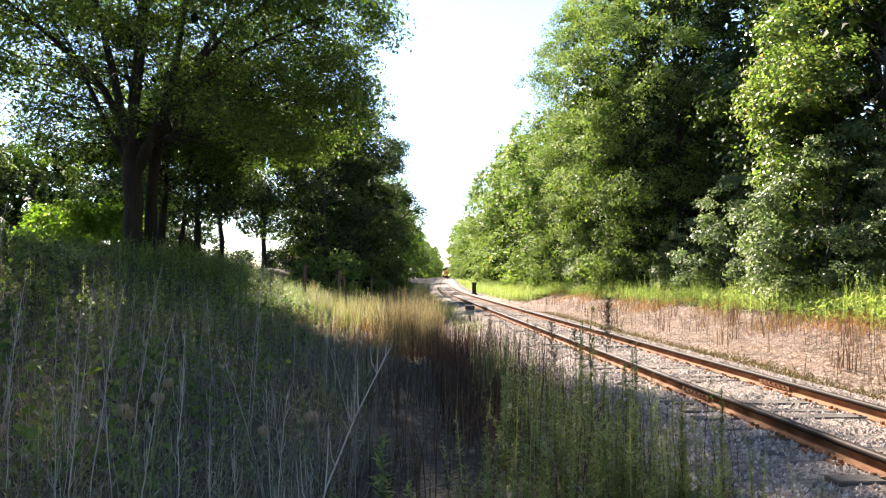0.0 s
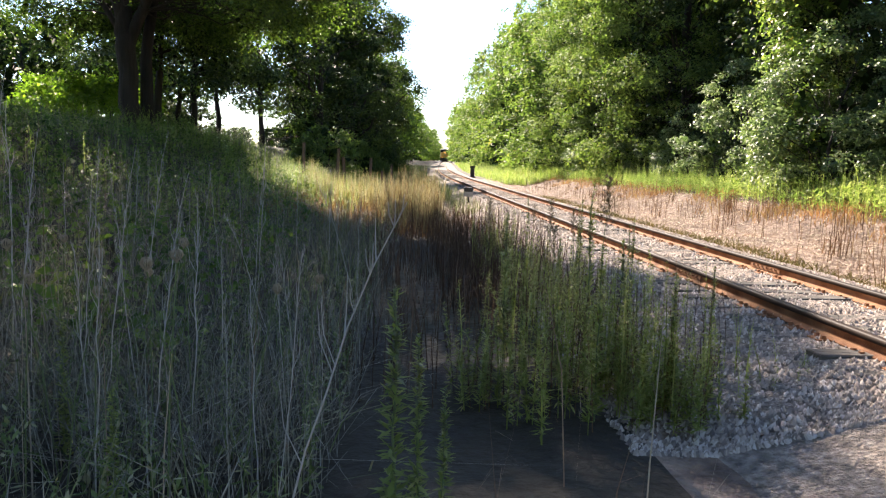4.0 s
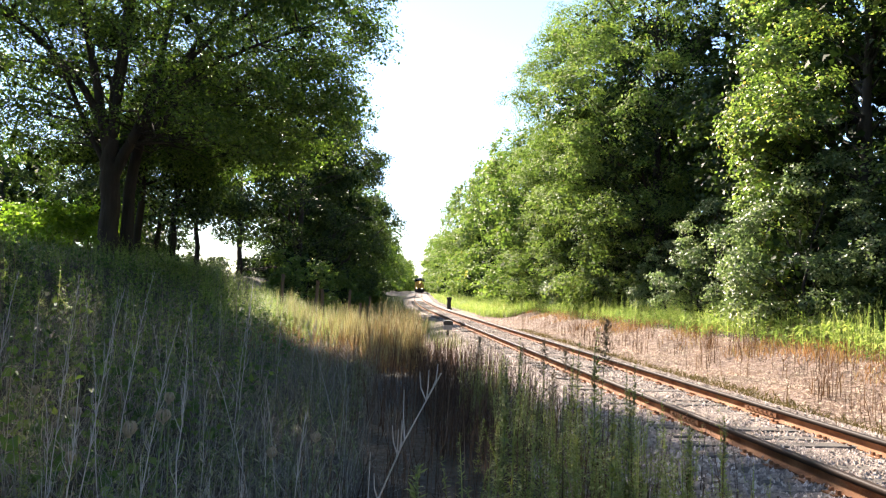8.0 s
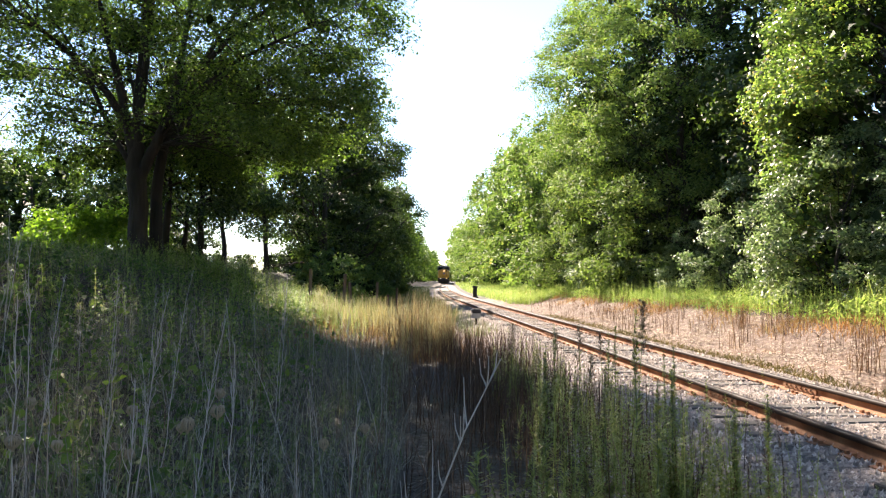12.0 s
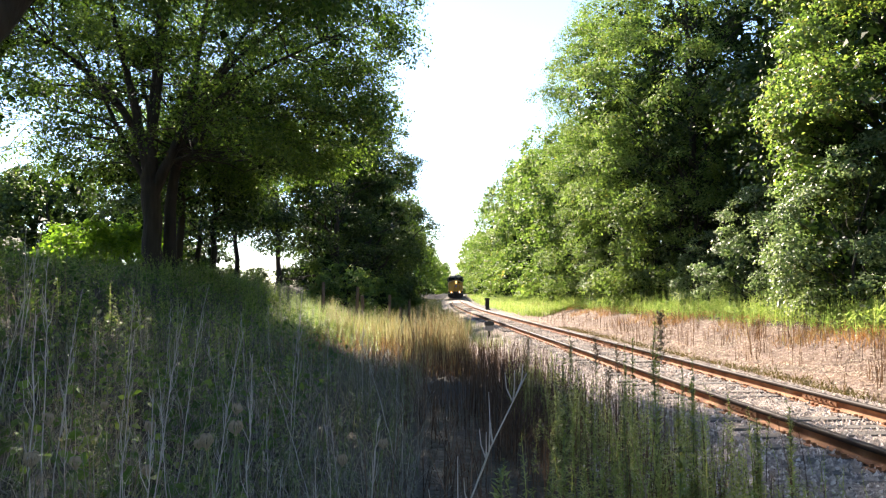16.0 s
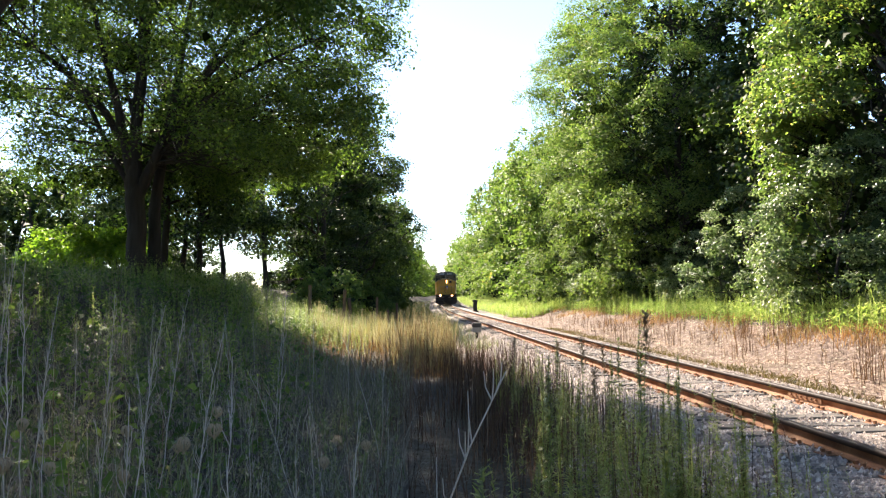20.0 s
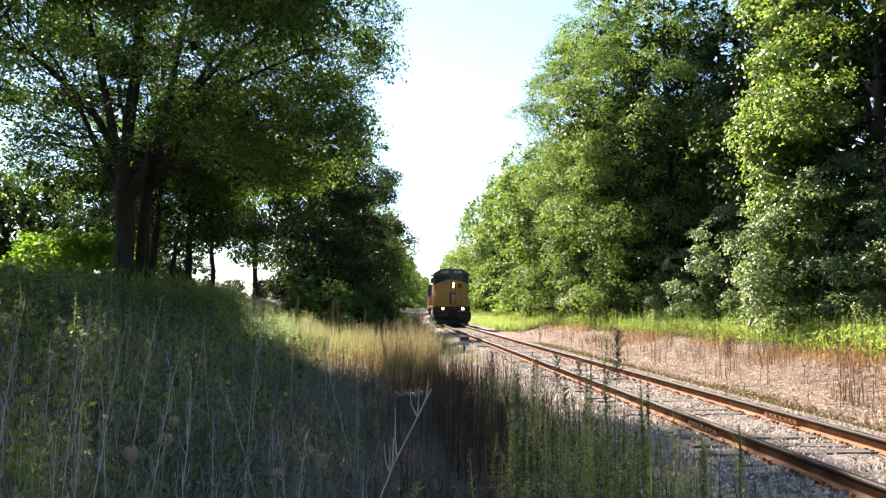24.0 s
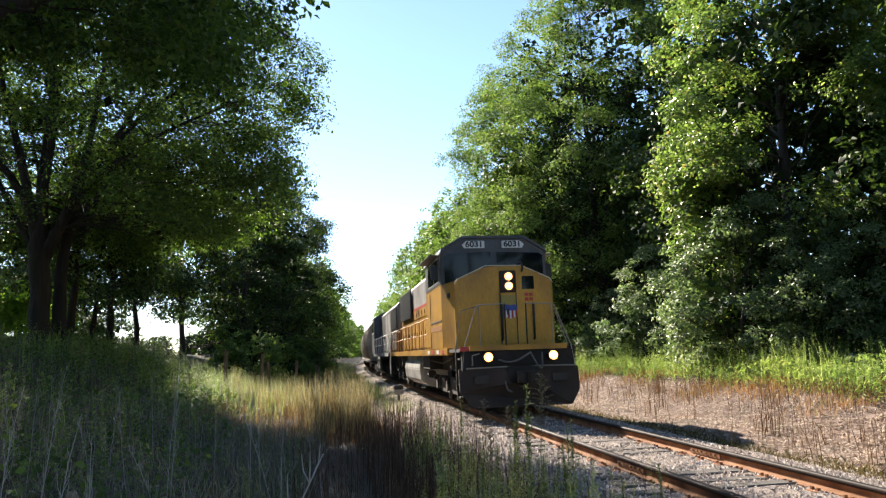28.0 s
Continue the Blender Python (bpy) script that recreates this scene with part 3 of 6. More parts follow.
WHITE_PAINT = plain("white_paint", (0.78, 0.77, 0.74), 0.5)
WORN_EDGE = plain("worn_edge", (0.62, 0.52, 0.36), 0.6)
RED_PAINT = plain("red_paint", (0.50, 0.05, 0.035), 0.5)
BLUE_PAINT = plain("blue_paint", (0.035, 0.07, 0.30), 0.5)
BLACK_PAINT = plain("black_paint", (0.018, 0.018, 0.018), 0.5)
RUBBER = plain("hose_rubber", (0.13, 0.12, 0.11), 0.7)
WHEEL_STEEL = plain("wheel_steel", (0.10, 0.075, 0.06), 0.6, 0.5)
LAMP_GLOW = glowing("lamp_warm_glow", (1.0, 0.78, 0.45), 7.0)
# weaker orange glow for the discs that imitate the lamps' glare
GLARE_GLOW = glowing("lamp_glare_glow", (1.0, 0.36, 0.07), 2.4)
HEAD_GLOW = glowing("headlamp_warm_glow", (1.0, 0.66, 0.3), 3.2)


def cab_glass():
    m, t, b = material("cab_glass")
    b.inputs["Base Color"].default_value = (0.004, 0.006, 0.009, 1)
    b.inputs["Roughness"].default_value = 0.05
    b.inputs["Specular IOR Level"].default_value = 0.22
    return m


CAB_GLASS = cab_glass()


def box(x0, x1, y0, y1, z0, z1, bevel=0.02, into=None):
    bm = into or bmesh.new()
    made = bmesh.ops.create_cube(bm, size=1, matrix=Matrix.Translation(((x0 + x1) / 2, (y0 + y1) / 2, (z0 + z1) / 2)) @ Matrix.Diagonal((x1 - x0, y1 - y0, z1 - z0, 1)))
    if bevel:
        edges = list({e for v in made["verts"] for e in v.link_edges})
        bmesh.ops.bevel(bm, geom=edges, offset=min(bevel, 0.3 * min(x1 - x0, y1 - y0, z1 - z0)), segments=2, affect="EDGES")
    return bm


def prism(outline, a, b, axis="y", bevel=0.0, into=None):
    """An outline pushed from a to b: axis y takes (x, z), axis x takes (y, z), axis z takes (x, y)."""
    bm = into or bmesh.new()
    place = {"y": lambda p, q: (p[0], q, p[1]), "x": lambda p, q: (q, p[0], p[1]), "z": lambda p, q: (p[0], p[1], q)}[axis]
    ends = [[bm.verts.new(place(p, q)) for p in outline] for q in (a, b)]
    n = len(outline)
    bm.faces.new(ends[0])
    bm.faces.new(list(reversed(ends[1])))
    for i in range(n):
        bm.faces.new([ends[0][i], ends[1][i], ends[1][(i + 1) % n], ends[0][(i + 1) % n]])
    bmesh.ops.recalc_face_normals(bm, faces=bm.faces[:])
    if bevel:
        bmesh.ops.bevel(bm, geom=bm.edges[:], offset=bevel, segments=2, affect="EDGES")
    return bm


def disc(x, y, z, r, depth, axis="y", segments=24, into=None, r2=None):
    bm = into or bmesh.new()
    turn = {"y": Matrix.Rotation(radians(90), 4, "X"), "x": Matrix.Rotation(radians(90), 4, "Y"), "z": Matrix.Identity(4)}[axis]
    bmesh.ops.create_cone(bm, cap_ends=True, segments=segments, radius1=r, radius2=r if r2 is None else r2, depth=depth, matrix=Matrix.Translation((x, y, z)) @ turn)
    return bm


def rod(name, points, r, mat, parent, label="", sides=8):
    if name == "air_hose":
        line = np.array(points, float)
        for _ in range(2):
            cut = np.stack([line[:-1] * 0.75 + line[1:] * 0.25, line[:-1] * 0.25 + line[1:] * 0.75], 1).reshape(-1, 3)
            line = np.concatenate([line[:1], cut, line[-1:]])
        points = line
    return piece(name, mesh_of(name, *tube(points, [r] * len(points), sides), mat, True), parent, None, label)


def lettering(text, size, mat, parent, m, name="lettering", label=""):
    cu = bpy.data.curves.new(name, "FONT")
    cu.offset = 0.007
    cu.body, cu.size, cu.extrude, cu.align_x, cu.align_y = text, size, 0.004, "CENTER", "CENTER"
    tmp = bpy.data.objects.new(name, cu)
    scene.collection.objects.link(tmp)
    me = bpy.data.meshes.new_from_object(tmp.evaluated_get(bpy.context.evaluated_depsgraph_get()))
    bpy.data.objects.remove(tmp)
    me.materials.clear()
    me.materials.append(mat)
    return piece(name, me, parent, m, label)


def bogie(parent, y, axles, wheels, radius=0.51):
    """A truck frame with springs and journal boxes; its wheelsets are listed in wheels, to be turned."""
    span = max(axles) - min(axles)
    for s in (-1, 1):
        side = [(y - span / 2 - 0.75, 0.62), (y - span / 2 - 0.75, 0.42), (y - span / 2 + 0.5, 0.30), (y + span / 2 - 0.5, 0.30), (y + span / 2 + 0.75, 0.42), (y + span / 2 + 0.75, 0.62), (y + span / 2, 0.80), (y - span / 2, 0.80)]
        part("truck_side_frame", prism(side, s * 1.03, s * 1.17, "x", 0.02), BLACK_GRIME, parent)
        for a in axles:
            part("journal_box", disc(s * 1.20, y + a, 0.52, 0.15, 0.14, "x", 16), BLACK_GRIME, parent)
            part("brake_cylinder", disc(s * 1.18, y + a + 0.52, 0.72, 0.10, 0.42, "y", 14), BLACK_GRIME, parent)
        for k in np.linspace(-span / 2 + 0.4, span / 2 - 0.4, len(axles)):
            part("coil_spring", disc(s * 1.16, y + k, 0.62, 0.09, 0.30, "z", 12), BLACK_GRIME, parent)
    for a in axles:
        bm = disc(0, 0, 0, 0.09, 2.1, "x", 12)
        for s in (-1, 1):
            disc(s * 0.765, 0, 0, radius, 0.13, "x", 32, bm)
            disc(s * 0.705, 0, 0, radius + 0.03, 0.03, "x", 32, bm)
            for q in range(6):
                c = radians(60 * q)
                box(s * 0.83 - 0.008, s * 0.83 + 0.008, 0.3 * math.cos(c) - 0.05, 0.3 * math.cos(c) + 0.05, 0.3 * math.sin(c) - 0.05, 0.3 * math.sin(c) + 0.05, 0, bm)
        w = part("wheelset", bm, WHEEL_STEEL, parent, "worn steel wheelset")
        w.location = (0, y + a, radius)
        wheels.append((w, y + a, radius))


def coupler(parent, y, way):
    part("coupler", prism([(-0.12, y), (0.12, y), (0.14, y + way * 0.45), (0.22, y + way * 0.55), (0.22, y + way * 0.75), (0.08, y + way * 0.72), (0.02, y + way * 0.55), (-0.1, y + way * 0.62), (-0.22, y + way * 0.6), (-0.2, y + way * 0.42)], 0.72, 1.0, "z", 0.01), BLACK_GRIME, parent)


def hood_doors(parent, mat, x, ys, z0, z1, s=-1):
    for a, b in zip(ys[:-1], ys[1:]):
        door = part("hood_door", box(*sorted((s * x, s * (x + 0.035))), a + 0.03, b - 0.03, z0, z1, 0.012), mat, parent)
        part("latch", box(*sorted((s * (x + 0.035), s * (x + 0.055))), b - 0.14, b - 0.09, (z0 + z1) / 2 - 0.09, (z0 + z1) / 2 + 0.09, 0), BLACK_PAINT, door)


def grille(parent, x, y0, y1, z0, z1, s, n=9):
    frame_part = part("radiator_grille", box(*sorted((s * x, s * (x + 0.04))), y0, y1, z0, z1, 0.01), BLACK_PAINT, parent, "black radiator grille")
    for k in range(n):
        z = z0 + (z1 - z0) * (k + 0.5) / n
        part("slat", box(*sorted((s * (x + 0.04), s * (x + 0.065))), y0 + 0.05, y1 - 0.05, z - 0.02, z + 0.02, 0), DARK_PAINT, frame_part)


def side_walkway(parent, s, y0, y1, posts, mat, edge):
    part("walkway", box(*sorted((s * 0.9, s * 1.54)), y0, y1, 1.52, 1.62, 0.01), BLACK_GRIME, parent)
    part("side_sill", box(*sorted((s * 1.50, s * 1.555)), y0, y1, 1.44, 1.64, 0.008), edge, parent, "painted side sill with a reflective stripe")
    rod("handrail", [(s * 1.5, y0, 2.66), (s * 1.5, (y0 + y1) / 2, 2.65), (s * 1.5, y1, 2.66)], 0.02, mat, parent)
    rod("lower_handrail", [(s * 1.5, y0, 2.15), (s * 1.5, y1, 2.15)], 0.014, mat, parent)
    for y in posts:
        rod("stanchion", [(s * 1.5, y, 1.62), (s * 1.5, y, 2.66)], 0.02, mat, parent)


def build_lead():
    loco = tagged(empty("locomotive"), "dirty yellow diesel locomotive with grey roof and lit headlights", "locomotive", "train")
    wheels = []
    L = 21.6
    part("underframe", box(-0.95, 0.95, 0.5, L - 0.4, 0.95, 1.55, 0.03), BLACK_GRIME, loco)
    part("front_platform", box(-1.52, 1.52, 0.28, 2.3, 1.50, 1.60, 0.015), BLACK_GRIME, loco)
    # the pilot and plow
    part("pilot_plate", box(-1.48, 1.48, 0.22, 0.34, 0.75, 1.52, 0.02), BLACK_GRIME, loco, "grimy black pilot plate")
    plow = part("snow_plow", prism([(-1.56, 1.08), (-1.56, 0.52), (-1.28, 0.13), (1.28, 0.13), (1.56, 0.52), (1.56, 1.08), (0.42, 1.08), (0.34, 0.72), (-0.34, 0.72), (-0.42, 1.08)], -0.06, 0.02, "y", 0.012), PLOW_PAINT, loco, "rusty black snow plow")
    for v in plow.data.vertices:
        v.co.y += 0.55 * (abs(v.co.x) / 1.56) ** 2 * 0.6 - 0.18 * (1.08 - v.co.z)
    part("coupler_pocket", box(-0.40, 0.40, -0.02, 0.26, 0.66, 1.12, 0.03), BLACK_GRIME, loco)
    coupler(loco, 0.1, -1)
    for x in (-1.02, 0.98):
        part("plow_pocket", box(x - 0.20, x + 0.20, -0.02, 0.12, 0.72, 0.92, 0.02), BLACK_PAINT, loco)
    for x in (-1.30, 1.30):
        for k in range(4):
            part("step", box(x - 0.20, x + 0.20, 0.42, 0.78, 0.36 + 0.32 * k, 0.40 + 0.32 * k, 0), BLACK_GRIME, loco)
        part("step_well", box(x - 0.22, x + 0.22, 0.80, 0.86, 0.30, 1.5, 0), BLACK_GRIME, loco)
    sill = part("front_sill", box(-1.27, 1.27, 0.17, 0.28, 1.53, 1.66, 0.01), YELLOW, loco, "yellow edge of the front platform")
    part("reflector", box(-1.52, -1.30, 0.19, 0.27, 1.53, 1.64, 0), RED_PAINT, loco)
    for x in (-0.84, 0.84):
        can = part("ditch_light", disc(x, 0.10, 1.37, 0.125, 0.22, "y"), BLACK_PAINT, loco, "lit round ditch light")
        # glowing disc added behind the lens in place of its halo
        part("glare_disc", disc(x, -0.012, 1.37, 0.112, 0.012, "y"), GLARE_GLOW, can, "orange glowing disc in place of lamp glare")
        part("lens", disc(x, -0.025, 1.37, 0.066, 0.02, "y"), LAMP_GLOW, can, "glowing warm lens")
    # hoses and lift bar
    rod("air_hose", [(-0.55, 0.14, 1.30), (-0.35, 0.0, 1.22), (-0.1, -0.06, 1.26), (0.1, -0.04, 1.38), (0.28, 0.1, 1.46)], 0.024, RUBBER, loco)
    rod("air_hose", [(0.30, 0.14, 1.44), (0.36, -0.06, 1.2), (0.44, -0.1, 1.06), (0.54, -0.04, 1.06), (0.58, 0.12, 1.45)], 0.022, RUBBER, loco)
    rod("air_hose", [(-0.36, 0.1, 1.0), (-0.46, -0.06, 0.8), (-0.42, -0.1, 0.55), (-0.3, -0.12, 0.5)], 0.024, RUBBER, loco)
    rod("lift_bar", [(-1.4, 0.08, 1.10), (-0.4, 0.06, 1.12), (0, 0.02, 1.06), (0.4, 0.06, 1.12), (1.4, 0.08, 1.10)], 0.018, RAILING, loco)
    rod("grab_iron", [(-1.24, 0.16, 1.18), (-1.24, 0.06, 1.18), (-1.24, 0.06, 1.42), (-1.06, 0.06, 1.46), (-1.06, 0.16, 1.46)], 0.018, RAILING, loco)
    # nose
    side = [(-1.38, 1.62), (-1.38, 3.36), (-1.30, 3.48), (-0.50, 3.84), (0.50, 3.84), (1.30, 3.48), (1.38, 3.36), (1.38, 1.62)]
    part("nose", prism(side, 1.5, 2.75, "y", 0.035), YELLOW, loco, "dirty yellow wide nose with chamfered shoulders")
    for s in (-1, 1):
        cheek = prism([(s * 1.385, 1.70), (s * 1.56, 2.75), (s * 1.2, 2.75)], 1.62, 3.45, "z")
        part("nose_cheek", cheek, YELLOW, loco)
        part("marker_light", box(*sorted((s * 1.40, s * 1.50)), 1.98, 2.22, 3.02, 3.16, 0.01), BLACK_PAINT, loco)
    door = part("nose_door", box(-0.02, 0.98, 1.47, 1.50, 1.72, 3.66, 0.01), YELLOW, loco, "yellow nose door")
    part("door_window", box(0.50, 0.84, 1.452, 1.474, 3.18, 3.54, 0.06), CAB_GLASS, door, "dark rounded door window")
    part("door_handle", box(0.04, 0.09, 1.42, 1.47, 2.48, 2.66, 0.01), BLACK_PAINT, door)
    for x in (-0.13, 0.32):
        part("door_seam", box(x - 0.012, x + 0.012, 1.455, 1.472, 1.70, 3.1, 0), BLACK_PAINT, loco)
    for x in (-0.11, 0.78):
        rod("nose_grab_iron", [(x, 1.5, 1.8), (x, 1.40, 1.85), (x, 1.40, 2.75), (x, 1.5, 2.8)], 0.03, BLACK_PAINT, loco)
    lampbox = part("headlight_box", box(-0.13, 0.33, 1.42, 1.5, 3.10, 3.70, 0.02), PLOW_PAINT, loco, "brown headlight housing")
    for z in (3.27, 3.53):
        rim = part("headlight", disc(0.11, 1.40, z, 0.125, 0.05, "y"), GREY_PAINT, loco, "lit round headlight")
        part("glare_disc", disc(0.11, 1.372, z, 0.102, 0.012, "y"), GLARE_GLOW, rim, "orange glowing disc in place of lamp glare")
        part("lens", disc(0.11, 1.36, z, 0.058, 0.02, "y"), HEAD_GLOW, rim, "glowing warm lens")
    part("door_plate", box(-0.10, 0.30, 1.456, 1.476, 2.75, 3.02, 0), plain("primer_olive", (0.35, 0.27, 0.06), 0.6), loco)
    flag = part("flag_field", prism([(-0.05, 2.72), (-0.05, 2.60), (0.33, 2.60), (0.33, 2.72), (0.24, 2.77), (0.14, 2.74), (0.04, 2.77)], 1.44, 1.455, "y"), BLUE_PAINT, loco, "blue top of a painted shield")
    for k in range(7):
        part("flag_stripe", box(-0.045 + 0.054 * k, 0.0 + 0.054 * k, 1.442, 1.456, 2.38 + 0.05 * abs(k - 3) / 3, 2.60, 0), RED_PAINT if k % 2 == 0 else WHITE_PAINT, flag)
    for k in range(2):
        part("red_emblem", box(0.56, 0.66, 1.455, 1.472, 2.86 + 0.13 * k, 2.95 + 0.13 * k, 0.01), RED_PAINT, loco)
        part("red_emblem", box(0.69, 0.79, 1.455, 1.472, 2.86 + 0.13 * k, 2.95 + 0.13 * k, 0.01), RED_PAINT, loco)
    part("sand_filler", box(0.06, 0.14, 1.55, 1.65, 3.83, 3.93, 0.01), BLACK_PAINT, loco)
    rod("bell_bracket", [(0.40, 1.5, 3.86), (0.46, 1.45, 3.96), (0.54, 1.43, 3.80), (0.50, 1.44, 3.66)], 0.03, BLACK_PAINT, loco)
    rod("nose_edge_trim", [(x, 1.5, z + 0.004) for x, z in side[1:7]], 0.018, WORN_EDGE, loco, "pale worn edge along the nose top")


    # cab
    part("cab_body", prism([(-1.56, 1.62), (-1.56, 3.5), (1.56, 3.5), (1.56, 1.62)], 2.72, 6.1, "y", 0.02), YELLOW, loco, "yellow cab side")
    upper = [(-1.57, 3.45), (-1.57, 4.30), (-1.50, 4.46), (-0.92, 4.80), (0.92, 4.80), (1.50, 4.46), (1.57, 4.30), (1.57, 3.45)]
    part("cab_upper", prism(upper, 2.66, 6.1, "y", 0.03), CAB_GREY, loco, "grey cab top")
    part("cab_roof", prism([(-1.60, 4.34), (-1.54, 4.50), (-0.92, 4.86), (0.92, 4.86), (1.54, 4.50), (1.60, 4.34), (1.50, 4.44), (0.90, 4.79), (-0.90, 4.79), (-1.50, 4.44)], 2.60, 6.3, "y"), CAB_GREY, loco)
    for s in (-1, 1):
        pane = [(s * 0.10, 3.86), (s * 0.55, 3.80), (s * 1.46, 3.48), (s * 1.46, 4.26), (s * 1.36, 4.34), (s * 0.10, 4.38)]
        part("windshield", prism(pane, 2.60, 2.665, "y"), CAB_GLASS, loco, "dark glass windshield")
        rod("wiper", [(s * 0.30, 2.58, 3.88), (s * 0.75, 2.575, 3.72), (s * 1.15, 2.58, 3.60)], 0.014, RAILING, loco)
        board = part("number_board", prism([(s * 0.26, 4.50), (s * 0.86, 4.50), (s * 0.92, 4.60), (s * 0.80, 4.71), (s * 0.26, 4.71)], 2.60, 2.65, "y"), WHITE_PAINT, loco, "white number board")
        lettering("6031", 0.235, BLACK_PAINT, board, Matrix.Translation((s * 0.57, 2.592, 4.605)) @ Matrix.Rotation(radians(90), 4, "X") @ Matrix.Diagonal((1.12, 1, 1, 1)), "number")
        for y0, y1 in ((3.15, 3.95), (4.15, 5.35)):
            pane_part = part("side_window", box(*sorted((s * 1.565, s * 1.585)), y0, y1, 3.60, 4.25, 0.03), CAB_GLASS, loco, "dark cab side window")
            part("window_frame", box(*sorted((s * 1.56, s * 1.578)), y0 - 0.06, y1 + 0.06, 3.54, 4.31, 0.02), GREY_PAINT, pane_part)
        part("window_visor", box(*sorted((s * 1.56, s * 1.86)), 3.0, 5.5, 4.33, 4.37, 0.01), DARK_PAINT, loco)
        part("mirror", box(*sorted((s * 1.62, s * 1.82)), 2.95, 3.0, 3.62, 4.05, 0.01), BLACK_PAINT, loco)
        part("cab_side_door", box(*sorted((s * 1.555, s * 1.575)), 5.1, 5.95, 1.7, 3.4, 0.01), YELLOW, loco)
        part("cab_belt", box(*sorted((s * 1.555, s * 1.572)), 2.8, 6.05, 2.42, 2.45, 0), PLOW_PAINT, loco)
        for k in range(9):
            part("side_lettering_bar", box(*sorted((s * 1.556, s * 1.568)), 3.0 + 0.27 * k, 3.17 + 0.27 * k, 2.16, 2.30, 0), plain("faded_red", (0.45, 0.16, 0.05), 0.7) if k == 0 and s < 0 else RED_FADED, loco)
    for x, y in ((-0.5, 4.0), (0.5, 4.3)):
        part("roof_antenna", box(x - 0.15, x + 0.15, y, y + 0.3, 4.85, 4.98, 0.02), DARK_PAINT, loco)
    part("air_horn", disc(0, 4.9, 5.0, 0.07, 0.5, "y", 14, None, 0.14), GREY_PAINT, loco)
    # long hood
    part("hood_lower", prism([(-0.96, 1.60), (-0.96, 3.45), (0.96, 3.45), (0.96, 1.60)], 6.1, L - 0.9, "y", 0.02), YELLOW, loco, "yellow long hood")
    part("hood_upper", prism([(-0.96, 3.42), (-0.96, 4.42), (-0.80, 4.60), (0.80, 4.60), (0.96, 4.42), (0.96, 3.42)], 6.1, L - 0.9, "y", 0.02), GREY_PAINT, loco, "faded grey upper hood")
    for s in (-1, 1):
        part("red_stripe", box(*sorted((s * 0.955, s * 0.972)), 6.15, 15.2, 3.40, 3.50, 0), RED_PAINT, loco)
        hood_doors(loco, YELLOW, 0.96, np.arange(6.3, 19.6, 0.66), 1.75, 2.95, s)
        hood_doors(loco, YELLOW, 0.96, np.arange(6.3, 15.2, 0.95), 3.0, 3.38, s)
        grille(loco, 1.02, 15.4, 20.2, 3.15, 4.45, s, 12)
        side_walkway(loco, s, 2.3 if s > 0 else 6.1, L - 0.3, np.arange(6.4, 21.2, 1.2), YELLOW, YELLOW)
        for y in (2.6, 3.6, 4.6, 5.6):
            part("sill_reflector", box(*sorted((s * 1.555, s * 1.565)), y, y + 0.45, 1.48, 1.60, 0), RED_PAINT if int(y) % 2 == 0 else WHITE_PAINT, loco)
        part("cab_sill", box(*sorted((s * 1.40, s * 1.556)), 2.0, 6.2, 1.44, 1.64, 0.01), YELLOW, loco)
        # front handrails
        rod("front_handrail", [(s * 1.46, 0.32, 0.55), (s * 1.46, 0.22, 1.2), (s * 1.40, 0.24, 1.62), (s * 1.05, 0.36, 2.62), (s * 0.98, 0.38, 2.70), (s * 0.25, 0.38, 2.72)], 0.014, RAILING, loco)
        rod("corner_handrail", [(s * 1.52, 0.85, 0.55), (s * 1.52, 0.85, 1.6), (s * 1.30, 1.20, 2.60), (s * 1.05, 0.40, 2.66)], 0.015, RAILING, loco)
        rod("front_stanchion", [(s * 0.96, 0.36, 1.6), (s * 0.96, 0.36, 2.68)], 0.014, RAILING, loco)
        rod("front_stanchion", [(s * 0.28, 0.36, 1.6), (s * 0.28, 0.36, 2.72)], 0.02, BLACK_PAINT, loco)
        # tank and fittings
        tank = [(s * 0.3, 0.30), (s * 1.05, 0.30), (s * 1.42, 0.55), (s * 1.47, 0.95), (s * 1.42, 1.25), (s * 0.3, 1.25)]
        part("fuel_tank", prism(tank, 9.2, 14.6, "y", 0.03), TANK_PAINT, loco, "dusty silver fuel tank")
        part("air_reservoir", disc(s * 1.25, 12.2, 1.36, 0.17, 3.4, "y", 18), TANK_PAINT, loco, "silver air reservoir")
        part("battery_box", box(*sorted((s * 0.95, s * 1.40)), 6.9, 8.7, 0.98, 1.42, 0.02), BLACK_GRIME, loco)
        part("bell", disc(s * 1.2, 7.9, 0.8, 0.14, 0.3, "y", 14), BLACK_GRIME, loco)
        rod("sand_pipe", [(s * 1.3, 1.6, 1.45), (s * 1.28, 1.7, 0.9), (s * 1.1, 1.9, 0.3)], 0.03, RAILING, loco)
        rod("brake_pipe", [(s * 1.38, 2.2, 1.4), (s * 1.36, 4.0, 1.2), (s * 1.38, 6.5, 1.28)], 0.03, BLACK_GRIME, loco)
    for y in (8.0, 10.5):
        part("roof_hatch", box(-0.6, 0.6, y, y + 1.6, 4.58, 4.68, 0.02), GREY_PAINT, loco)
    for y in (13.4, 15.2, 17.2, 19.0):
        part("cooling_fan", disc(0, y, 4.68, 0.62, 0.18, "z", 28), DARK_PAINT, loco)
    part("exhaust_stack", box(-0.35, 0.35, 11.9, 12.5, 4.58, 4.82, 0.02), BLACK_GRIME, loco)
    part("rear_platform", box(-1.52, 1.52, L - 0.9, L - 0.1, 1.50, 1.60, 0.01), BLACK_GRIME, loco)
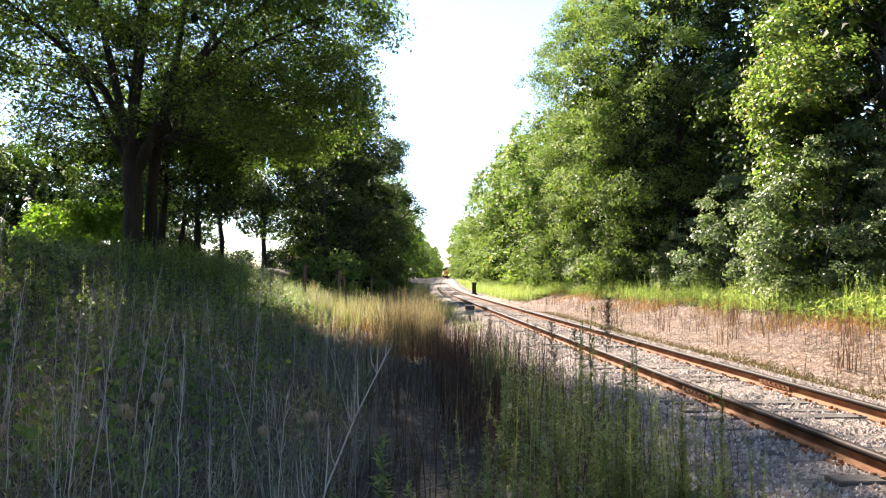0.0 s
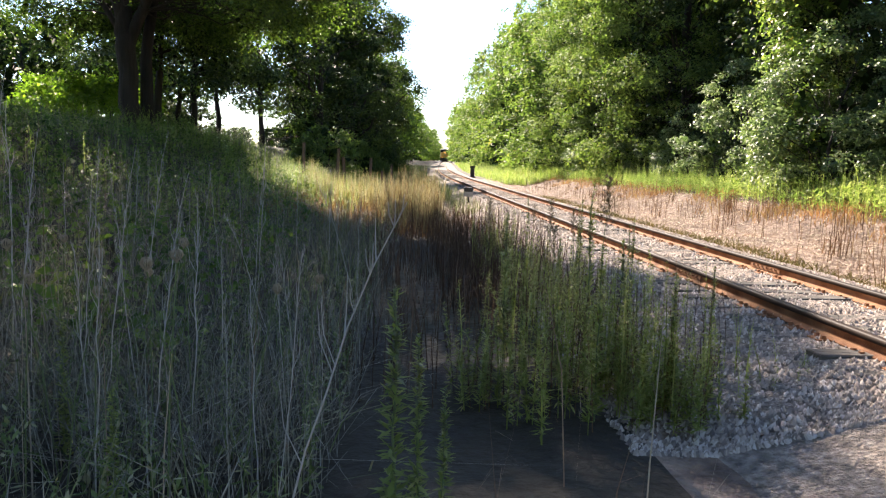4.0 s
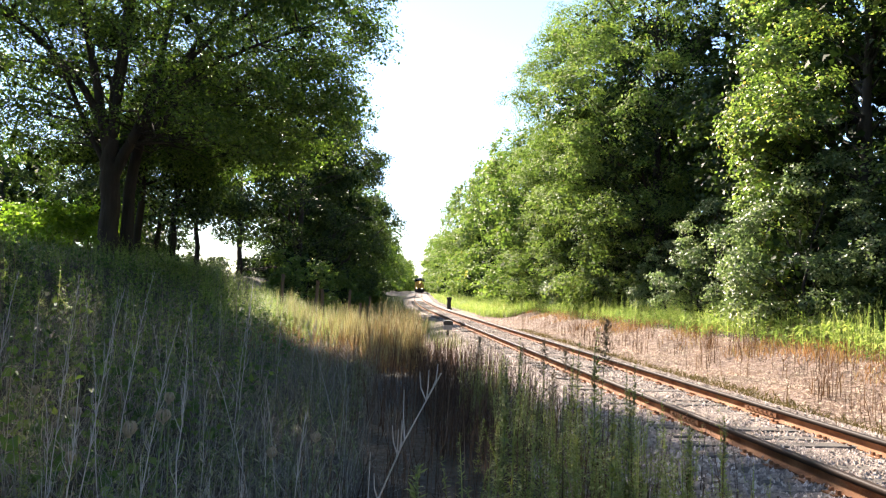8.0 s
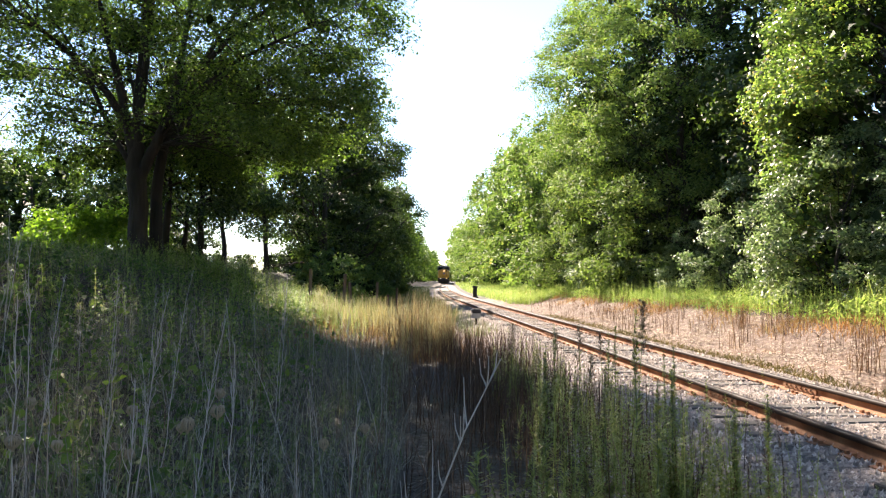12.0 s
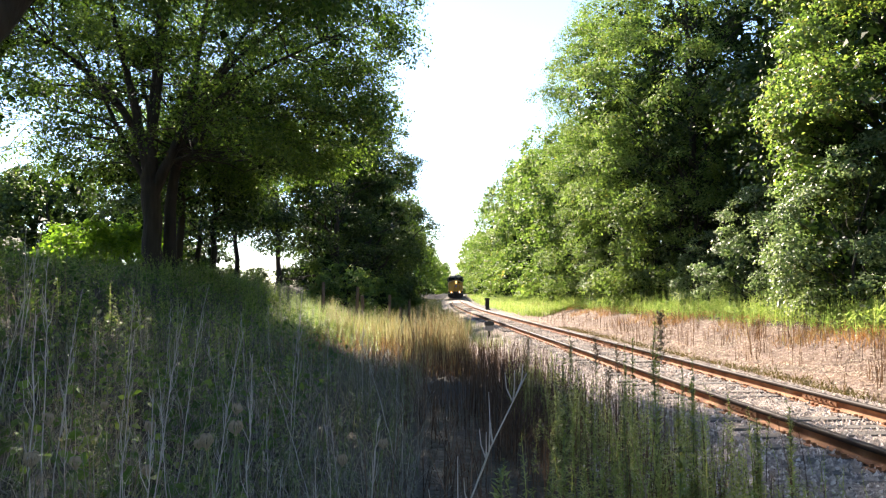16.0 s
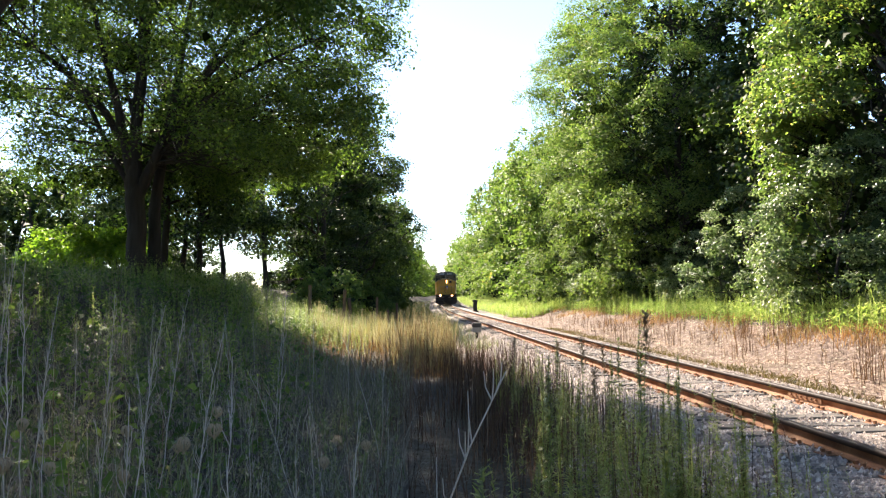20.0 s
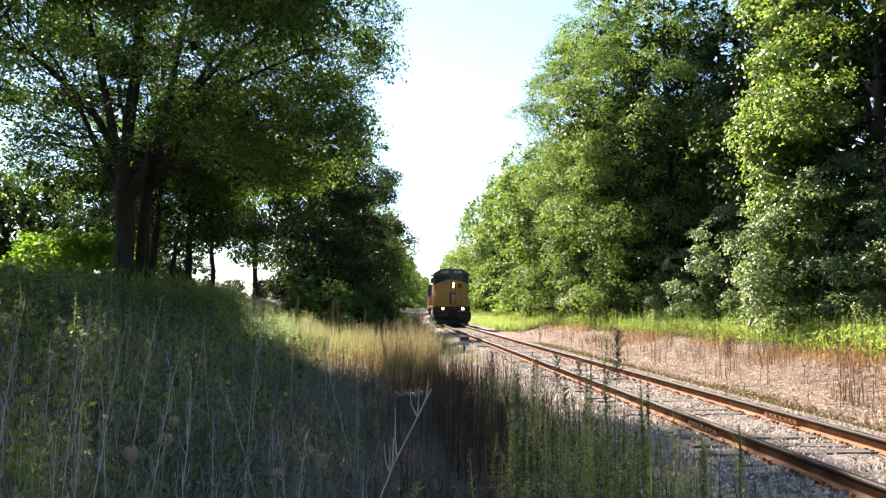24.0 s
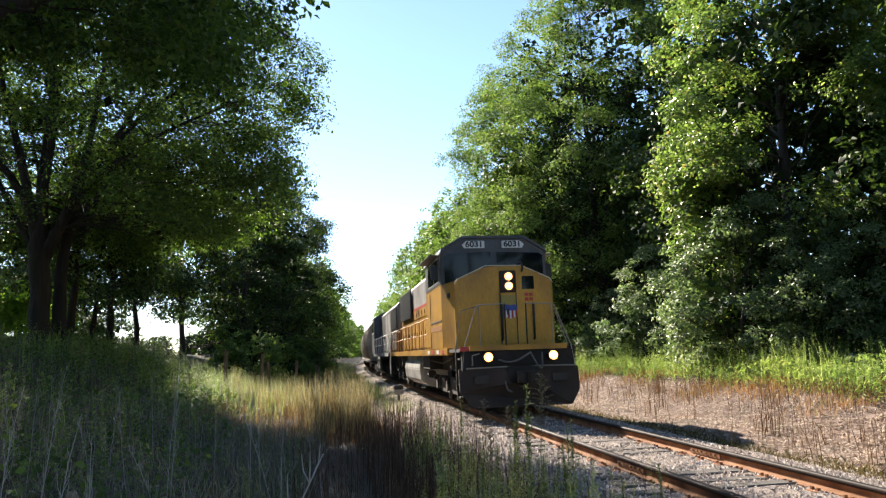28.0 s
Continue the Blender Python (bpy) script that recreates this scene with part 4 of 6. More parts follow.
    bogie(loco, 4.2, (-2.05, 0, 2.05), wheels)
    bogie(loco, 17.6, (-2.05, 0, 2.05), wheels)
    return loco, wheels


RED_FADED = plain("faded_red_lettering", (0.46, 0.20, 0.05), 0.7)


def build_second():
    loco = tagged(empty("locomotive"), "black and grey trailing diesel locomotive with white cab frames", "locomotive", "train")
    wheels = []
    L = 20.4
    part("underframe", box(-0.95, 0.95, 0.3, L - 0.3, 0.95, 1.58, 0.03), BLACK_GRIME, loco)
    part("long_hood", prism([(-0.93, 1.6), (-0.93, 4.3), (-0.75, 4.5), (0.75, 4.5), (0.93, 4.3), (0.93, 1.6)], 0.9, 14.6, "y", 0.02), DARK_PAINT, loco, "dark grey long hood")
    part("cab", prism([(-1.5, 1.6), (-1.5, 4.25), (-0.8, 4.66), (0.8, 4.66), (1.5, 4.25), (1.5, 1.6)], 14.6, 17.4, "y", 0.03), DARK_PAINT, loco, "black cab")
    part("short_hood", prism([(-0.93, 1.6), (-0.93, 3.2), (0.93, 3.2), (0.93, 1.6)], 17.4, 19.6, "y", 0.03), DARK_PAINT, loco)
    for s in (-1, 1):
        grille(loco, 0.95, 1.2, 5.2, 3.0, 4.2, s)
        part("grey_panel", box(*sorted((s * 0.93, s * 0.99)), 5.5, 9.6, 1.75, 4.1, 0.02), GREY_PAINT, loco, "light grey side panel")
        hood_doors(loco, DARK_PAINT, 0.94, np.arange(9.8, 14.4, 0.75), 1.8, 3.6, s)
        hood_doors(loco, DARK_PAINT, 0.94, np.arange(1.2, 5.4, 0.8), 1.8, 2.9, s)
        side_walkway(loco, s, 0.3, 14.5, np.arange(0.6, 14.5, 1.9), WHITE_PAINT, GREY_PAINT)
        for y in (14.9, 16.2):
            w = part("cab_window", box(*sorted((s * 1.50, s * 1.525)), y, y + 1.0, 3.2, 4.0, 0.02), CAB_GLASS, loco)
            part("window_frame", box(*sorted((s * 1.49, s * 1.515)), y - 0.1, y + 1.1, 3.1, 4.1, 0.02), WHITE_PAINT, w, "white window frame")
        rod("end_handrail", [(s * 1.45, 0.2, 0.5), (s * 1.45, 0.15, 2.4), (s * 1.2, 0.2, 2.75), (s * 0.9, 0.3, 2.75)], 0.03, WHITE_PAINT, loco)
        part("fuel_tank", prism([(s * 0.3, 0.32), (s * 1.1, 0.32), (s * 1.42, 0.6), (s * 1.42, 1.25), (s * 0.3, 1.25)], 7.6, 12.4, "y", 0.03), BLACK_GRIME, loco)
    for y in (2.2, 4.0, 8.0):
        part("cooling_fan", disc(0, y, 4.58, 0.6, 0.18, "z", 24), DARK_PAINT, loco)
    part("exhaust_stack", box(-0.3, 0.3, 10.4, 11.0, 4.48, 4.8, 0.02), BLACK_GRIME, loco)
    coupler(loco, 0.35, -1)
    bogie(loco, 3.9, (-1.7, 0, 1.7), wheels)
    bogie(loco, 16.4, (-1.7, 0, 1.7), wheels)
    return loco, wheels


def build_hopper():
    car = tagged(empty("hopper_car"), "grey-tan covered hopper car with rounded ribbed sides", "hopper car", "train")
    L, n = 16.4, 9
    prof = [(1.02, 1.05), (1.42, 1.5), (1.58, 2.3), (1.60, 3.1), (1.48, 3.8), (1.15, 4.25), (0.6, 4.45)]
    full = [(-x, z) for x, z in prof] + [(x, z) for x, z in reversed(prof)]
    part("hopper_body", prism(full, 1.3, L - 1.3, "y", 0.03), HOPPER_TAN, car)
    for k in range(n):
        y = 1.8 + (L - 3.6) * k / (n - 1)
        for s in (-1, 1):
            rod("rib", [(s * (x + 0.03), y, z) for x, z in prof[:-1]], 0.045, HOPPER_TAN, car, sides=5)
    for k in range(4):
        y = 3.0 + 3.45 * k
        part("hatch_cover", box(-0.35, 0.35, y - 0.9, y + 0.9, 4.44, 4.6, 0.03), HOPPER_TAN, car)
    for k in range(3):
        y = 4.2 + 4.0 * k
        part("discharge_chute", prism([(y - 1.4, 1.15), (y + 1.4, 1.15), (y + 0.5, 0.45), (y - 0.5, 0.45)], -1.1, 1.1, "x", 0.02), HOPPER_TAN, car)
    for s in (-1, 1):
        part("side_sill", box(*sorted((s * 1.30, s * 1.50)), 0.2, L - 0.2, 1.0, 1.22, 0.02), HOPPER_TAN, car)
        for y in (0.35, L - 0.35):
            rod("ladder", [(s * 1.45, y, 1.0), (s * 1.45, y, 4.0)], 0.025, HOPPER_TAN, car)
            for k in range(7):
                rod("rung", [(s * 1.45, y, 1.3 + 0.4 * k), (s * 1.1, y, 1.3 + 0.4 * k)], 0.018, HOPPER_TAN, car, sides=5)
    for y0, y1 in ((0.1, 1.4), (L - 1.4, L - 0.1)):
        part("end_platform", box(-1.4, 1.4, y0, y1, 0.95, 1.1, 0.02), BLACK_GRIME, car)
        for s in (-1, 1):
            rod("end_post", [(s * 0.9, y0 if y0 < 1 else y1, 1.05), (s * 1.0, y1 if y0 < 1 else y0, 3.6)], 0.05, HOPPER_TAN, car)
    idle = []
    bogie(car, 2.2, (-0.88, 0.88), idle, 0.46)
    bogie(car, L - 2.2, (-0.88, 0.88), idle, 0.46)
    return car


lead, lead_wheels = build_lead()
second, second_wheels = build_second()
hoppers = [build_hopper()]
for k in range(4):
    hoppers.append(copy_thing(hoppers[0], Matrix.Identity(4)))
CONSIST = [(lead, 0.0, 21.6), (second, 22.5, 20.4)] + [(car, 43.9 + 17.3 * k, 16.4) for k, car in enumerate(hoppers)]


# ---- trees ----
def spray_leaves(rng, hubs, radii, outs, each, size, flat=0.72, spread=0.42, sprays=9, tight=0.20):
    """Leaves in sprays over the outer and upper side of each bough: verts and quads. outs: the way each bough faces."""
    n = len(hubs)
    per = np.maximum(1, (each / sprays * rng.uniform(0.6, 1.4, n) * (radii / radii.mean()) ** 2)).astype(int)
    bough = np.repeat(np.arange(n), per)
    way = rng.normal(0, 1, (len(bough), 3))
    way /= np.linalg.norm(way, axis=1)[:, None]
    way = way + outs[bough] * 0.75 + np.array([0, 0, 0.35])
    way /= np.linalg.norm(way, axis=1)[:, None] + 1e-9
    deep = rng.random(len(bough)) ** 0.28
    edge = np.linalg.norm(way[:, :2], axis=1) ** 2
    cen = hubs[bough] + way * (deep * radii[bough])[:, None] * np.array([1.1, 1.1, flat]) - np.array([0, 0, 0.22]) * (edge * deep * radii[bough])[:, None]
    idx = np.repeat(np.arange(len(bough)), sprays)
    pos = cen[idx] + rng.normal(0, tight, (len(idx), 3)) * np.array([1, 1, 0.55])
    nor = way[idx] * 0.75 + np.array([0, 0, 0.5])
    ok = pos[:, 2] > 0.1
    return leaves(rng, pos[ok], nor[ok], size, size * 0.62, spread)


def mass_tree(name, seed, tall, reach, low, girth, boughs, each, size, mat, widest=0.35, bough_r=1.05, core=600, limbs=5, foot=0.6, tight=0.2):
    """A densely leaved tree at the origin: boughs spread evenly over a lumpy crown, each one domed, with dark gaps under them.
    low: where the crown begins; widest: height of its widest part; foot: its width at the bottom, as a share of reach."""
    rng = np.random.default_rng(seed)
    root = empty(name)
    line = bent(np.array([0, 0, -0.4]), np.array([rng.normal(0, 0.3), rng.normal(0, 0.3), tall * 0.9]), rng, 0.10, 9)
    line[0] = (0, 0, -0.4)
    piece("trunk", mesh_of("trunk", *tube(line, girth * np.interp(np.linspace(0, 1, 9), [0, 0.06, 0.3, 1], [1.3, 1.0, 0.8, 0.06]), 9), BARK, True), root)
    hh = np.linspace(0, 1, 200)
    prof = np.where(hh < widest, foot + (1 - foot) * np.sin(hh / widest * np.pi / 2), np.sqrt(np.clip(1 - ((hh - widest) / (1 - widest)) ** 2, 0.0, 1)))
    cum = np.cumsum(prof + 0.22)
    lobes = max(6, boughs // 6)
    h = np.interp((np.arange(lobes) + rng.random(lobes)) / lobes, cum / cum[-1], hh)
    ang = np.arange(lobes) * 2.39996 + rng.normal(0, 0.4, lobes)
    swell = rng.uniform(0.75, 1.3, lobes)
    r = reach * np.interp(h, hh, prof) * (1 + 0.10 * np.sin(3 * ang + seed + 3 * h)) * rng.uniform(0.62, 0.98, lobes)
    knot = np.stack([r * np.cos(ang), r * np.sin(ang), low + (tall - low) * h * 0.97], -1)
    face = np.stack([np.cos(ang), np.sin(ang), 0.2 + 0.7 * h], -1)
    # boughs over the outer side of each lobe, larger and smaller
    pick = rng.integers(0, lobes, boughs)
    way = rng.normal(0, 1, (boughs, 3))
    way = way / np.linalg.norm(way, axis=1)[:, None] + 0.7 * face[pick]
    way /= np.linalg.norm(way, axis=1)[:, None]
    lobe_r = 0.33 * reach * swell[pick] * np.interp(h[pick], [0, 0.75, 1], [1, 0.95, 0.75])
    hub = knot[pick] + way * (lobe_r * rng.uniform(0.55, 1.1, boughs))[:, None] * np.array([1, 1, 0.85])
    hub[:, 2] = np.clip(hub[:, 2], 0.3, tall)
    h = np.clip((hub[:, 2] - low) / (tall - low), 0, 1)
    outs = way + 0.5 * face[pick]
    outs /= np.linalg.norm(outs, axis=1)[:, None]
    bits = []
    for k, i in enumerate(rng.choice(boughs, min(boughs, limbs + boughs // 5), replace=False)):
        b = hub[i]
        a = np.array([0, 0, max(0.12 * tall, b[2] - np.hypot(b[0], b[1]) * rng.uniform(0.5, 0.9))])
        rr = girth * (0.42 if k < limbs else 0.18)
        shape_of = tube(bent(a, b, rng, 0.04 * np.linalg.norm(b - a), 6), np.linspace(rr, 0.012, 6), 6 if k < limbs else 4)
        if k < limbs:
            piece("limb", mesh_of("limb", *shape_of, BARK, True), root)
        else:
            bits.append(shape_of)
    if limbs:
        piece("branchwork", mesh_of("branchwork", *joined(bits), BARK, True), root)
    # large leaves inside, coloured dark as the crown's inner shade, closing gaps
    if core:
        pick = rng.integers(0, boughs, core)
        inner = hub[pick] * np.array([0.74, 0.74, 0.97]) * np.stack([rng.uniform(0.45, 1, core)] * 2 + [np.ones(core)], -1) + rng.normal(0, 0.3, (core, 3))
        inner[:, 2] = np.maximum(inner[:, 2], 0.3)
        piece("inner_foliage", mesh_of("inner_foliage", *leaves(rng, inner, rng.normal(0, 1, (core, 3)), size * 2.6, size * 2.0, 0.6), LEAF_INNER_SHADE), root)
    radii = bough_r * (0.5 + 0.95 * rng.random(boughs) ** 1.5) * np.interp(h, [0, 0.8, 1], [1, 0.95, 0.7])
    piece("crown", mesh_of("crown", *spray_leaves(rng, hub, radii, outs, each, size, tight=tight), mat), root)
    return root


def forked_tree(name, seed, trunks, limbs, hub, bough_r, each, size, mat, core, tight=0.16):
    """An open tree of given trunks and limbs, lines of (x, y, z, radius), with boughs at hub joined to the nearest limb by thin branches."""
    rng = np.random.default_rng(seed)
    root = empty(name)

    def wood(rows, sides):
        rows = np.array(rows, float)
        s, t = np.arange(len(rows)), np.linspace(0, len(rows) - 1, 3 * len(rows) - 2)
        rows = np.stack([np.interp(t, s, rows[:, i]) for i in range(4)], -1)
        soft = rows.copy()
        soft[1:-1] = 0.25 * rows[:-2] + 0.5 * rows[1:-1] + 0.25 * rows[2:]
        soft[1:-1, :3] += rng.normal(0, 0.10, (len(soft) - 2, 3)) * soft[1:-1, 3:]
        return soft, tube(soft[:, :3], soft[:, 3], sides)

    spine = []
    for rows in trunks:
        soft, shape_of = wood(rows, 14)
        piece("trunk", mesh_of("trunk", *shape_of, BARK, True), root)
    for rows in limbs:
        soft, shape_of = wood(rows, 9)
        piece("limb", mesh_of("limb", *shape_of, BARK, True), root)
        spine.append(soft[2:, :3])
    spine = np.concatenate(spine)
    bits = []
    for b in hub[::2]:
        gap = np.linalg.norm((spine - b) * np.array([1, 1, 1.4]), axis=1) + 2.0 * (spine[:, 2] > b[2] + 0.3)
        a = spine[gap.argmin()]
        far = np.linalg.norm(b - a)
        bits.append(tube(bent(a, b, rng, 0.05 * far, 6), np.linspace(0.010 + 0.005 * far, 0.005, 6), 5))
        for q in range(3):
            tip = b + rng.normal(0, 0.5 * bough_r, 3) * np.array([1, 1, 0.6])
            mid = a + (b - a) * rng.uniform(0.5, 0.95)
            bits.append(tube(bent(mid, tip, rng, 0.05, 4), np.linspace(0.012, 0.004, 4), 4))
    piece("branchwork", mesh_of("branchwork", *joined(bits), BARK, True), root)
    outs = hub - np.array([hub[:, 0].mean(), hub[:, 1].mean(), hub[:, 2].min() - 2])
    outs /= np.linalg.norm(outs, axis=1)[:, None]
    # inner leaves in a darkened green that stands for shade within the crown
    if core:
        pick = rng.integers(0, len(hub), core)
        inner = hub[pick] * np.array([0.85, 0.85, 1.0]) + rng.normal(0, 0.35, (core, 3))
        piece("inner_foliage", mesh_of("inner_foliage", *leaves(rng, inner, rng.normal(0, 1, (core, 3)), size * 1.8, size * 1.3, 0.6), LEAF_INNER_SHADE), root)
    piece("crown", mesh_of("crown", *spray_leaves(rng, hub, bough_r * rng.uniform(0.6, 1.4, len(hub)), outs * 0.6, each, size, 0.6, 0.5, 8, tight), mat), root)
    return root


def build_bank_tree():
    """The tall tree on the bank: one stout trunk that forks low, a thinner one close behind, a spreading dome of leaves."""
    rng = np.random.default_rng(3)
    trunks = [[(0, 0, -0.4, 0.46), (0, 0, 0.3, 0.36), (-0.02, 0, 1.3, 0.31), (-0.05, 0, 2.3, 0.30), (-0.07, 0, 3.0, 0.33), (-0.1, 0.05, 3.9, 0.22)],
              [(0.45, 0.45, -0.4, 0.30), (0.44, 0.45, 0.4, 0.23), (0.42, 0.5, 2.4, 0.19), (0.6, 0.7, 4.6, 0.16), (1.0, 1.2, 7.5, 0.11), (1.3, 1.8, 11, 0.04)]]
    limbs = [[(-0.05, 0, 2.8, 0.22), (0.35, -0.05, 3.6, 0.18), (0.8, -0.1, 4.6, 0.16), (1.35, 0, 5.8, 0.13), (2.2, 0.1, 7.2, 0.08), (3.8, 0, 9.6, 0.02)],
             [(-0.1, 0.05, 3.5, 0.21), (-0.12, 0.1, 5.4, 0.18), (0.05, 0.2, 8.0, 0.13), (0.0, 0.3, 11.0, 0.08), (0.1, 0.2, 14.5, 0.02)],
             [(-0.12, 0, 3.3, 0.18), (-0.4, 0, 4.6, 0.16), (-0.7, -0.2, 6.2, 0.13), (-1.2, -0.4, 8.4, 0.08), (-2.0, -0.3, 12.0, 0.02)],
             [(-0.36, 0, 4.4, 0.13), (-0.9, -0.3, 5.6, 0.12), (-1.9, -0.6, 6.7, 0.10), (-3.4, -0.9, 8.0, 0.06), (-5.4, -1.0, 9.2, 0.02)],
             [(-0.1, 0, 4.4, 0.14), (0.25, -0.3, 6.3, 0.12), (0.6, -0.8, 8.8, 0.08), (1.0, -1.6, 12.2, 0.02)],
             [(-0.1, 0, 3.0, 0.10), (-0.9, 0.3, 4.2, 0.09), (-1.6, 0.5, 5.6, 0.08), (-2.6, 0.6, 7.6, 0.05), (-4.0, 0.6, 9.4, 0.02)],
             [(0.75, -0.1, 4.5, 0.11), (1.6, -0.5, 5.4, 0.09), (3.4, -1.2, 6.6, 0.06), (7.2, -1.6, 8.2, 0.015)],
             [(0.3, 0.2, 4.0, 0.12), (1.4, 1.8, 5.4, 0.10), (3.4, 3.4, 7.0, 0.06), (6.6, 4.4, 8.2, 0.015)],
             [(1.3, 0, 5.7, 0.10), (3.0, -0.4, 7.6, 0.08), (5.4, -0.8, 9.2, 0.05), (7.8, -1.0, 10.2, 0.015)],
             [(-0.2, 0.4, 4.2, 0.11), (-1.0, 2.4, 6.2, 0.08), (-2.4, 5.0, 8.6, 0.02)]]
    n = 1480
    z = 3.6 + 12.6 * rng.random(n) ** 1.05
    wide = np.interp(z, [3.6, 4.8, 6.5, 8.0, 9.5, 11.5, 13.5, 16.2], [5.5, 7.2, 7.4, 7.8, 8.7, 8.6, 6.0, 0.8])
    ang = rng.random(n) * 2 * np.pi
    r = wide * (0.25 + 0.75 * rng.random(n) ** 0.5) * (1 + 0.08 * np.sin(4 * ang + 1.3))
    hub = np.stack([r * np.cos(ang), r * np.sin(ang), z], -1)
    # open below the fork and round the main limbs, thin on the field side
    front = (hub[:, 1] < 1.5) & (np.abs(hub[:, 0] - 0.3) < 3.2) & (z < 8.2)
    field = (hub[:, 0] < -2.6) & (z < 6.8)
    clear = (np.hypot(hub[:, 0], hub[:, 1]) < 1.6) & (z < 7.0)
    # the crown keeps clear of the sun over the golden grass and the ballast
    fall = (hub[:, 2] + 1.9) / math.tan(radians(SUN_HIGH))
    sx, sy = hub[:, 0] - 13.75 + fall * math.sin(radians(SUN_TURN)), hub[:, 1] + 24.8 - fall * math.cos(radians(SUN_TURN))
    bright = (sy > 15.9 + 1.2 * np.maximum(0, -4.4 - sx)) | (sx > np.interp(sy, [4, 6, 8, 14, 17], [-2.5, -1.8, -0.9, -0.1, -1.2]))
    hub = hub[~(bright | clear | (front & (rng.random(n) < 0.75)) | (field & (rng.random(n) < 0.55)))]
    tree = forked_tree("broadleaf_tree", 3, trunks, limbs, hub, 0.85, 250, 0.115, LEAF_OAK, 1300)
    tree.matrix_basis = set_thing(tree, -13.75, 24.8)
    tagged(tree, "tall dark broadleaf tree with a low fork on the bank", "tree")


def build_overhanging_tree():
    """A tree beside the path whose limb and boughs hang over the slope."""
    rng = np.random.default_rng(13)
    trunks = [[(0, 0, -0.4, 0.5), (0, 0, 0.4, 0.38), (0.05, 0, 2.0, 0.33), (0.1, 0.1, 3.4, 0.32), (0, 0.3, 6, 0.2), (0.2, 0.4, 10.5, 0.05)]]
    limbs = [[(0.1, 0.1, 1.8, 0.24), (1.4, 1.1, 2.0, 0.20), (2.25, 1.65, 2.5, 0.15), (2.6, 1.95, 3.3, 0.13), (2.95, 2.4, 4.3, 0.10), (3.8, 4.0, 5.4, 0.07), (5.2, 6.2, 6.0, 0.02)],
             [(0.1, 0.2, 2.8, 0.2), (1.0, 2.2, 4.4, 0.14), (2.4, 4.8, 5.6, 0.08), (3.6, 7.0, 6.4, 0.02)],
             [(0.0, 0.1, 3.6, 0.2), (-1.6, 0.6, 5.4, 0.13), (-3.6, 1.0, 7.2, 0.04)],
             [(0.05, 0.1, 3.8, 0.18), (0.5, -1.8, 5.8, 0.12), (1.0, -3.6, 7.6, 0.03)],
             [(3.1, 2.4, 3.8, 0.10), (4.2, 3.6, 5.0, 0.07), (5.2, 5.2, 5.8, 0.02)]]
    n = 420
    ang, r = rng.random(n) * 2 * np.pi, 5.9 * rng.random(n) ** 0.5
    hub = np.stack([1.7 + r * np.cos(ang), 3.4 + r * np.sin(ang) * 1.05, 0 * r], -1)
    over = np.hypot(hub[:, 0] - 6.6, hub[:, 1] + 5.5)
    hub[:, 2] = np.maximum(3.4, 0.5 + 0.365 * over) + (5.2 - 0.35 * r) * rng.random(n) ** 1.5
    hub = hub[(over > 5.0) & (hub[:, 0] - 6.6 < -0.075 * (hub[:, 1] + 5.5)) & ~((np.hypot(hub[:, 0], hub[:, 1]) < 1.3) & (hub[:, 2] < 5))]
    tree = forked_tree("overhanging_tree", 13, trunks, limbs, hub, 0.62, 340, 0.092, LEAF_OAK, 700, 0.12)
    tree.matrix_basis = set_thing(tree, -11.5, 5.3)
    tagged(tree, "dark broadleaf tree whose boughs overhang the weedy slope", "tree")


def spread(thing, spots):
    """The thing itself at the first spot (x, y, scale, turn), copies at the rest."""
    for k, (x, y, s, r) in enumerate(spots):
        m = set_thing(thing, x, y, s, r)
        if k == 0:
            thing.matrix_basis = m
        else:
            copy_thing(thing, m)


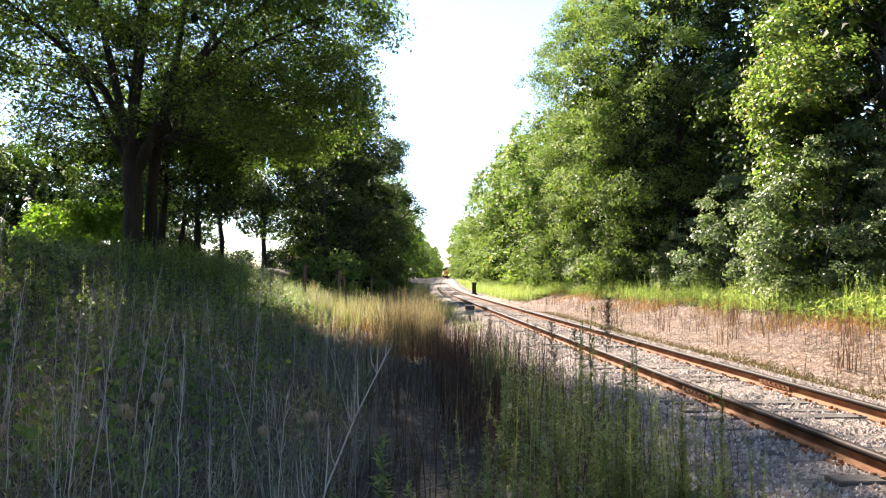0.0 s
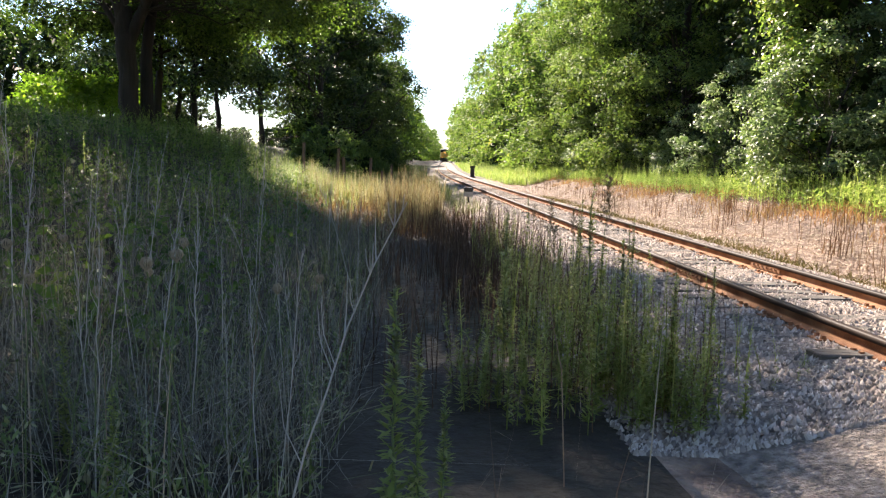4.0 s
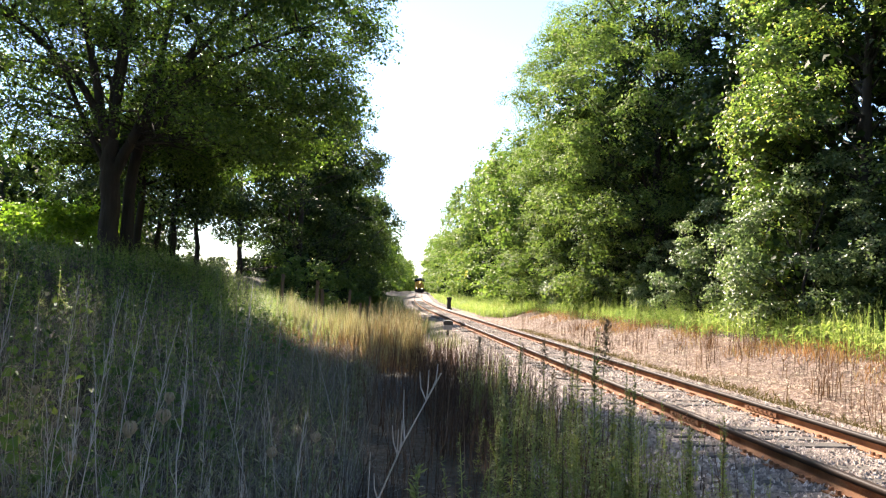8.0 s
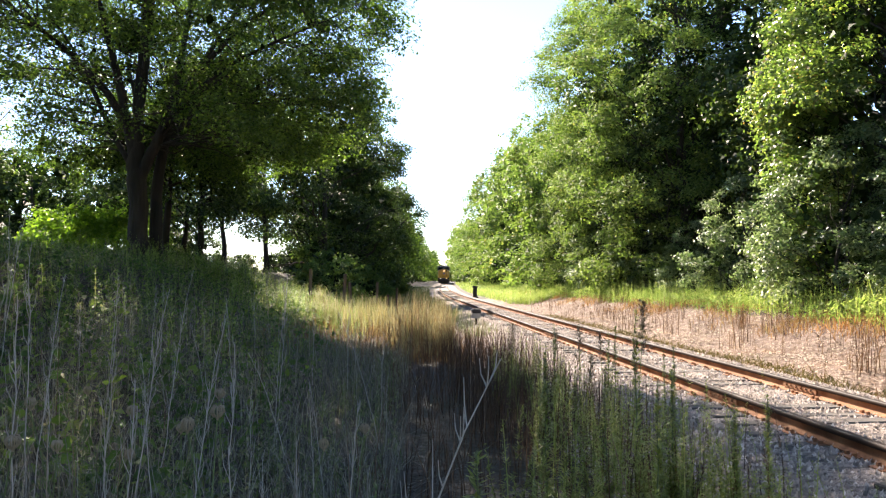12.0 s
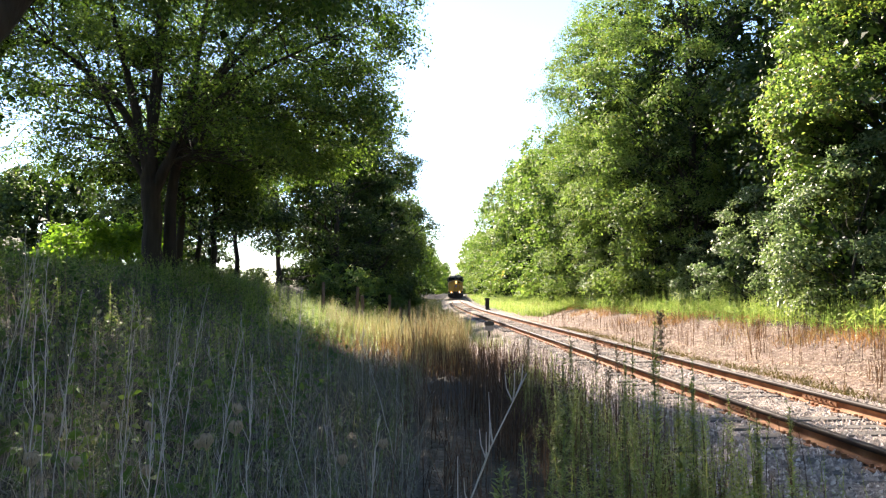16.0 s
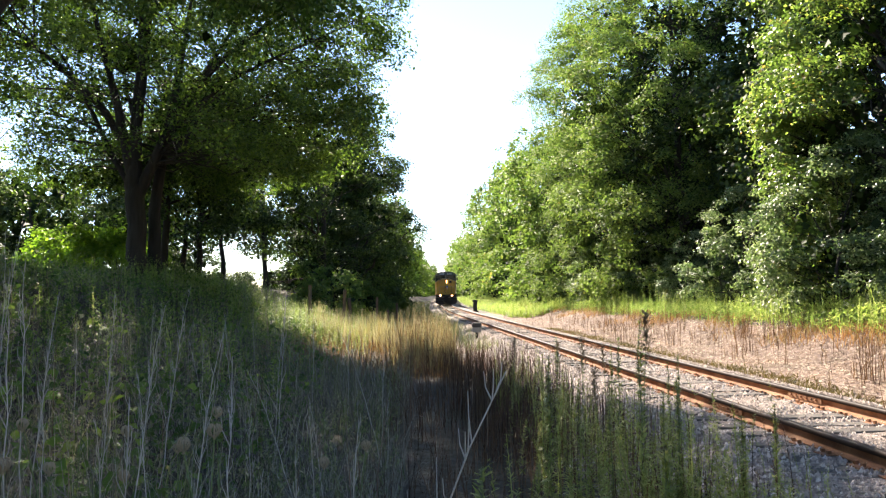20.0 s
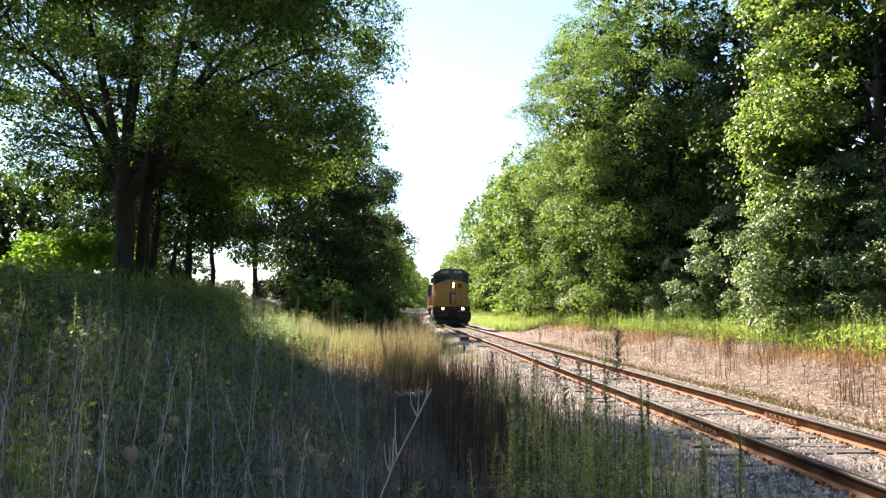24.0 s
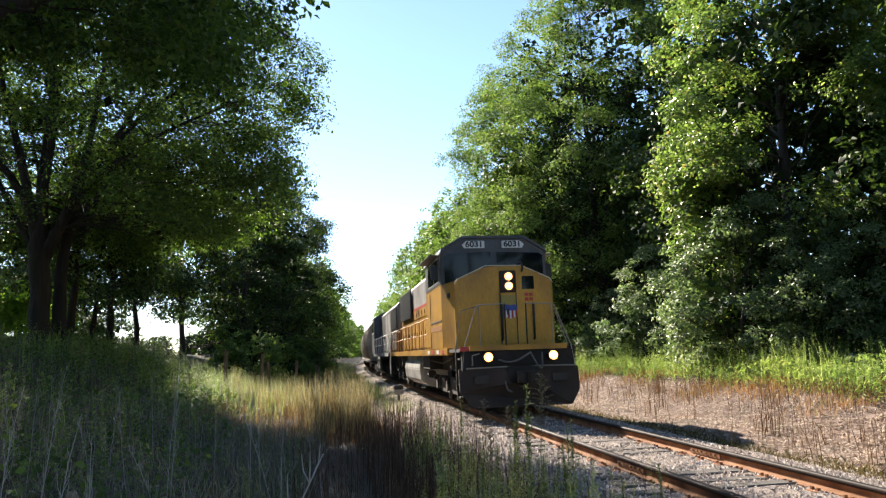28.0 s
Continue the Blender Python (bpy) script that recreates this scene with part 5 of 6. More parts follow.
def build_trees():
    build_bank_tree()
    build_overhanging_tree()
    slim = make_tree("slim_tree", 21, 9.6, 3.1, 2.3, 0.17, 110, 140, 0.165, LEAF_SHADED, 0.4, 1, 0.5, 0.95, 5, 160)
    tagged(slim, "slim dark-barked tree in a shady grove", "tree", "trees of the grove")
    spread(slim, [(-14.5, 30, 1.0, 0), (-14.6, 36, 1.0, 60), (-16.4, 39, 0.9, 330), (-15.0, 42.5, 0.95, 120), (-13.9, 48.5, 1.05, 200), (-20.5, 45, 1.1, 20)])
    hedge = mass_tree("hedgerow_tree", 31, 14.2, 4.4, 0.4, 0.25, 190, 150, 0.175, LEAF_SHADED, 0.45, 0.95, 900, 5, 0.75)
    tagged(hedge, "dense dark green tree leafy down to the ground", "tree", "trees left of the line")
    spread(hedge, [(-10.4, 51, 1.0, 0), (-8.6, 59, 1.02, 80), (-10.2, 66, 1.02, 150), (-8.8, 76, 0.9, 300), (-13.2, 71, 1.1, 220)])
    field = mass_tree("field_tree", 36, 7.2, 3.8, 0.3, 0.2, 110, 90, 0.25, LEAF_SHADED, 0.5, 0.95, 500, 4, 0.8)
    tagged(field, "dark round-headed tree standing in the field", "tree", "field trees")
    spread(field, [(-29.0, 50, 1.05, 0), (-24.6, 52, 0.9, 90), (-33.5, 56, 1.1, 160), (-22.0, 58, 0.7, 220), (-39, 60, 1.1, 40), (-45, 66, 1.2, 300), (-52, 62, 1.1, 130), (-30, 42, 0.55, 200)])
    # the right-hand wood
    elder = mass_tree("lineside_tree", 41, 27.5, 5.6, 0.5, 0.3, 560, 150, 0.165, LEAF_BOX, 0.36, 1.05, 2200, 6, 0.75)
    tagged(elder, "tall bright green tree with leaves down to the weeds", "tree", "trees right of the line")
    spread(elder, [(12.7, 45.5, 1.0, 0), (12.4, 53.5, 0.98, 130), (11.9, 62, 0.95, 250)])
    maple = mass_tree("maple_tree", 51, 19.5, 4.7, 0.8, 0.3, 340, 210, 0.165, LEAF_MAPLE, 0.4, 0.95, 1500, 6, 0.6)
    tagged(maple, "yellow-green large-leaved tree at the wood's edge", "tree", "trees right of the line")
    spread(maple, [(13.7, 26.8, 1.0, 0), (18.0, 17.5, 1.0, 140)])
    shrub = mass_tree("shrub", 61, 4.8, 1.8, 0.1, 0.06, 130, 100, 0.10, LEAF_SILVER, 0.4, 0.42, 200, 3, 0.7, 0.10)
    tagged(shrub, "silvery green shrub at the foot of the wood", "shrub", "shrubs below the wood")
    spread(shrub, [(9.6, 31, 1.1, 0), (9.9, 24.4, 1.15, 80), (11.6, 22.0, 1.0, 140), (12.6, 20.5, 1.0, 170), (9.9, 37, 0.75, 30), (10.0, 47, 0.9, 200), (9.9, 55, 1.0, 290), (12.8, 15.5, 0.8, 100)])
    bush = mass_tree("bush", 66, 2.6, 1.6, 0.1, 0.05, 46, 80, 0.15, LEAF_BOX, 0.45, 0.5, 70, 2, 0.7, 0.12)
    tagged(bush, "leafy green bush at the foot of the trees", "bush", "bushes below the hedgerow")
    spread(bush, [(-8.6, 38, 1.0, 0), (-9.6, 43, 1.1, 80), (-7.6, 47, 0.9, 170), (-8.2, 55, 1.2, 30), (-7.0, 63, 1.1, 200), (-6.8, 72, 1.2, 290), (-6.4, 84, 1.2, 45), (9.6, 66, 1.3, 10), (9.8, 76, 1.4, 100), (10.2, 88, 1.4, 220), (10.6, 40.5, 0.9, 60), (10.4, 51, 1.0, 130)])
    # undergrowth in the shade-darkened green fills the gaps below the trees
    under = make_tree("undergrowth", 68, 3.4, 2.3, 0.05, 0.05, 45, 30, 0.34, LEAF_SHADED, 0.15, 1, 0.35, 0.7, 0, 160)
    tagged(under, "leafy undergrowth below the trees, coloured dark for shade", "bush", "undergrowth of the wood")
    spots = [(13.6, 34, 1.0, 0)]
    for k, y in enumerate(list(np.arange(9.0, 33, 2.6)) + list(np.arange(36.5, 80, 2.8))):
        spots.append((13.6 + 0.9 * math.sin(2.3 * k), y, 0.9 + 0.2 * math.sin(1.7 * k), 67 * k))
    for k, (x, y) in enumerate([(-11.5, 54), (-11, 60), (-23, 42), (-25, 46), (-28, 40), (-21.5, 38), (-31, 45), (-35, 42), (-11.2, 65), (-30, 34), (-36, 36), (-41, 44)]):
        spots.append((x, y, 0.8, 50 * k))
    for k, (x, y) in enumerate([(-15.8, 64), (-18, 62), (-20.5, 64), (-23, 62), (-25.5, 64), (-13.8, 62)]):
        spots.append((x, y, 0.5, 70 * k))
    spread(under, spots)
    lime = make_tree("sapling", 71, 1.9, 1.1, 0.2, 0.03, 40, 90, 0.13, LEAF_LIME, 0.2, 1, 0.6, 0.35)
    tagged(lime, "sunlit lime-green sapling on the bank", "sapling", "saplings on the bank")
    spread(lime, [(-15.7, 26.5, 1.0, 0), (-17.4, 27.6, 1.0, 20), (-16.9, 31.6, 1.3, 200), (-18.2, 35.5, 1.6, 160)])
    # far trees on both sides
    rng = np.random.default_rng(9)
    near = mass_tree("distant_tree", 85, 16.5, 5.4, 0.3, 0.3, 150, 64, 0.32, LEAF_BOX, 0.4, 1.2, 420, 0, 0.8, 0.3)
    tagged(near, "leafy green tree beside the distant line", "tree", "trees along the line")
    near_dark = mass_tree("distant_tree", 86, 13.5, 5.0, 0.3, 0.3, 140, 64, 0.32, LEAF_OAK, 0.45, 1.15, 420, 0, 0.8, 0.3)
    tagged(near_dark, "dark leafy tree beside the distant line", "tree", "trees along the line")
    far = mass_tree("far_tree", 81, 16, 5.6, 0.3, 0.3, 80, 36, 0.50, LEAF_BOX, 0.42, 1.35, 130, 0, 0.8, 0.4)
    tagged(far, "distant leafy tree beside the line", "tree", "trees along the line")
    far_dark = mass_tree("far_tree", 82, 13, 5.2, 0.3, 0.3, 76, 36, 0.50, LEAF_OAK, 0.5, 1.3, 130, 0, 0.8, 0.4)
    tagged(far_dark, "distant dark leafy tree beside the line", "tree", "trees along the line")
    rows = {True: ([], []), False: ([], [])}
    for y in np.arange(70, 450, 11.0):
        x = float(track_at(y)[0])
        right = (x + float(np.interp(y, [120, 220], [12.5, 9.3])) + rng.normal(0, 0.6), y, rng.uniform(1.0, 1.22), rng.uniform(0, 360))
        left = (x - float(np.interp(y, [120, 220], [10.6, 8.0])) + rng.normal(0, 0.7), y + 15, rng.uniform(0.9, 1.12), rng.uniform(0, 360))
        rows[y < 160][0].append(right)
        rows[y < 160][1].append(left)
    spread(near, rows[True][0] + [(18, 66, 1.2, 40), (18.5, 78, 1.2, 200)])
    spread(near_dark, rows[True][1])
    # trees behind the camera are unseen, added so the cab glass reflects dark foliage
    around = [(13, -8, 1.1), (14, -20, 1.2), (10, -34, 1.2), (0, -42, 1.2), (-9, -36, 1.1), (-15, -24, 1.2), (-16, -11, 1.0), (15, 4, 1.0), (-24, 14, 1.0), (-23, 3, 1.0), (18.5, 88, 1.3), (24, 48, 1.3), (24, 62, 1.3)]
    spread(far, rows[False][0] + [(x, y, s, 37 * k) for k, (x, y, s) in enumerate(around)])
    ends = [(20, 480, 1.0), (27, 476, 1.1), (34, 482, 1.0), (13, 486, 1.0), (-64, 90, 1.0), (-72, 80, 1.0), (-49, 84, 0.9)]
    spread(far_dark, rows[False][1] + [(x, y, s, 53 * k) for k, (x, y, s) in enumerate(ends)])
    # back row in the shade-darkened green, standing for the wood's dark depth
    wood = mass_tree("wood_tree", 83, 17, 5.0, 0.3, 0.3, 120, 80, 0.26, LEAF_SHADED, 0.42, 1.2, 420, 0, 0.8, 0.25)
    tagged(wood, "leafy tree deep in the wood, coloured dark for shade", "tree", "trees right of the line")
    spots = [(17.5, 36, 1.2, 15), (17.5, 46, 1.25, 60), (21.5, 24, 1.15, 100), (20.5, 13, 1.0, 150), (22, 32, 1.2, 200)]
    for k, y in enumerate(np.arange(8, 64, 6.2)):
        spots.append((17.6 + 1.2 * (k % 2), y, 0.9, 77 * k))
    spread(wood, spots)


def clear_of_eye(x, y, r):
    return np.hypot(x + 4.9, y + 0.3) > r


def sunny(x, y):
    """The open patch of golden grass."""
    return (x > -7.6) & (x < -2.4) & (y > 16.5) & (y < 33)


def build_weeds():
    rng = np.random.default_rng(101)
    # dull grass over the shady slope
    x, y = scatter(rng, 21000, -17, -3.4, 1.0, 42, 0.9)
    k = clear_of_eye(x, y, 1.5) & ~sunny(x, y) & (x < -5.35 + 0.03 * (y - 4) + rng.normal(0, 0.15, len(x)))
    x, y = x[k], y[k]
    stuff("dry_grass", [blades(rng, x[::2], y[::2], 0.42, 0.006, 0.8)[:2]], WEED_DULL, "dull green tangled grass in shade", "grass")
    stuff("dry_grass", [blades(rng, x[1::2], y[1::2], 0.62, 0.004, 0.7, 1.2)[:2]], WEED_GREY, "grey-brown tangle of dry grass in shade", "grass")
    x, y = scatter(rng, 3000, -16, -4.4, 1.4, 40, 0.8)
    k = clear_of_eye(x, y, 1.9) & ~sunny(x, y) & (x < -5.2 + 0.03 * (y - 4))
    v, f, foot, mid, tip = blades(rng, x[k], y[k], 0.72, 0.004, 0.22)
    stuff("leafy_weeds", [(v, f), leafy(rng, foot, mid, tip, 36, 0.085, 0.013, 0.1, 0.6)], WEED_DULL, "knee-high leafy weeds on the shady slope", "weeds")
    x, y = scatter(rng, 1000, -16, -7.0, 8, 36, 0.2)
    v, f, foot, mid, tip = blades(rng, x, y, 0.7, 0.006, 0.14)
    stuff("green_weeds", [(v, f), leafy(rng, foot, mid, tip, 30, 0.14, 0.026)], WEED_GREEN, "fresh green leafy weeds on the bank", "weeds")
    x, y = scatter(rng, 600, -13.5, -7.6, 21, 34)
    v, f, foot, mid, tip = blades(rng, x, y, 0.85, 0.006, 0.14)
    stuff("goldenrod", [(v, f), leafy(rng, foot, mid, tip, 34, 0.13, 0.022)], WEED_GREEN, "fresh green goldenrod along the top of the bank", "weeds")
    x, y = scatter(rng, 7000, -14, -3.2, -9, 2.2)
    k = clear_of_eye(x, y, 0.6)
    stuff("trodden_grass", [blades(rng, x[k], y[k], 0.20, 0.006, 0.9)[:2]], WEED_DULL, "short trodden dull green grass", "grass")
    # pale dry stems standing in the slope
    x, y = scatter(rng, 300, -13, -3.8, 1.8, 24, 0.6)
    k = clear_of_eye(x, y, 1.7)
    v, f, foot, mid, tip = blades(rng, x[k], y[k], 1.05, 0.0034, 0.10)
    stuff("pale_stems", [(v, f), leafy(rng, foot, mid, tip, 8, 0.16, 0.002, 0.5, 0.6)], STRAW, "thin pale dry stems of last year's weeds", "weeds")
    # verges further along the line
    x, y = scatter(rng, 9000, -9.5, -2.5, 33, 150, 0.8)
    v, f, foot, mid, tip = blades(rng, x, y, 0.65, 0.018, 0.3)
    stuff("verge_weeds", [(v, f), leafy(rng, foot[::3], mid[::3], tip[::3], 12, 0.14, 0.02)], WEED_DULL, "dull brown and green verge weeds along the line", "weeds")
    x, y = scatter(rng, 7000, 3.4, 9.5, 58, 230, 0.8)
    v, f, foot, mid, tip = blades(rng, x, y, 0.8, 0.016, 0.15)
    stuff("verge_grass", [(v, f), leafy(rng, foot[::2], mid[::2], tip[::2], 12, 0.22, 0.03)], WEED_GREEN, "tall light green grass close to the far track", "grass")
    x, y = scatter(rng, 1100, -3.0, -1.6, 24, 75, 0.3)
    v, f, foot, mid, tip = blades(rng, x, y, 0.42, 0.010, 0.25)
    stuff("shoulder_weeds", [(v, f), leafy(rng, foot, mid, tip, 8, 0.10, 0.014)], WEED_DULL, "low dull weeds on the ballast shoulder", "weeds")
    # sunlit golden grass in tufts
    ax, ay = scatter(rng, 75, -8.3, -5.0, 23.5, 31.5)
    bx, by = scatter(rng, 60, -5.3, -3.9, 17.0, 21.5)
    cx, cy = scatter(rng, 45, -5.9, -3.7, 22, 34)
    hx, hy = np.concatenate([ax, bx, cx]), np.concatenate([ay, by, cy])
    hub_tall = np.concatenate([rng.uniform(0.7, 1.25, 75), rng.uniform(1.0, 1.6, 60), rng.uniform(0.3, 0.7, 45)])
    n = 5000
    pick = rng.integers(0, len(hx), n)
    x, y = hx[pick] + rng.normal(0, 0.11, n), hy[pick] + rng.normal(0, 0.11, n)
    tall = hub_tall[pick] * rng.uniform(0.4, 1.1, n)
    v, f, foot, mid, tip = blades(rng, x, y, tall, 0.006, 0.12)
    pale = pick < 75
    vq = v.reshape(-1, 6, 3)
    for k, mat, label in ((pale, WEED_PALE, "pale yellow-green dry grass on the bank's foot"), (~pale, WEED_GOLD, "sunlit straw-gold grass with feathery tops")):
        count = int(k.sum())
        i = 6 * np.arange(count)[:, None]
        blade = (vq[k].reshape(-1, 3), np.concatenate([i + [0, 1, 2, 3], i + [3, 2, 4, 5]], 0))
        stuff("golden_grass", [blade, leafy(rng, foot[k], mid[k], tip[k], 18, 0.085, 0.009, 0.4, 0.6)], mat, label, "grass")
    x, y = scatter(rng, 5200, -8.2, -3.5, 15.5, 33)
    stuff("low_grass", [blades(rng, x, y, 0.36, 0.007, 0.5)[:2]], WEED_ORANGE, "low reddish grass between the golden tufts", "grass")
    x, y = scatter(rng, 420, -9.0, -6.0, 18, 33)
    v, f, foot, mid, tip = blades(rng, x, y, 0.9, 0.005, 0.1)
    stuff("goldenrod", [(v, f), leafy(rng, foot, mid, tip, 30, 0.10, 0.012)], WEED_GREEN, "yellow-green goldenrod at the edge of the golden grass", "weeds")
    # dark brown dead stems before it, with the shade put into their colour
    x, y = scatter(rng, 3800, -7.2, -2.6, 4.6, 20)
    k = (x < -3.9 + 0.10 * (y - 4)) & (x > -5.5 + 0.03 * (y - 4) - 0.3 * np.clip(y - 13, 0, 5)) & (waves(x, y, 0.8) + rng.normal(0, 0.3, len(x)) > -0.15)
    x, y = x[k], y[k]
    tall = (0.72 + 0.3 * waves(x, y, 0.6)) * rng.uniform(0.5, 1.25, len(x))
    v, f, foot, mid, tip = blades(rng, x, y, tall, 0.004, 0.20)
    stuff("dead_weeds", [(v, f), leafy(rng, foot, mid, tip, 22, 0.06, 0.004, 0.2, 0.7)], WEED_DARK_SHADED, "dark brown dead weeds, shade put into their colour", "weeds")
    # green horseweed by the ballast, in uneven clusters, and thin dark stems over the stones
    hx, hy = scatter(rng, 64, -4.35, -2.3, 4.3, 11.5, 0.3)
    k = (hx > -4.35 + 0.11 * (hy - 4.5)) & (hx < -2.5 - 0.02 * (hy - 4.5))
    hx, hy = hx[k], hy[k]
    pick = rng.integers(0, len(hx), 250)
    x, y = hx[pick] + rng.normal(0, 0.13, 250), hy[pick] + rng.normal(0, 0.16, 250)
    tall = rng.uniform(0.6, 1.25, len(hx))[pick] * rng.uniform(0.6, 1.12, 250)
    v, f, foot, mid, tip = blades(rng, x, y, tall, 0.005, 0.09)
    stuff("horseweed", [(v, f), leafy(rng, foot, mid, tip, 150, 0.075, 0.0085, 0.12, 0.45)], WEED_MID, "upright narrow-leaved green weeds beside the ballast", "weeds")
    v, f, foot, mid, tip = blades(rng, x[::2] + 0.05, y[::2] + 0.06, tall[::2] * 0.9, 0.004, 0.09)
    stuff("horseweed", [(v, f), leafy(rng, foot, mid, tip, 70, 0.05, 0.006, 0.25, 0.6)], WEED_BROWN, "browned upright weeds gone to seed beside the ballast", "weeds")
    # thin stems in the shade-darkened brown, many of them to dim the stones
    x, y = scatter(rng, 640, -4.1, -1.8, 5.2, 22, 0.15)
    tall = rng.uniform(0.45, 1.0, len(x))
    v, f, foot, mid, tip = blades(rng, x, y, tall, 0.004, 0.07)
    stuff("thin_weeds", [(v, f), leafy(rng, foot, mid, tip, 46, 0.045, 0.0045, 0.3, 0.5)], WEED_DARK_SHADED, "thin stalky weeds on the ballast shoulder, coloured dark for shade", "weeds")
    # dead stems thickened to cover gravel in place of missing cast shade
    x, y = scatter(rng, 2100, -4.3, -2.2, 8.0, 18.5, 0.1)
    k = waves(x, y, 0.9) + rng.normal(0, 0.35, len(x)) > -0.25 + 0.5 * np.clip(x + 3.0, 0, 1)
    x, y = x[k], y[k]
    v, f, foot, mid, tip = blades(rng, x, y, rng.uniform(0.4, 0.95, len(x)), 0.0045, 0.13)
    stuff("dead_weeds", [(v, f), leafy(rng, foot, mid, tip, 16, 0.05, 0.005, 0.25, 0.6)], WEED_DARK_SHADED, "thick dark dead stems on the ballast edge, partly in place of shade", "weeds")
    x, y = scatter(rng, 95, -3.1, -1.5, 4.8, 10.5)
    v, f, foot, mid, tip = blades(rng, x, y, rng.uniform(0.4, 0.85, len(x)), 0.004, 0.07)
    stuff("thin_weeds", [(v, f), leafy(rng, foot, mid, tip, 70, 0.05, 0.005, 0.2, 0.5)], WEED_MID, "slender green weeds standing in the gravel", "weeds")
    # broad leaves and low growth over the shady bank
    x, y = scatter(rng, 9000, -16, -6.4, 5, 30, 0.5)
    k = ~sunny(x, y)
    x, y = x[k], y[k]
    c = np.stack([x, y, ground_at(x, y) + rng.uniform(0.12, 0.62, len(x)) * (0.75 + 0.45 * waves(x, y, 1.7))], -1)
    stuff("ground_leaves", [leaves(rng, c, np.tile([0.2, -0.5, 0.8], (len(c), 1)), 0.11, 0.075, 0.5)], WEED_SHADE, "broad green leaves of low plants on the shady bank", "weeds")
    # fine twiggy tangle of last year's growth
    x, y = scatter(rng, 5200, -9.6, -4.9, 3.2, 17, 0.6)
    k = (x < -5.15 + 0.03 * (y - 4)) & (waves(x, y, 1.2) > -0.35)
    x, y = x[k], y[k]
    v, f, foot, mid, tip = blades(rng, x, y, rng.uniform(0.35, 0.85, len(x)), 0.0028, 0.55, 1.0)
    stuff("twig_tangle", [(v, f), leafy(rng, foot, mid, tip, 9, 0.12, 0.0022, 0.3, 0.8)], WEED_GREY, "fine grey tangle of dead twigs and stems", "weeds")
    # right of the track: litter, dead stems, reddish fringe, green weeds
    x, y = scatter(rng, 22000, 2.3, 8.0, 4, 60, 0.7)
    a = rng.random(len(x)) * 2 * np.pi
    way = np.stack([np.cos(a), np.sin(a), rng.normal(0.05, 0.1, len(x))], -1) * rng.uniform(0.05, 0.22, (len(x), 1))
    c = np.stack([x, y, ground_at(x, y) + 0.012], -1)
    side = np.cross(way, [0, 0, 1.0])
    side *= 0.011 / (np.linalg.norm(side, axis=1)[:, None] + 1e-9)
    v = np.stack([c - way - side, c - way + side, c + way + side, c + way - side], 1).reshape(-1, 3)
    stuff("straw_litter", [(v, np.arange(len(v)).reshape(-1, 4))], STRAW, "pale broken straw lying on the ground", "straw")
    n = 20000
    x, y = scatter(rng, n, 2.4, 7.8, 5, 40, 0.9)
    corner = np.array([[1, 0, 0], [-0.5, 0.9, 0], [-0.5, -0.9, 0], [0, 0, 0.8]])
    s3 = rng.uniform(0.012, 0.05, (n, 1, 1))
    v = corner[None] * s3 * rng.uniform(0.6, 1.3, (n, 4, 1)) + np.stack([x, y, ground_at(x, y)], -1)[:, None]
    tri = (np.array([[0, 1, 3], [1, 2, 3], [2, 0, 3]])[None] + 4 * np.arange(n)[:, None, None]).reshape(-1, 3)
    tagged(new("clods", mesh_of("clods", v.reshape(-1, 3), tri, STRAW)), "pinkish clods and chips among the litter", "clods", kind="stuff")
    hx, hy = scatter(rng, 170, 3.2, 7.8, 5, 58, 0.35)
    keep = hy < 34
    hx, hy = np.concatenate([hx, hx[keep]]), np.concatenate([hy, hy[keep]])
    pick = (len(hx) * rng.random(2100) ** 1.8).astype(int)
    loose = 0.16 + 0.6 * (rng.random(2100) < 0.3)
    x, y = hx[pick] + rng.normal(0, 1, 2100) * loose, hy[pick] + rng.normal(0, 1.3, 2100) * loose
    v, f, foot, mid, tip = blades(rng, x, y, 0.66, 0.0065, 0.14)
    stuff("dead_weeds", [(v, f), leafy(rng, foot, mid, tip, 14, 0.06, 0.006, 0.3)], WEED_BROWN, "brown dead weed stems on pinkish litter", "weeds")
    x, y = scatter(rng, 21000, 5.6, 8.6, 7, 80, 0.6)
    k = waves(x, y, 1.6) + rng.normal(0, 0.2, len(x)) > -0.1 + 0.45 * (7.0 - x).clip(0, 2)
    x, y = x[k], y[k]
    v, f, foot, mid, tip = blades(rng, x, y, 0.27, 0.010, 0.6)
    stuff("reddish_grass", [(v, f)], WEED_ORANGE, "low orange-brown grass below the green weeds", "grass")
    x, y = scatter(rng, 6500, 3.0, 3.4, 3, 40, 0.6)
    x = 2.75 + 0.25 * waves(x, y, 2.0) + rng.normal(0, 0.22, len(x))
    stuff("low_grass", [blades(rng, x, y, 0.13, 0.012, 0.9)[:2]], WEED_OLIVE, "low olive-brown grass along the ballast edge", "grass")
    x, y = scatter(rng, 4600, 7.0, 11.6, 6, 90, 0.5)
    tall = (0.92 + 0.34 * waves(x, y, 1.3)) * rng.uniform(0.6, 1.35, len(x))
    v, f, foot, mid, tip = blades(rng, x, y, tall, 0.008, 0.10)
    stuff("green_weeds", [(v, f), leafy(rng, foot, mid, tip, 24, 0.15, 0.014, 0.1), leafy(rng, foot[::2], mid[::2], tip[::2], 12, 0.12, 0.008, 0.7, 0.6)], WEED_GREEN, "bright green waist-high weeds along the wood", "weeds")
    x, y = scatter(rng, 42000, 6.7, 10.8, 9, 58, 0.7)
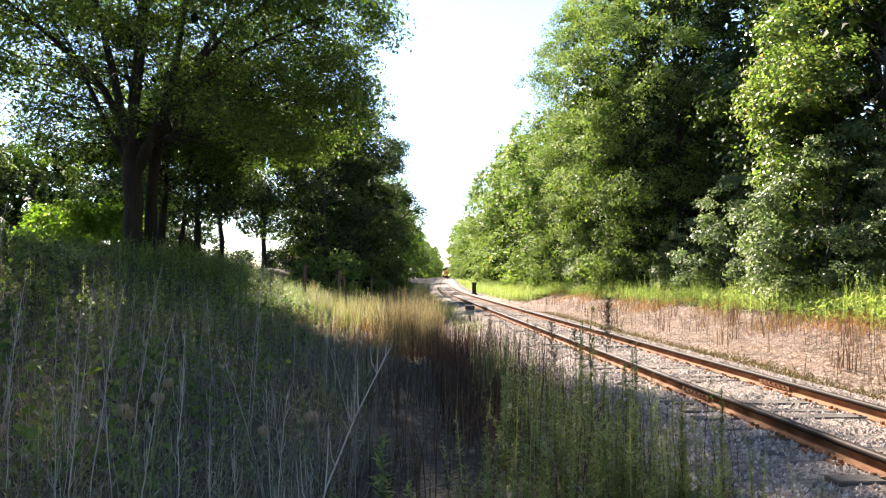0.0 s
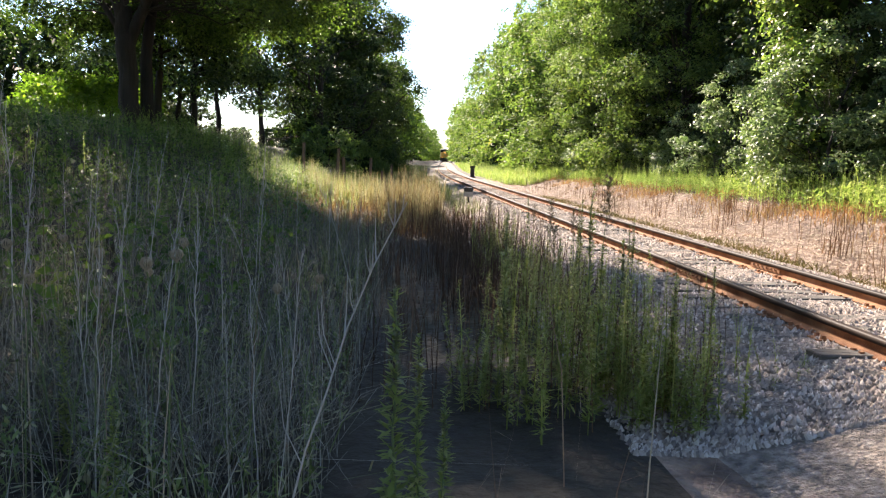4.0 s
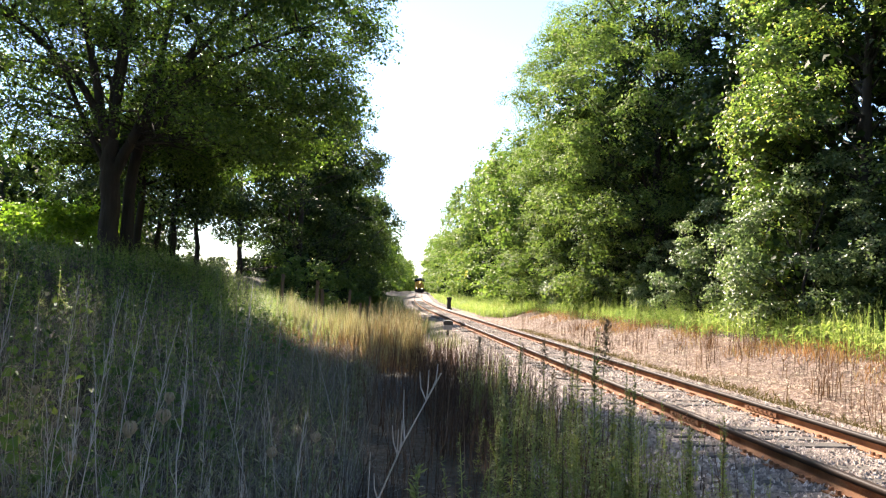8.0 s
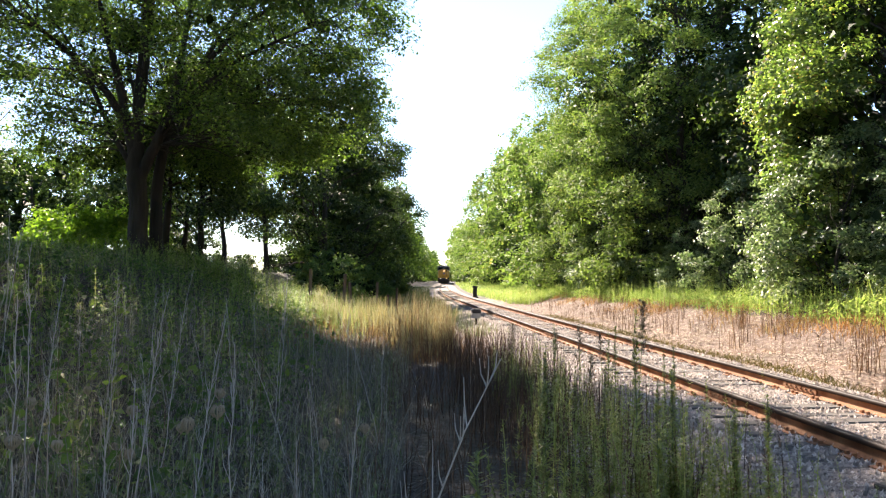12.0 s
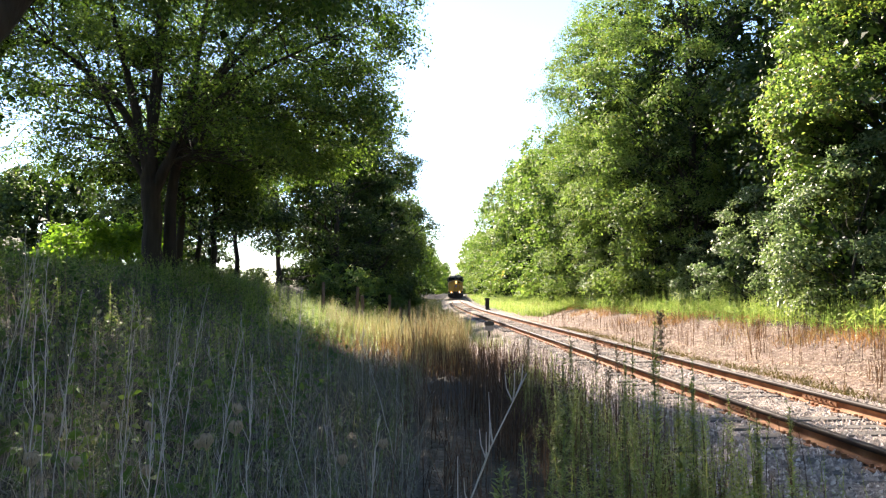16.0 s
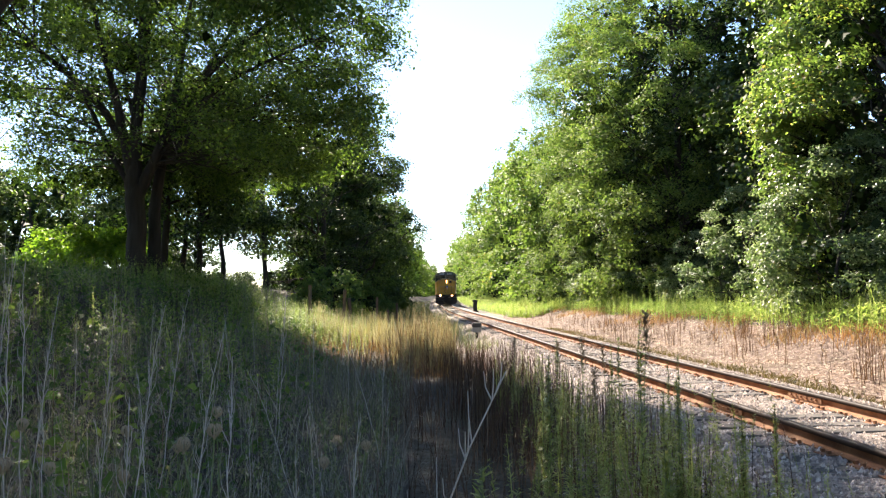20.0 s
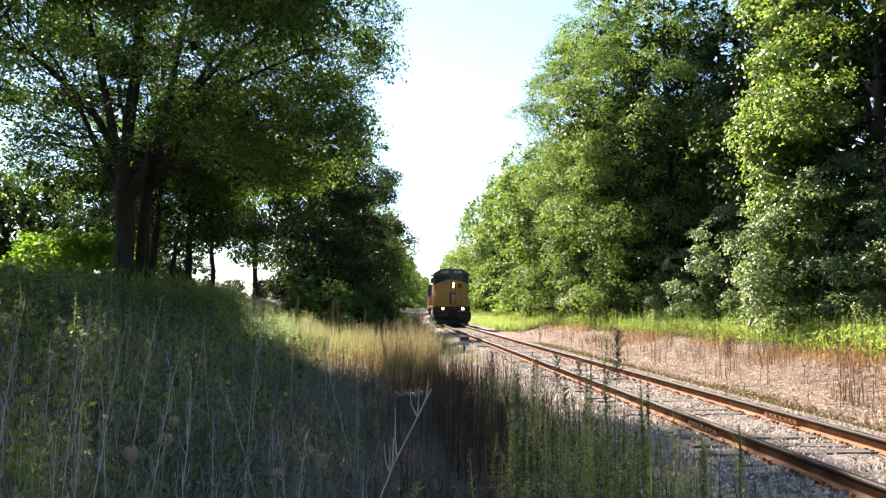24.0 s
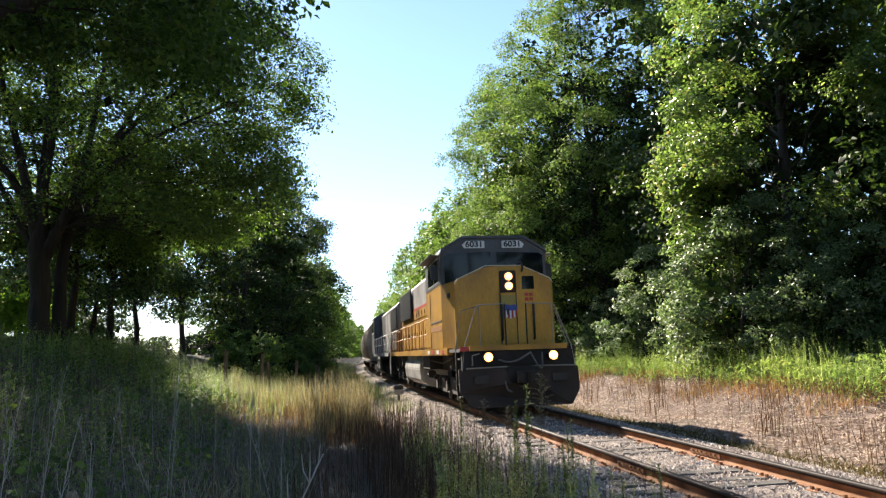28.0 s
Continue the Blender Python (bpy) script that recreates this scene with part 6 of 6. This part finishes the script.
    k = x + rng.normal(0, 0.25, len(x)) > 7.2 + 0.5 * waves(x, y, 1.9)
    x, y = x[k], y[k]
    c = np.stack([x, y, ground_at(x, y) + rng.uniform(0.04, 0.75, len(x)) * (0.8 + 0.4 * waves(x, y, 1.1))], -1)
    stuff("verge_leaves", [leaves(rng, c, np.tile([-0.1, 0.3, 0.7], (len(c), 1)), 0.13, 0.028, 0.7)], WEED_GREEN, "thick low green growth between the taller weeds", "weeds")
    hx, hy = scatter(rng, 46, 8.6, 10.6, 19, 50)
    pick = rng.integers(0, len(hx), 420)
    x, y = hx[pick] + rng.normal(0, 0.28, 420), hy[pick] + rng.normal(0, 0.4, 420)
    v, f, foot, mid, tip = blades(rng, x, y, rng.uniform(0.9, 1.75, len(hx))[pick] * rng.uniform(0.7, 1.1, 420), 0.006, 0.09)
    stuff("goldenrod", [(v, f), leafy(rng, foot, mid, tip, 70, 0.11, 0.014, 0.15, 0.5)], WEED_GREEN, "tall plumed goldenrod at the edge of the wood", "weeds")


# ---- single plants of the foreground ----
def dry_stalk(seed, tall, lean):
    """A bare branching stalk at the origin."""
    rng = np.random.default_rng(seed)
    root = empty("dry_stalk")
    line = np.array([[lean * tall * s ** 1.3 + rng.normal(0, 0.006), rng.normal(0, 0.006), tall * s] for s in np.linspace(0, 1, 9)])
    line[0, :2] = 0
    rod_me = mesh_of("stem", *tube(line, np.linspace(0.0048, 0.0015, 9), 5), DRY_STALK, True)
    piece("stem", rod_me, root)
    for k in range(int(rng.integers(12, 19))):
        s = 0.45 + 0.53 * rng.random() ** 0.7
        a = np.array([np.interp(s, np.linspace(0, 1, 9), line[:, i]) for i in range(3)])
        ang, ln = rng.uniform(0, 2 * np.pi), rng.uniform(0.08, 0.20) * (1.2 - s) * 2
        b = a + np.array([math.cos(ang) * ln * 0.24, math.sin(ang) * ln * 0.24, ln * 0.9])
        mid = (a + b) / 2 + np.array([math.cos(ang), math.sin(ang), -0.6]) * ln * 0.07
        piece("branch", mesh_of("branch", *tube([a, mid, b], [0.0019, 0.0014, 0.0008], 4), DRY_STALK, True), root)
    return root


def seed_head(seed, tall, lean):
    """A wild carrot gone to seed: a stem and a closed nest of curved rays."""
    rng = np.random.default_rng(seed)
    root = empty("seed_head")
    top = np.array([lean * tall, 0, tall])
    piece("stem", mesh_of("stem", *tube([[0, 0, 0], [lean * tall * 0.35, 0, tall * 0.55], top], [0.004, 0.003, 0.0025], 5), STEM_GREEN, True), root)
    nest = piece("nest", mesh_of("nest", *tube([top - [0, 0, 0.006], top + [0, 0, 0.004]], [0.003, 0.006], 6), NEST_BROWN, True), root, None, "curled straw-brown seed nest")
    pts = [[0, 0, 0], [0.013, 0, 0.009], [0.022, 0, 0.023], [0.016, 0, 0.038], [0.006, 0, 0.042]]
    ray = mesh_of("ray", *tube(pts, [0.0012, 0.0014, 0.0016, 0.0026, 0.0016], 4), NEST_BROWN, True)
    for k in range(20):
        turn, size = 2 * math.pi * k / 20 + rng.normal(0, 0.1), rng.uniform(0.85, 1.15)
        piece("ray", ray, nest, Matrix.Translation(top) @ Matrix.Rotation(turn, 4, "Z") @ Matrix.Diagonal((size, size, rng.uniform(0.9, 1.1), 1)))
    return root


def leafy_weed(seed, tall):
    """A tall green weed with many drooping leaves and a tight flower spike."""
    rng = np.random.default_rng(seed)
    root = empty("leafy_weed")
    line = np.array([[rng.normal(0, 0.006), rng.normal(0, 0.006), tall * s] for s in np.linspace(0, 1, 8)])
    line[0, :2] = 0
    piece("stem", mesh_of("stem", *tube(line, np.linspace(0.006, 0.002, 8), 5), STEM_GREEN, True), root)
    n = 3
    foot, mid, tip = (np.repeat(line[[i]], n, 0) for i in (0, 4, 7))
    piece("foliage", mesh_of("foliage", *leafy(rng, foot, mid, tip, 120, 0.075, 0.011, 0.05, 0.4), WEED_MID), root)
    piece("flower_spike", mesh_of("flower_spike", *leafy(rng, np.repeat(line[[5]], n, 0), np.repeat(line[[6]], n, 0), tip, 40, 0.03, 0.006, 0.0, 0.8), WEED_SILVER), root)
    return root


def plume_weed(seed, tall):
    """A tall browned weed with a dense drooping seed plume at the top."""
    rng = np.random.default_rng(seed)
    root = empty("plume_weed")
    line = np.array([[0.05 * s * s + rng.normal(0, 0.006), rng.normal(0, 0.006), tall * s] for s in np.linspace(0, 1, 8)])
    line[0, :2] = 0
    piece("stem", mesh_of("stem", *tube(line, np.linspace(0.006, 0.002, 8), 5), STEM_GREEN, True), root)
    bits = []
    for k in range(26):
        s = 0.70 + 0.30 * k / 26
        a = np.array([np.interp(s, np.linspace(0, 1, 8), line[:, i]) for i in range(3)])
        ang, ln = 2.4 * k, 0.17 * (1.06 - s) / 0.36 + 0.03
        b = a + np.array([math.cos(ang) * ln, math.sin(ang) * ln, 0.5 * ln])
        bits.append((a, (a + b) / 2 + np.array([0, 0, 0.02]), b))
    a, m, b = (np.array([t[i] for t in bits]) for i in range(3))
    piece("plume", mesh_of("plume", *leafy(rng, a, m, b, 60, 0.030, 0.006, 0.05, 0.8), WEED_PLUME), root, None, "brown feathery seed plume")
    n = 2
    foot, mid, tip = (np.repeat(line[[i]], n, 0) for i in (0, 3, 5))
    piece("foliage", mesh_of("foliage", *leafy(rng, foot, mid, tip, 60, 0.09, 0.009, 0.1, 0.5), WEED_MID), root)
    return root


WEED_PLUME = leaf("weed_plume", [(0.0, (0.16, 0.11, 0.07)), (0.6, (0.30, 0.22, 0.15)), (1.0, (0.45, 0.36, 0.26))], 0.2, 0.8, 0.1, (1.2, 1.15, 0.95))
NEST_BROWN = plain("nest_brown", (0.34, 0.27, 0.18), 0.85)
STEM_GREEN = plain("stem_green", (0.13, 0.17, 0.06), 0.7)
POST_WOOD = surface("post_wood", [(0.3, (0.10, 0.07, 0.05)), (0.7, (0.22, 0.16, 0.11))], 4.0, 0.9, bump=0.6, fine=30.0, stretch=(1, 1, 0.1))


def stand(x, y, turn=0.0, scale=1.0, tilt=0.0):
    return Matrix.Translation((x, y, float(ground_at(x, y)) - 0.02)) @ Matrix.Rotation(radians(turn), 4, "Z") @ Matrix.Rotation(radians(tilt), 4, "Y") @ Matrix.Diagonal((scale, scale, scale, 1))


def build_foreground():
    stalks = [dry_stalk(201, 1.75, 0.12), dry_stalk(202, 1.5, 0.03), dry_stalk(203, 1.35, 0.30), dry_stalk(204, 1.6, -0.08)]
    for ob in stalks:
        tagged(ob, "bare pale grey branching dead weed stalk", "dead stalk", "dead stalks in the weeds")
    spots = [(-6.55, 3.9, 0, 0, 1.0), (-5.95, 3.6, 1, 40, 1.05), (-6.15, 3.5, 0, 20, 0.95), (-6.75, 3.1, 1, 90, 1.05), (-5.3, 1.85, 2, 0, 1.2), (-5.35, 2.8, 3, 180, 0.85), (-5.5, 3.1, 1, 200, 0.75),
             (-6.5, 4.3, 3, 10, 1.0), (-7.2, 4.2, 0, 350, 0.95), (-7.5, 4.8, 1, 120, 1.1), (-5.6, 4.6, 3, 60, 0.9), (-6.9, 5.6, 0, 15, 1.0), (-8.4, 5.3, 1, 300, 1.0), (-5.9, 5.9, 2, 190, 0.8),
             (-7.7, 6.6, 3, 240, 1.1), (-6.2, 2.9, 1, 30, 0.9), (-6.35, 7.4, 0, 70, 0.9), (-8.9, 7.1, 0, 10, 1.05), (-5.3, 7.9, 1, 330, 0.85), (-7.1, 9.0, 3, 20, 1.0), (-9.6, 8.6, 1, 100, 1.05), (-5.25, 3.7, 3, 100, 0.7)]
    rng = np.random.default_rng(206)
    for k in range(30):
        y = 3.3 + 7.5 * rng.random() ** 1.4
        spots.append((-5.15 - rng.random() * (1.9 + 0.42 * y), y, k % 4, rng.uniform(0, 360), rng.uniform(0.6, 1.05)))
    used = set()
    for x, y, k, r, s in spots:
        m = stand(x, y, r, s)
        if k in used:
            copy_thing(stalks[k], m)
        else:
            used.add(k)
            stalks[k].matrix_basis = m
    heads = [seed_head(211, 1.12, 0.05), seed_head(212, 1.0, 0.16)]
    for ob in heads:
        tagged(ob, "closed brown wild carrot seed head on green stem", "seed head", "seed heads in the weeds")
    spots = [(-6.45, 2.75, 0, 0), (-6.35, 2.9, 1, 30), (-6.25, 3.0, 0, 60), (-6.55, 3.3, 1, 200), (-5.85, 2.8, 1, 90), (-6.1, 3.4, 0, 120), (-5.6, 3.2, 1, 10), (-6.6, 2.6, 1, 330), (-5.95, 3.6, 0, 250), (-5.7, 2.7, 1, 170), (-6.8, 3.9, 0, 60), (-5.35, 3.5, 1, 60)]
    for i, (x, y, k, r) in enumerate(spots):
        m = stand(x, y, r, 1.0 + 0.05 * (i % 5))
        if i < 2:
            heads[k].matrix_basis = m
        else:
            copy_thing(heads[k], m)
    plume = plume_weed(231, 1.7)
    tagged(plume, "tall browned weed with a feathery seed plume", "weed", "plumed weeds by the track")
    plume.matrix_basis = stand(-2.75, 7.0)
    for x, y, r, s in [(-3.0, 8.4, 80, 0.82), (-2.5, 9.2, 150, 0.75), (-3.3, 6.6, 220, 0.7), (-2.75, 11.0, 300, 0.7), (-3.6, 9.8, 30, 0.75)]:
        copy_thing(plume, stand(x, y, r, s))
    weeds = [leafy_weed(221, 1.0), leafy_weed(222, 1.25)]
    for ob in weeds:
        tagged(ob, "tall green leafy weed with a tight pale flower spike", "weed", "tall weeds by the track")
    spots = [(-4.82, 2.2, 0, 0, 1.28), (-4.72, 2.6, 0, 50, 0.8), (-4.62, 2.45, 0, 120, 0.65), (-2.55, 6.6, 1, 30, 1.05), (-2.9, 7.3, 1, 80, 1.1), (-3.26, 5.5, 1, 140, 1.3), (-3.55, 5.3, 1, 200, 0.95), (-2.2, 7.8, 1, 260, 0.9),
             (-3.0, 5.4, 0, 20, 1.0), (-3.9, 5.8, 0, 90, 1.05), (-2.6, 8.6, 1, 10, 1.0), (-3.2, 8.8, 1, 300, 1.05), (-2.1, 5.7, 0, 40, 0.8), (-3.75, 6.9, 1, 150, 0.95), (-3.4, 4.6, 0, 100, 1.0), (-2.75, 4.9, 0, 270, 0.85), (-6.0, 2.6, 0, 0, 0.6), (-6.6, 3.5, 0, 60, 0.7)]
    for i, (x, y, k, r, s) in enumerate(spots):
        m = stand(x, y, r, s)
        if i == 0 or (k == 1 and i == 3):
            weeds[k].matrix_basis = m
        else:
            copy_thing(weeds[k], m)


def build_lineside():
    # old fence posts
    for i, (x, y, tall, tilt) in enumerate([(-6.1, 30.7, 1.75, 1), (-7.35, 29.0, 1.75, 3), (-7.05, 29.6, 1.5, -4), (-5.3, 38.0, 1.5, 0), (-8.4, 27.2, 1.6, 2), (-5.7, 34.2, 1.2, -3)]):
        post = tagged(empty("fence_post", stand(x, y, 20 * i, 1, tilt)), "weathered leaning wooden post in the grass", "post", "old fence posts")
        part("shaft", box(-0.055, 0.055, -0.05, 0.05, 0, tall, 0.012), POST_WOOD, post)
    # a small case beside the rail
    case = tagged(empty("junction_box", stand(-2.05, 29.8)), "small black and pale junction box beside the rail", "junction box")
    part("post", box(-0.04, 0.04, -0.04, 0.04, 0, 0.45, 0.01), BLACK_GRIME, case)
    part("housing", box(-0.17, 0.17, -0.12, 0.12, 0.42, 0.62, 0.02), TANK_PAINT, case)
    part("lid", box(-0.19, 0.19, -0.14, 0.14, 0.62, 0.80, 0.03), BLACK_PAINT, case)
    # black lever stand near the points
    x = float(track_at(81)[0]) + 2.5
    lever = tagged(empty("switch_stand", stand(x, 81)), "black switch stand beside the far track", "switch stand")
    part("base", box(-0.35, 0.35, -0.3, 0.3, 0, 0.25, 0.03), BLACK_PAINT, lever)
    part("column", box(-0.22, 0.22, -0.16, 0.16, 0.25, 1.15, 0.04), BLACK_PAINT, lever)
    part("target", box(-0.28, 0.28, -0.03, 0.03, 1.15, 1.42, 0.02), BLACK_PAINT, lever)
    # white umbel among the green weeds
    rng = np.random.default_rng(77)
    for i, (x, y, z) in enumerate([(9.7, 23.8, 0.55), (10.4, 19.5, 0.6), (10.9, 18.6, 0.5), (9.3, 33.0, 0.6)]):
        flower = tagged(empty("white_flower", stand(x, y)), "white flower cluster among the green weeds", "flower", "white flowers")
        piece("stalk", mesh_of("stalk", *tube([(0, 0, 0), (0.02, 0, z * 0.6), (0, 0, z)], [0.006, 0.005, 0.004], 5), STEM_GREEN), flower)
        c = rng.normal(0, 1, (90, 3)) * np.array([0.12, 0.12, 0.05]) + [0, 0, z]
        piece("umbel", mesh_of("umbel", *leaves(rng, c, np.tile([0, 0, 1.0], (90, 1)), 0.05, 0.045), WHITE_PAINT), flower)
    # siding that leaves the line on the left
    ys = np.arange(106, 172, 2.0)
    off = -4.3 * (1 - smooth(116, 168, ys))
    tx, tz = track_at(ys)
    spur = tagged(empty("siding_track"), "rusty siding joining the line from the left", "railway track", kind="structure")
    for dx in (-0.7525, 0.7525):
        pts = np.stack([tx + off + dx, ys, tz - 0.02], -1)
        sec = np.array([(-0.035, -0.16), (0.035, -0.16), (0.035, 0), (-0.035, 0)])
        v = np.stack([pts[:, None, 0] + sec[None, :, 0], np.repeat(ys[:, None], 4, 1), pts[:, None, 2] + sec[None, :, 1]], -1).reshape(-1, 3)
        i, j = np.meshgrid(np.arange(len(ys) - 1), np.arange(4), indexing="ij")
        l = (j + 1) % 4
        piece("rail", mesh_of("rail", v, np.stack([i * 4 + j, (i + 1) * 4 + j, (i + 1) * 4 + l, i * 4 + l], -1).reshape(-1, 4), RAIL_LIGHT), spur, None, "sunlit pale rail")
    us, hs = np.array([-3.0, -1.9, -1.2, 0, 1.2, 1.9]), np.array([-0.55, -0.30, -0.17, -0.165, -0.17, -0.24])
    gu, gy = np.meshgrid(us, ys, indexing="ij")
    v = np.stack([gu + tx + off, gy, hs[:, None] + tz + 0.006], -1).reshape(-1, 3)
    ny = len(ys)
    i, j = np.meshgrid(np.arange(len(us) - 1), np.arange(ny - 1), indexing="ij")
    f = np.stack([i * ny + j, (i + 1) * ny + j, (i + 1) * ny + j + 1, i * ny + j + 1], -1).reshape(-1, 4)
    tagged(new("siding_ballast", mesh_of("siding_ballast", v, f, STONE, True)), "grey gravel bed of the siding", "ballast", kind="structure")


RAIL_LIGHT = surface("siding_rail", [(0.3, (0.28, 0.22, 0.18)), (0.7, (0.45, 0.38, 0.32))], 1.0, 0.5, 0.3, bump=0.1)
build_ground()
build_ballast()
build_track()
build_trees()
build_weeds()
build_foreground()
build_lineside()


# ---- what moves ----
FRONT = [(0, 326.0), (3, 294.0), (6, 262.0), (9, 230.0), (11, 208.0), (14, 174.0), (17, 140.8), (19, 118.6), (21, 96.2), (23.5, 68.2), (25, 51.6), (26, 40.4), (27, 29.3), (28, 18.1)]


def front_at(t):
    """How far along the line the train's front is, in metres, at t seconds."""
    w = np.array([1, 2, 1]) / 4
    return float((np.interp(t + np.array([-0.4, 0, 0.4]), [-5] + [r[0] for r in FRONT] + [33], [379.0] + [r[1] for r in FRONT] + [-37.4]) * w).sum())


def motions():
    for thing, back, long in CONSIST:
        rows = []
        for k in range(57):
            t = k * 0.5
            y = front_at(t) + back
            (x, z), (x2, z2) = track_at(y), track_at(y + long)
            turn = math.atan2(-float(x2 - x), long)
            tilt = math.atan2(float(z2 - z), long)
            rows.append((t, Matrix.Translation((float(x), y, float(z))) @ Matrix.Rotation(turn, 4, "Z") @ Matrix.Rotation(tilt, 4, "X")))
        walk(thing, rows)
    for wheels in (lead_wheels, second_wheels):
        for part_ob, y, radius in wheels:
            rows = []
            for k in range(0, 841, 2):
                t = min(28.0, k / 30)
                rows.append((t, Matrix.Translation((0, y, radius)) @ Matrix.Rotation((front_at(0) - front_at(t)) / radius, 4, "X")))
            walk(part_ob, rows)


motions()
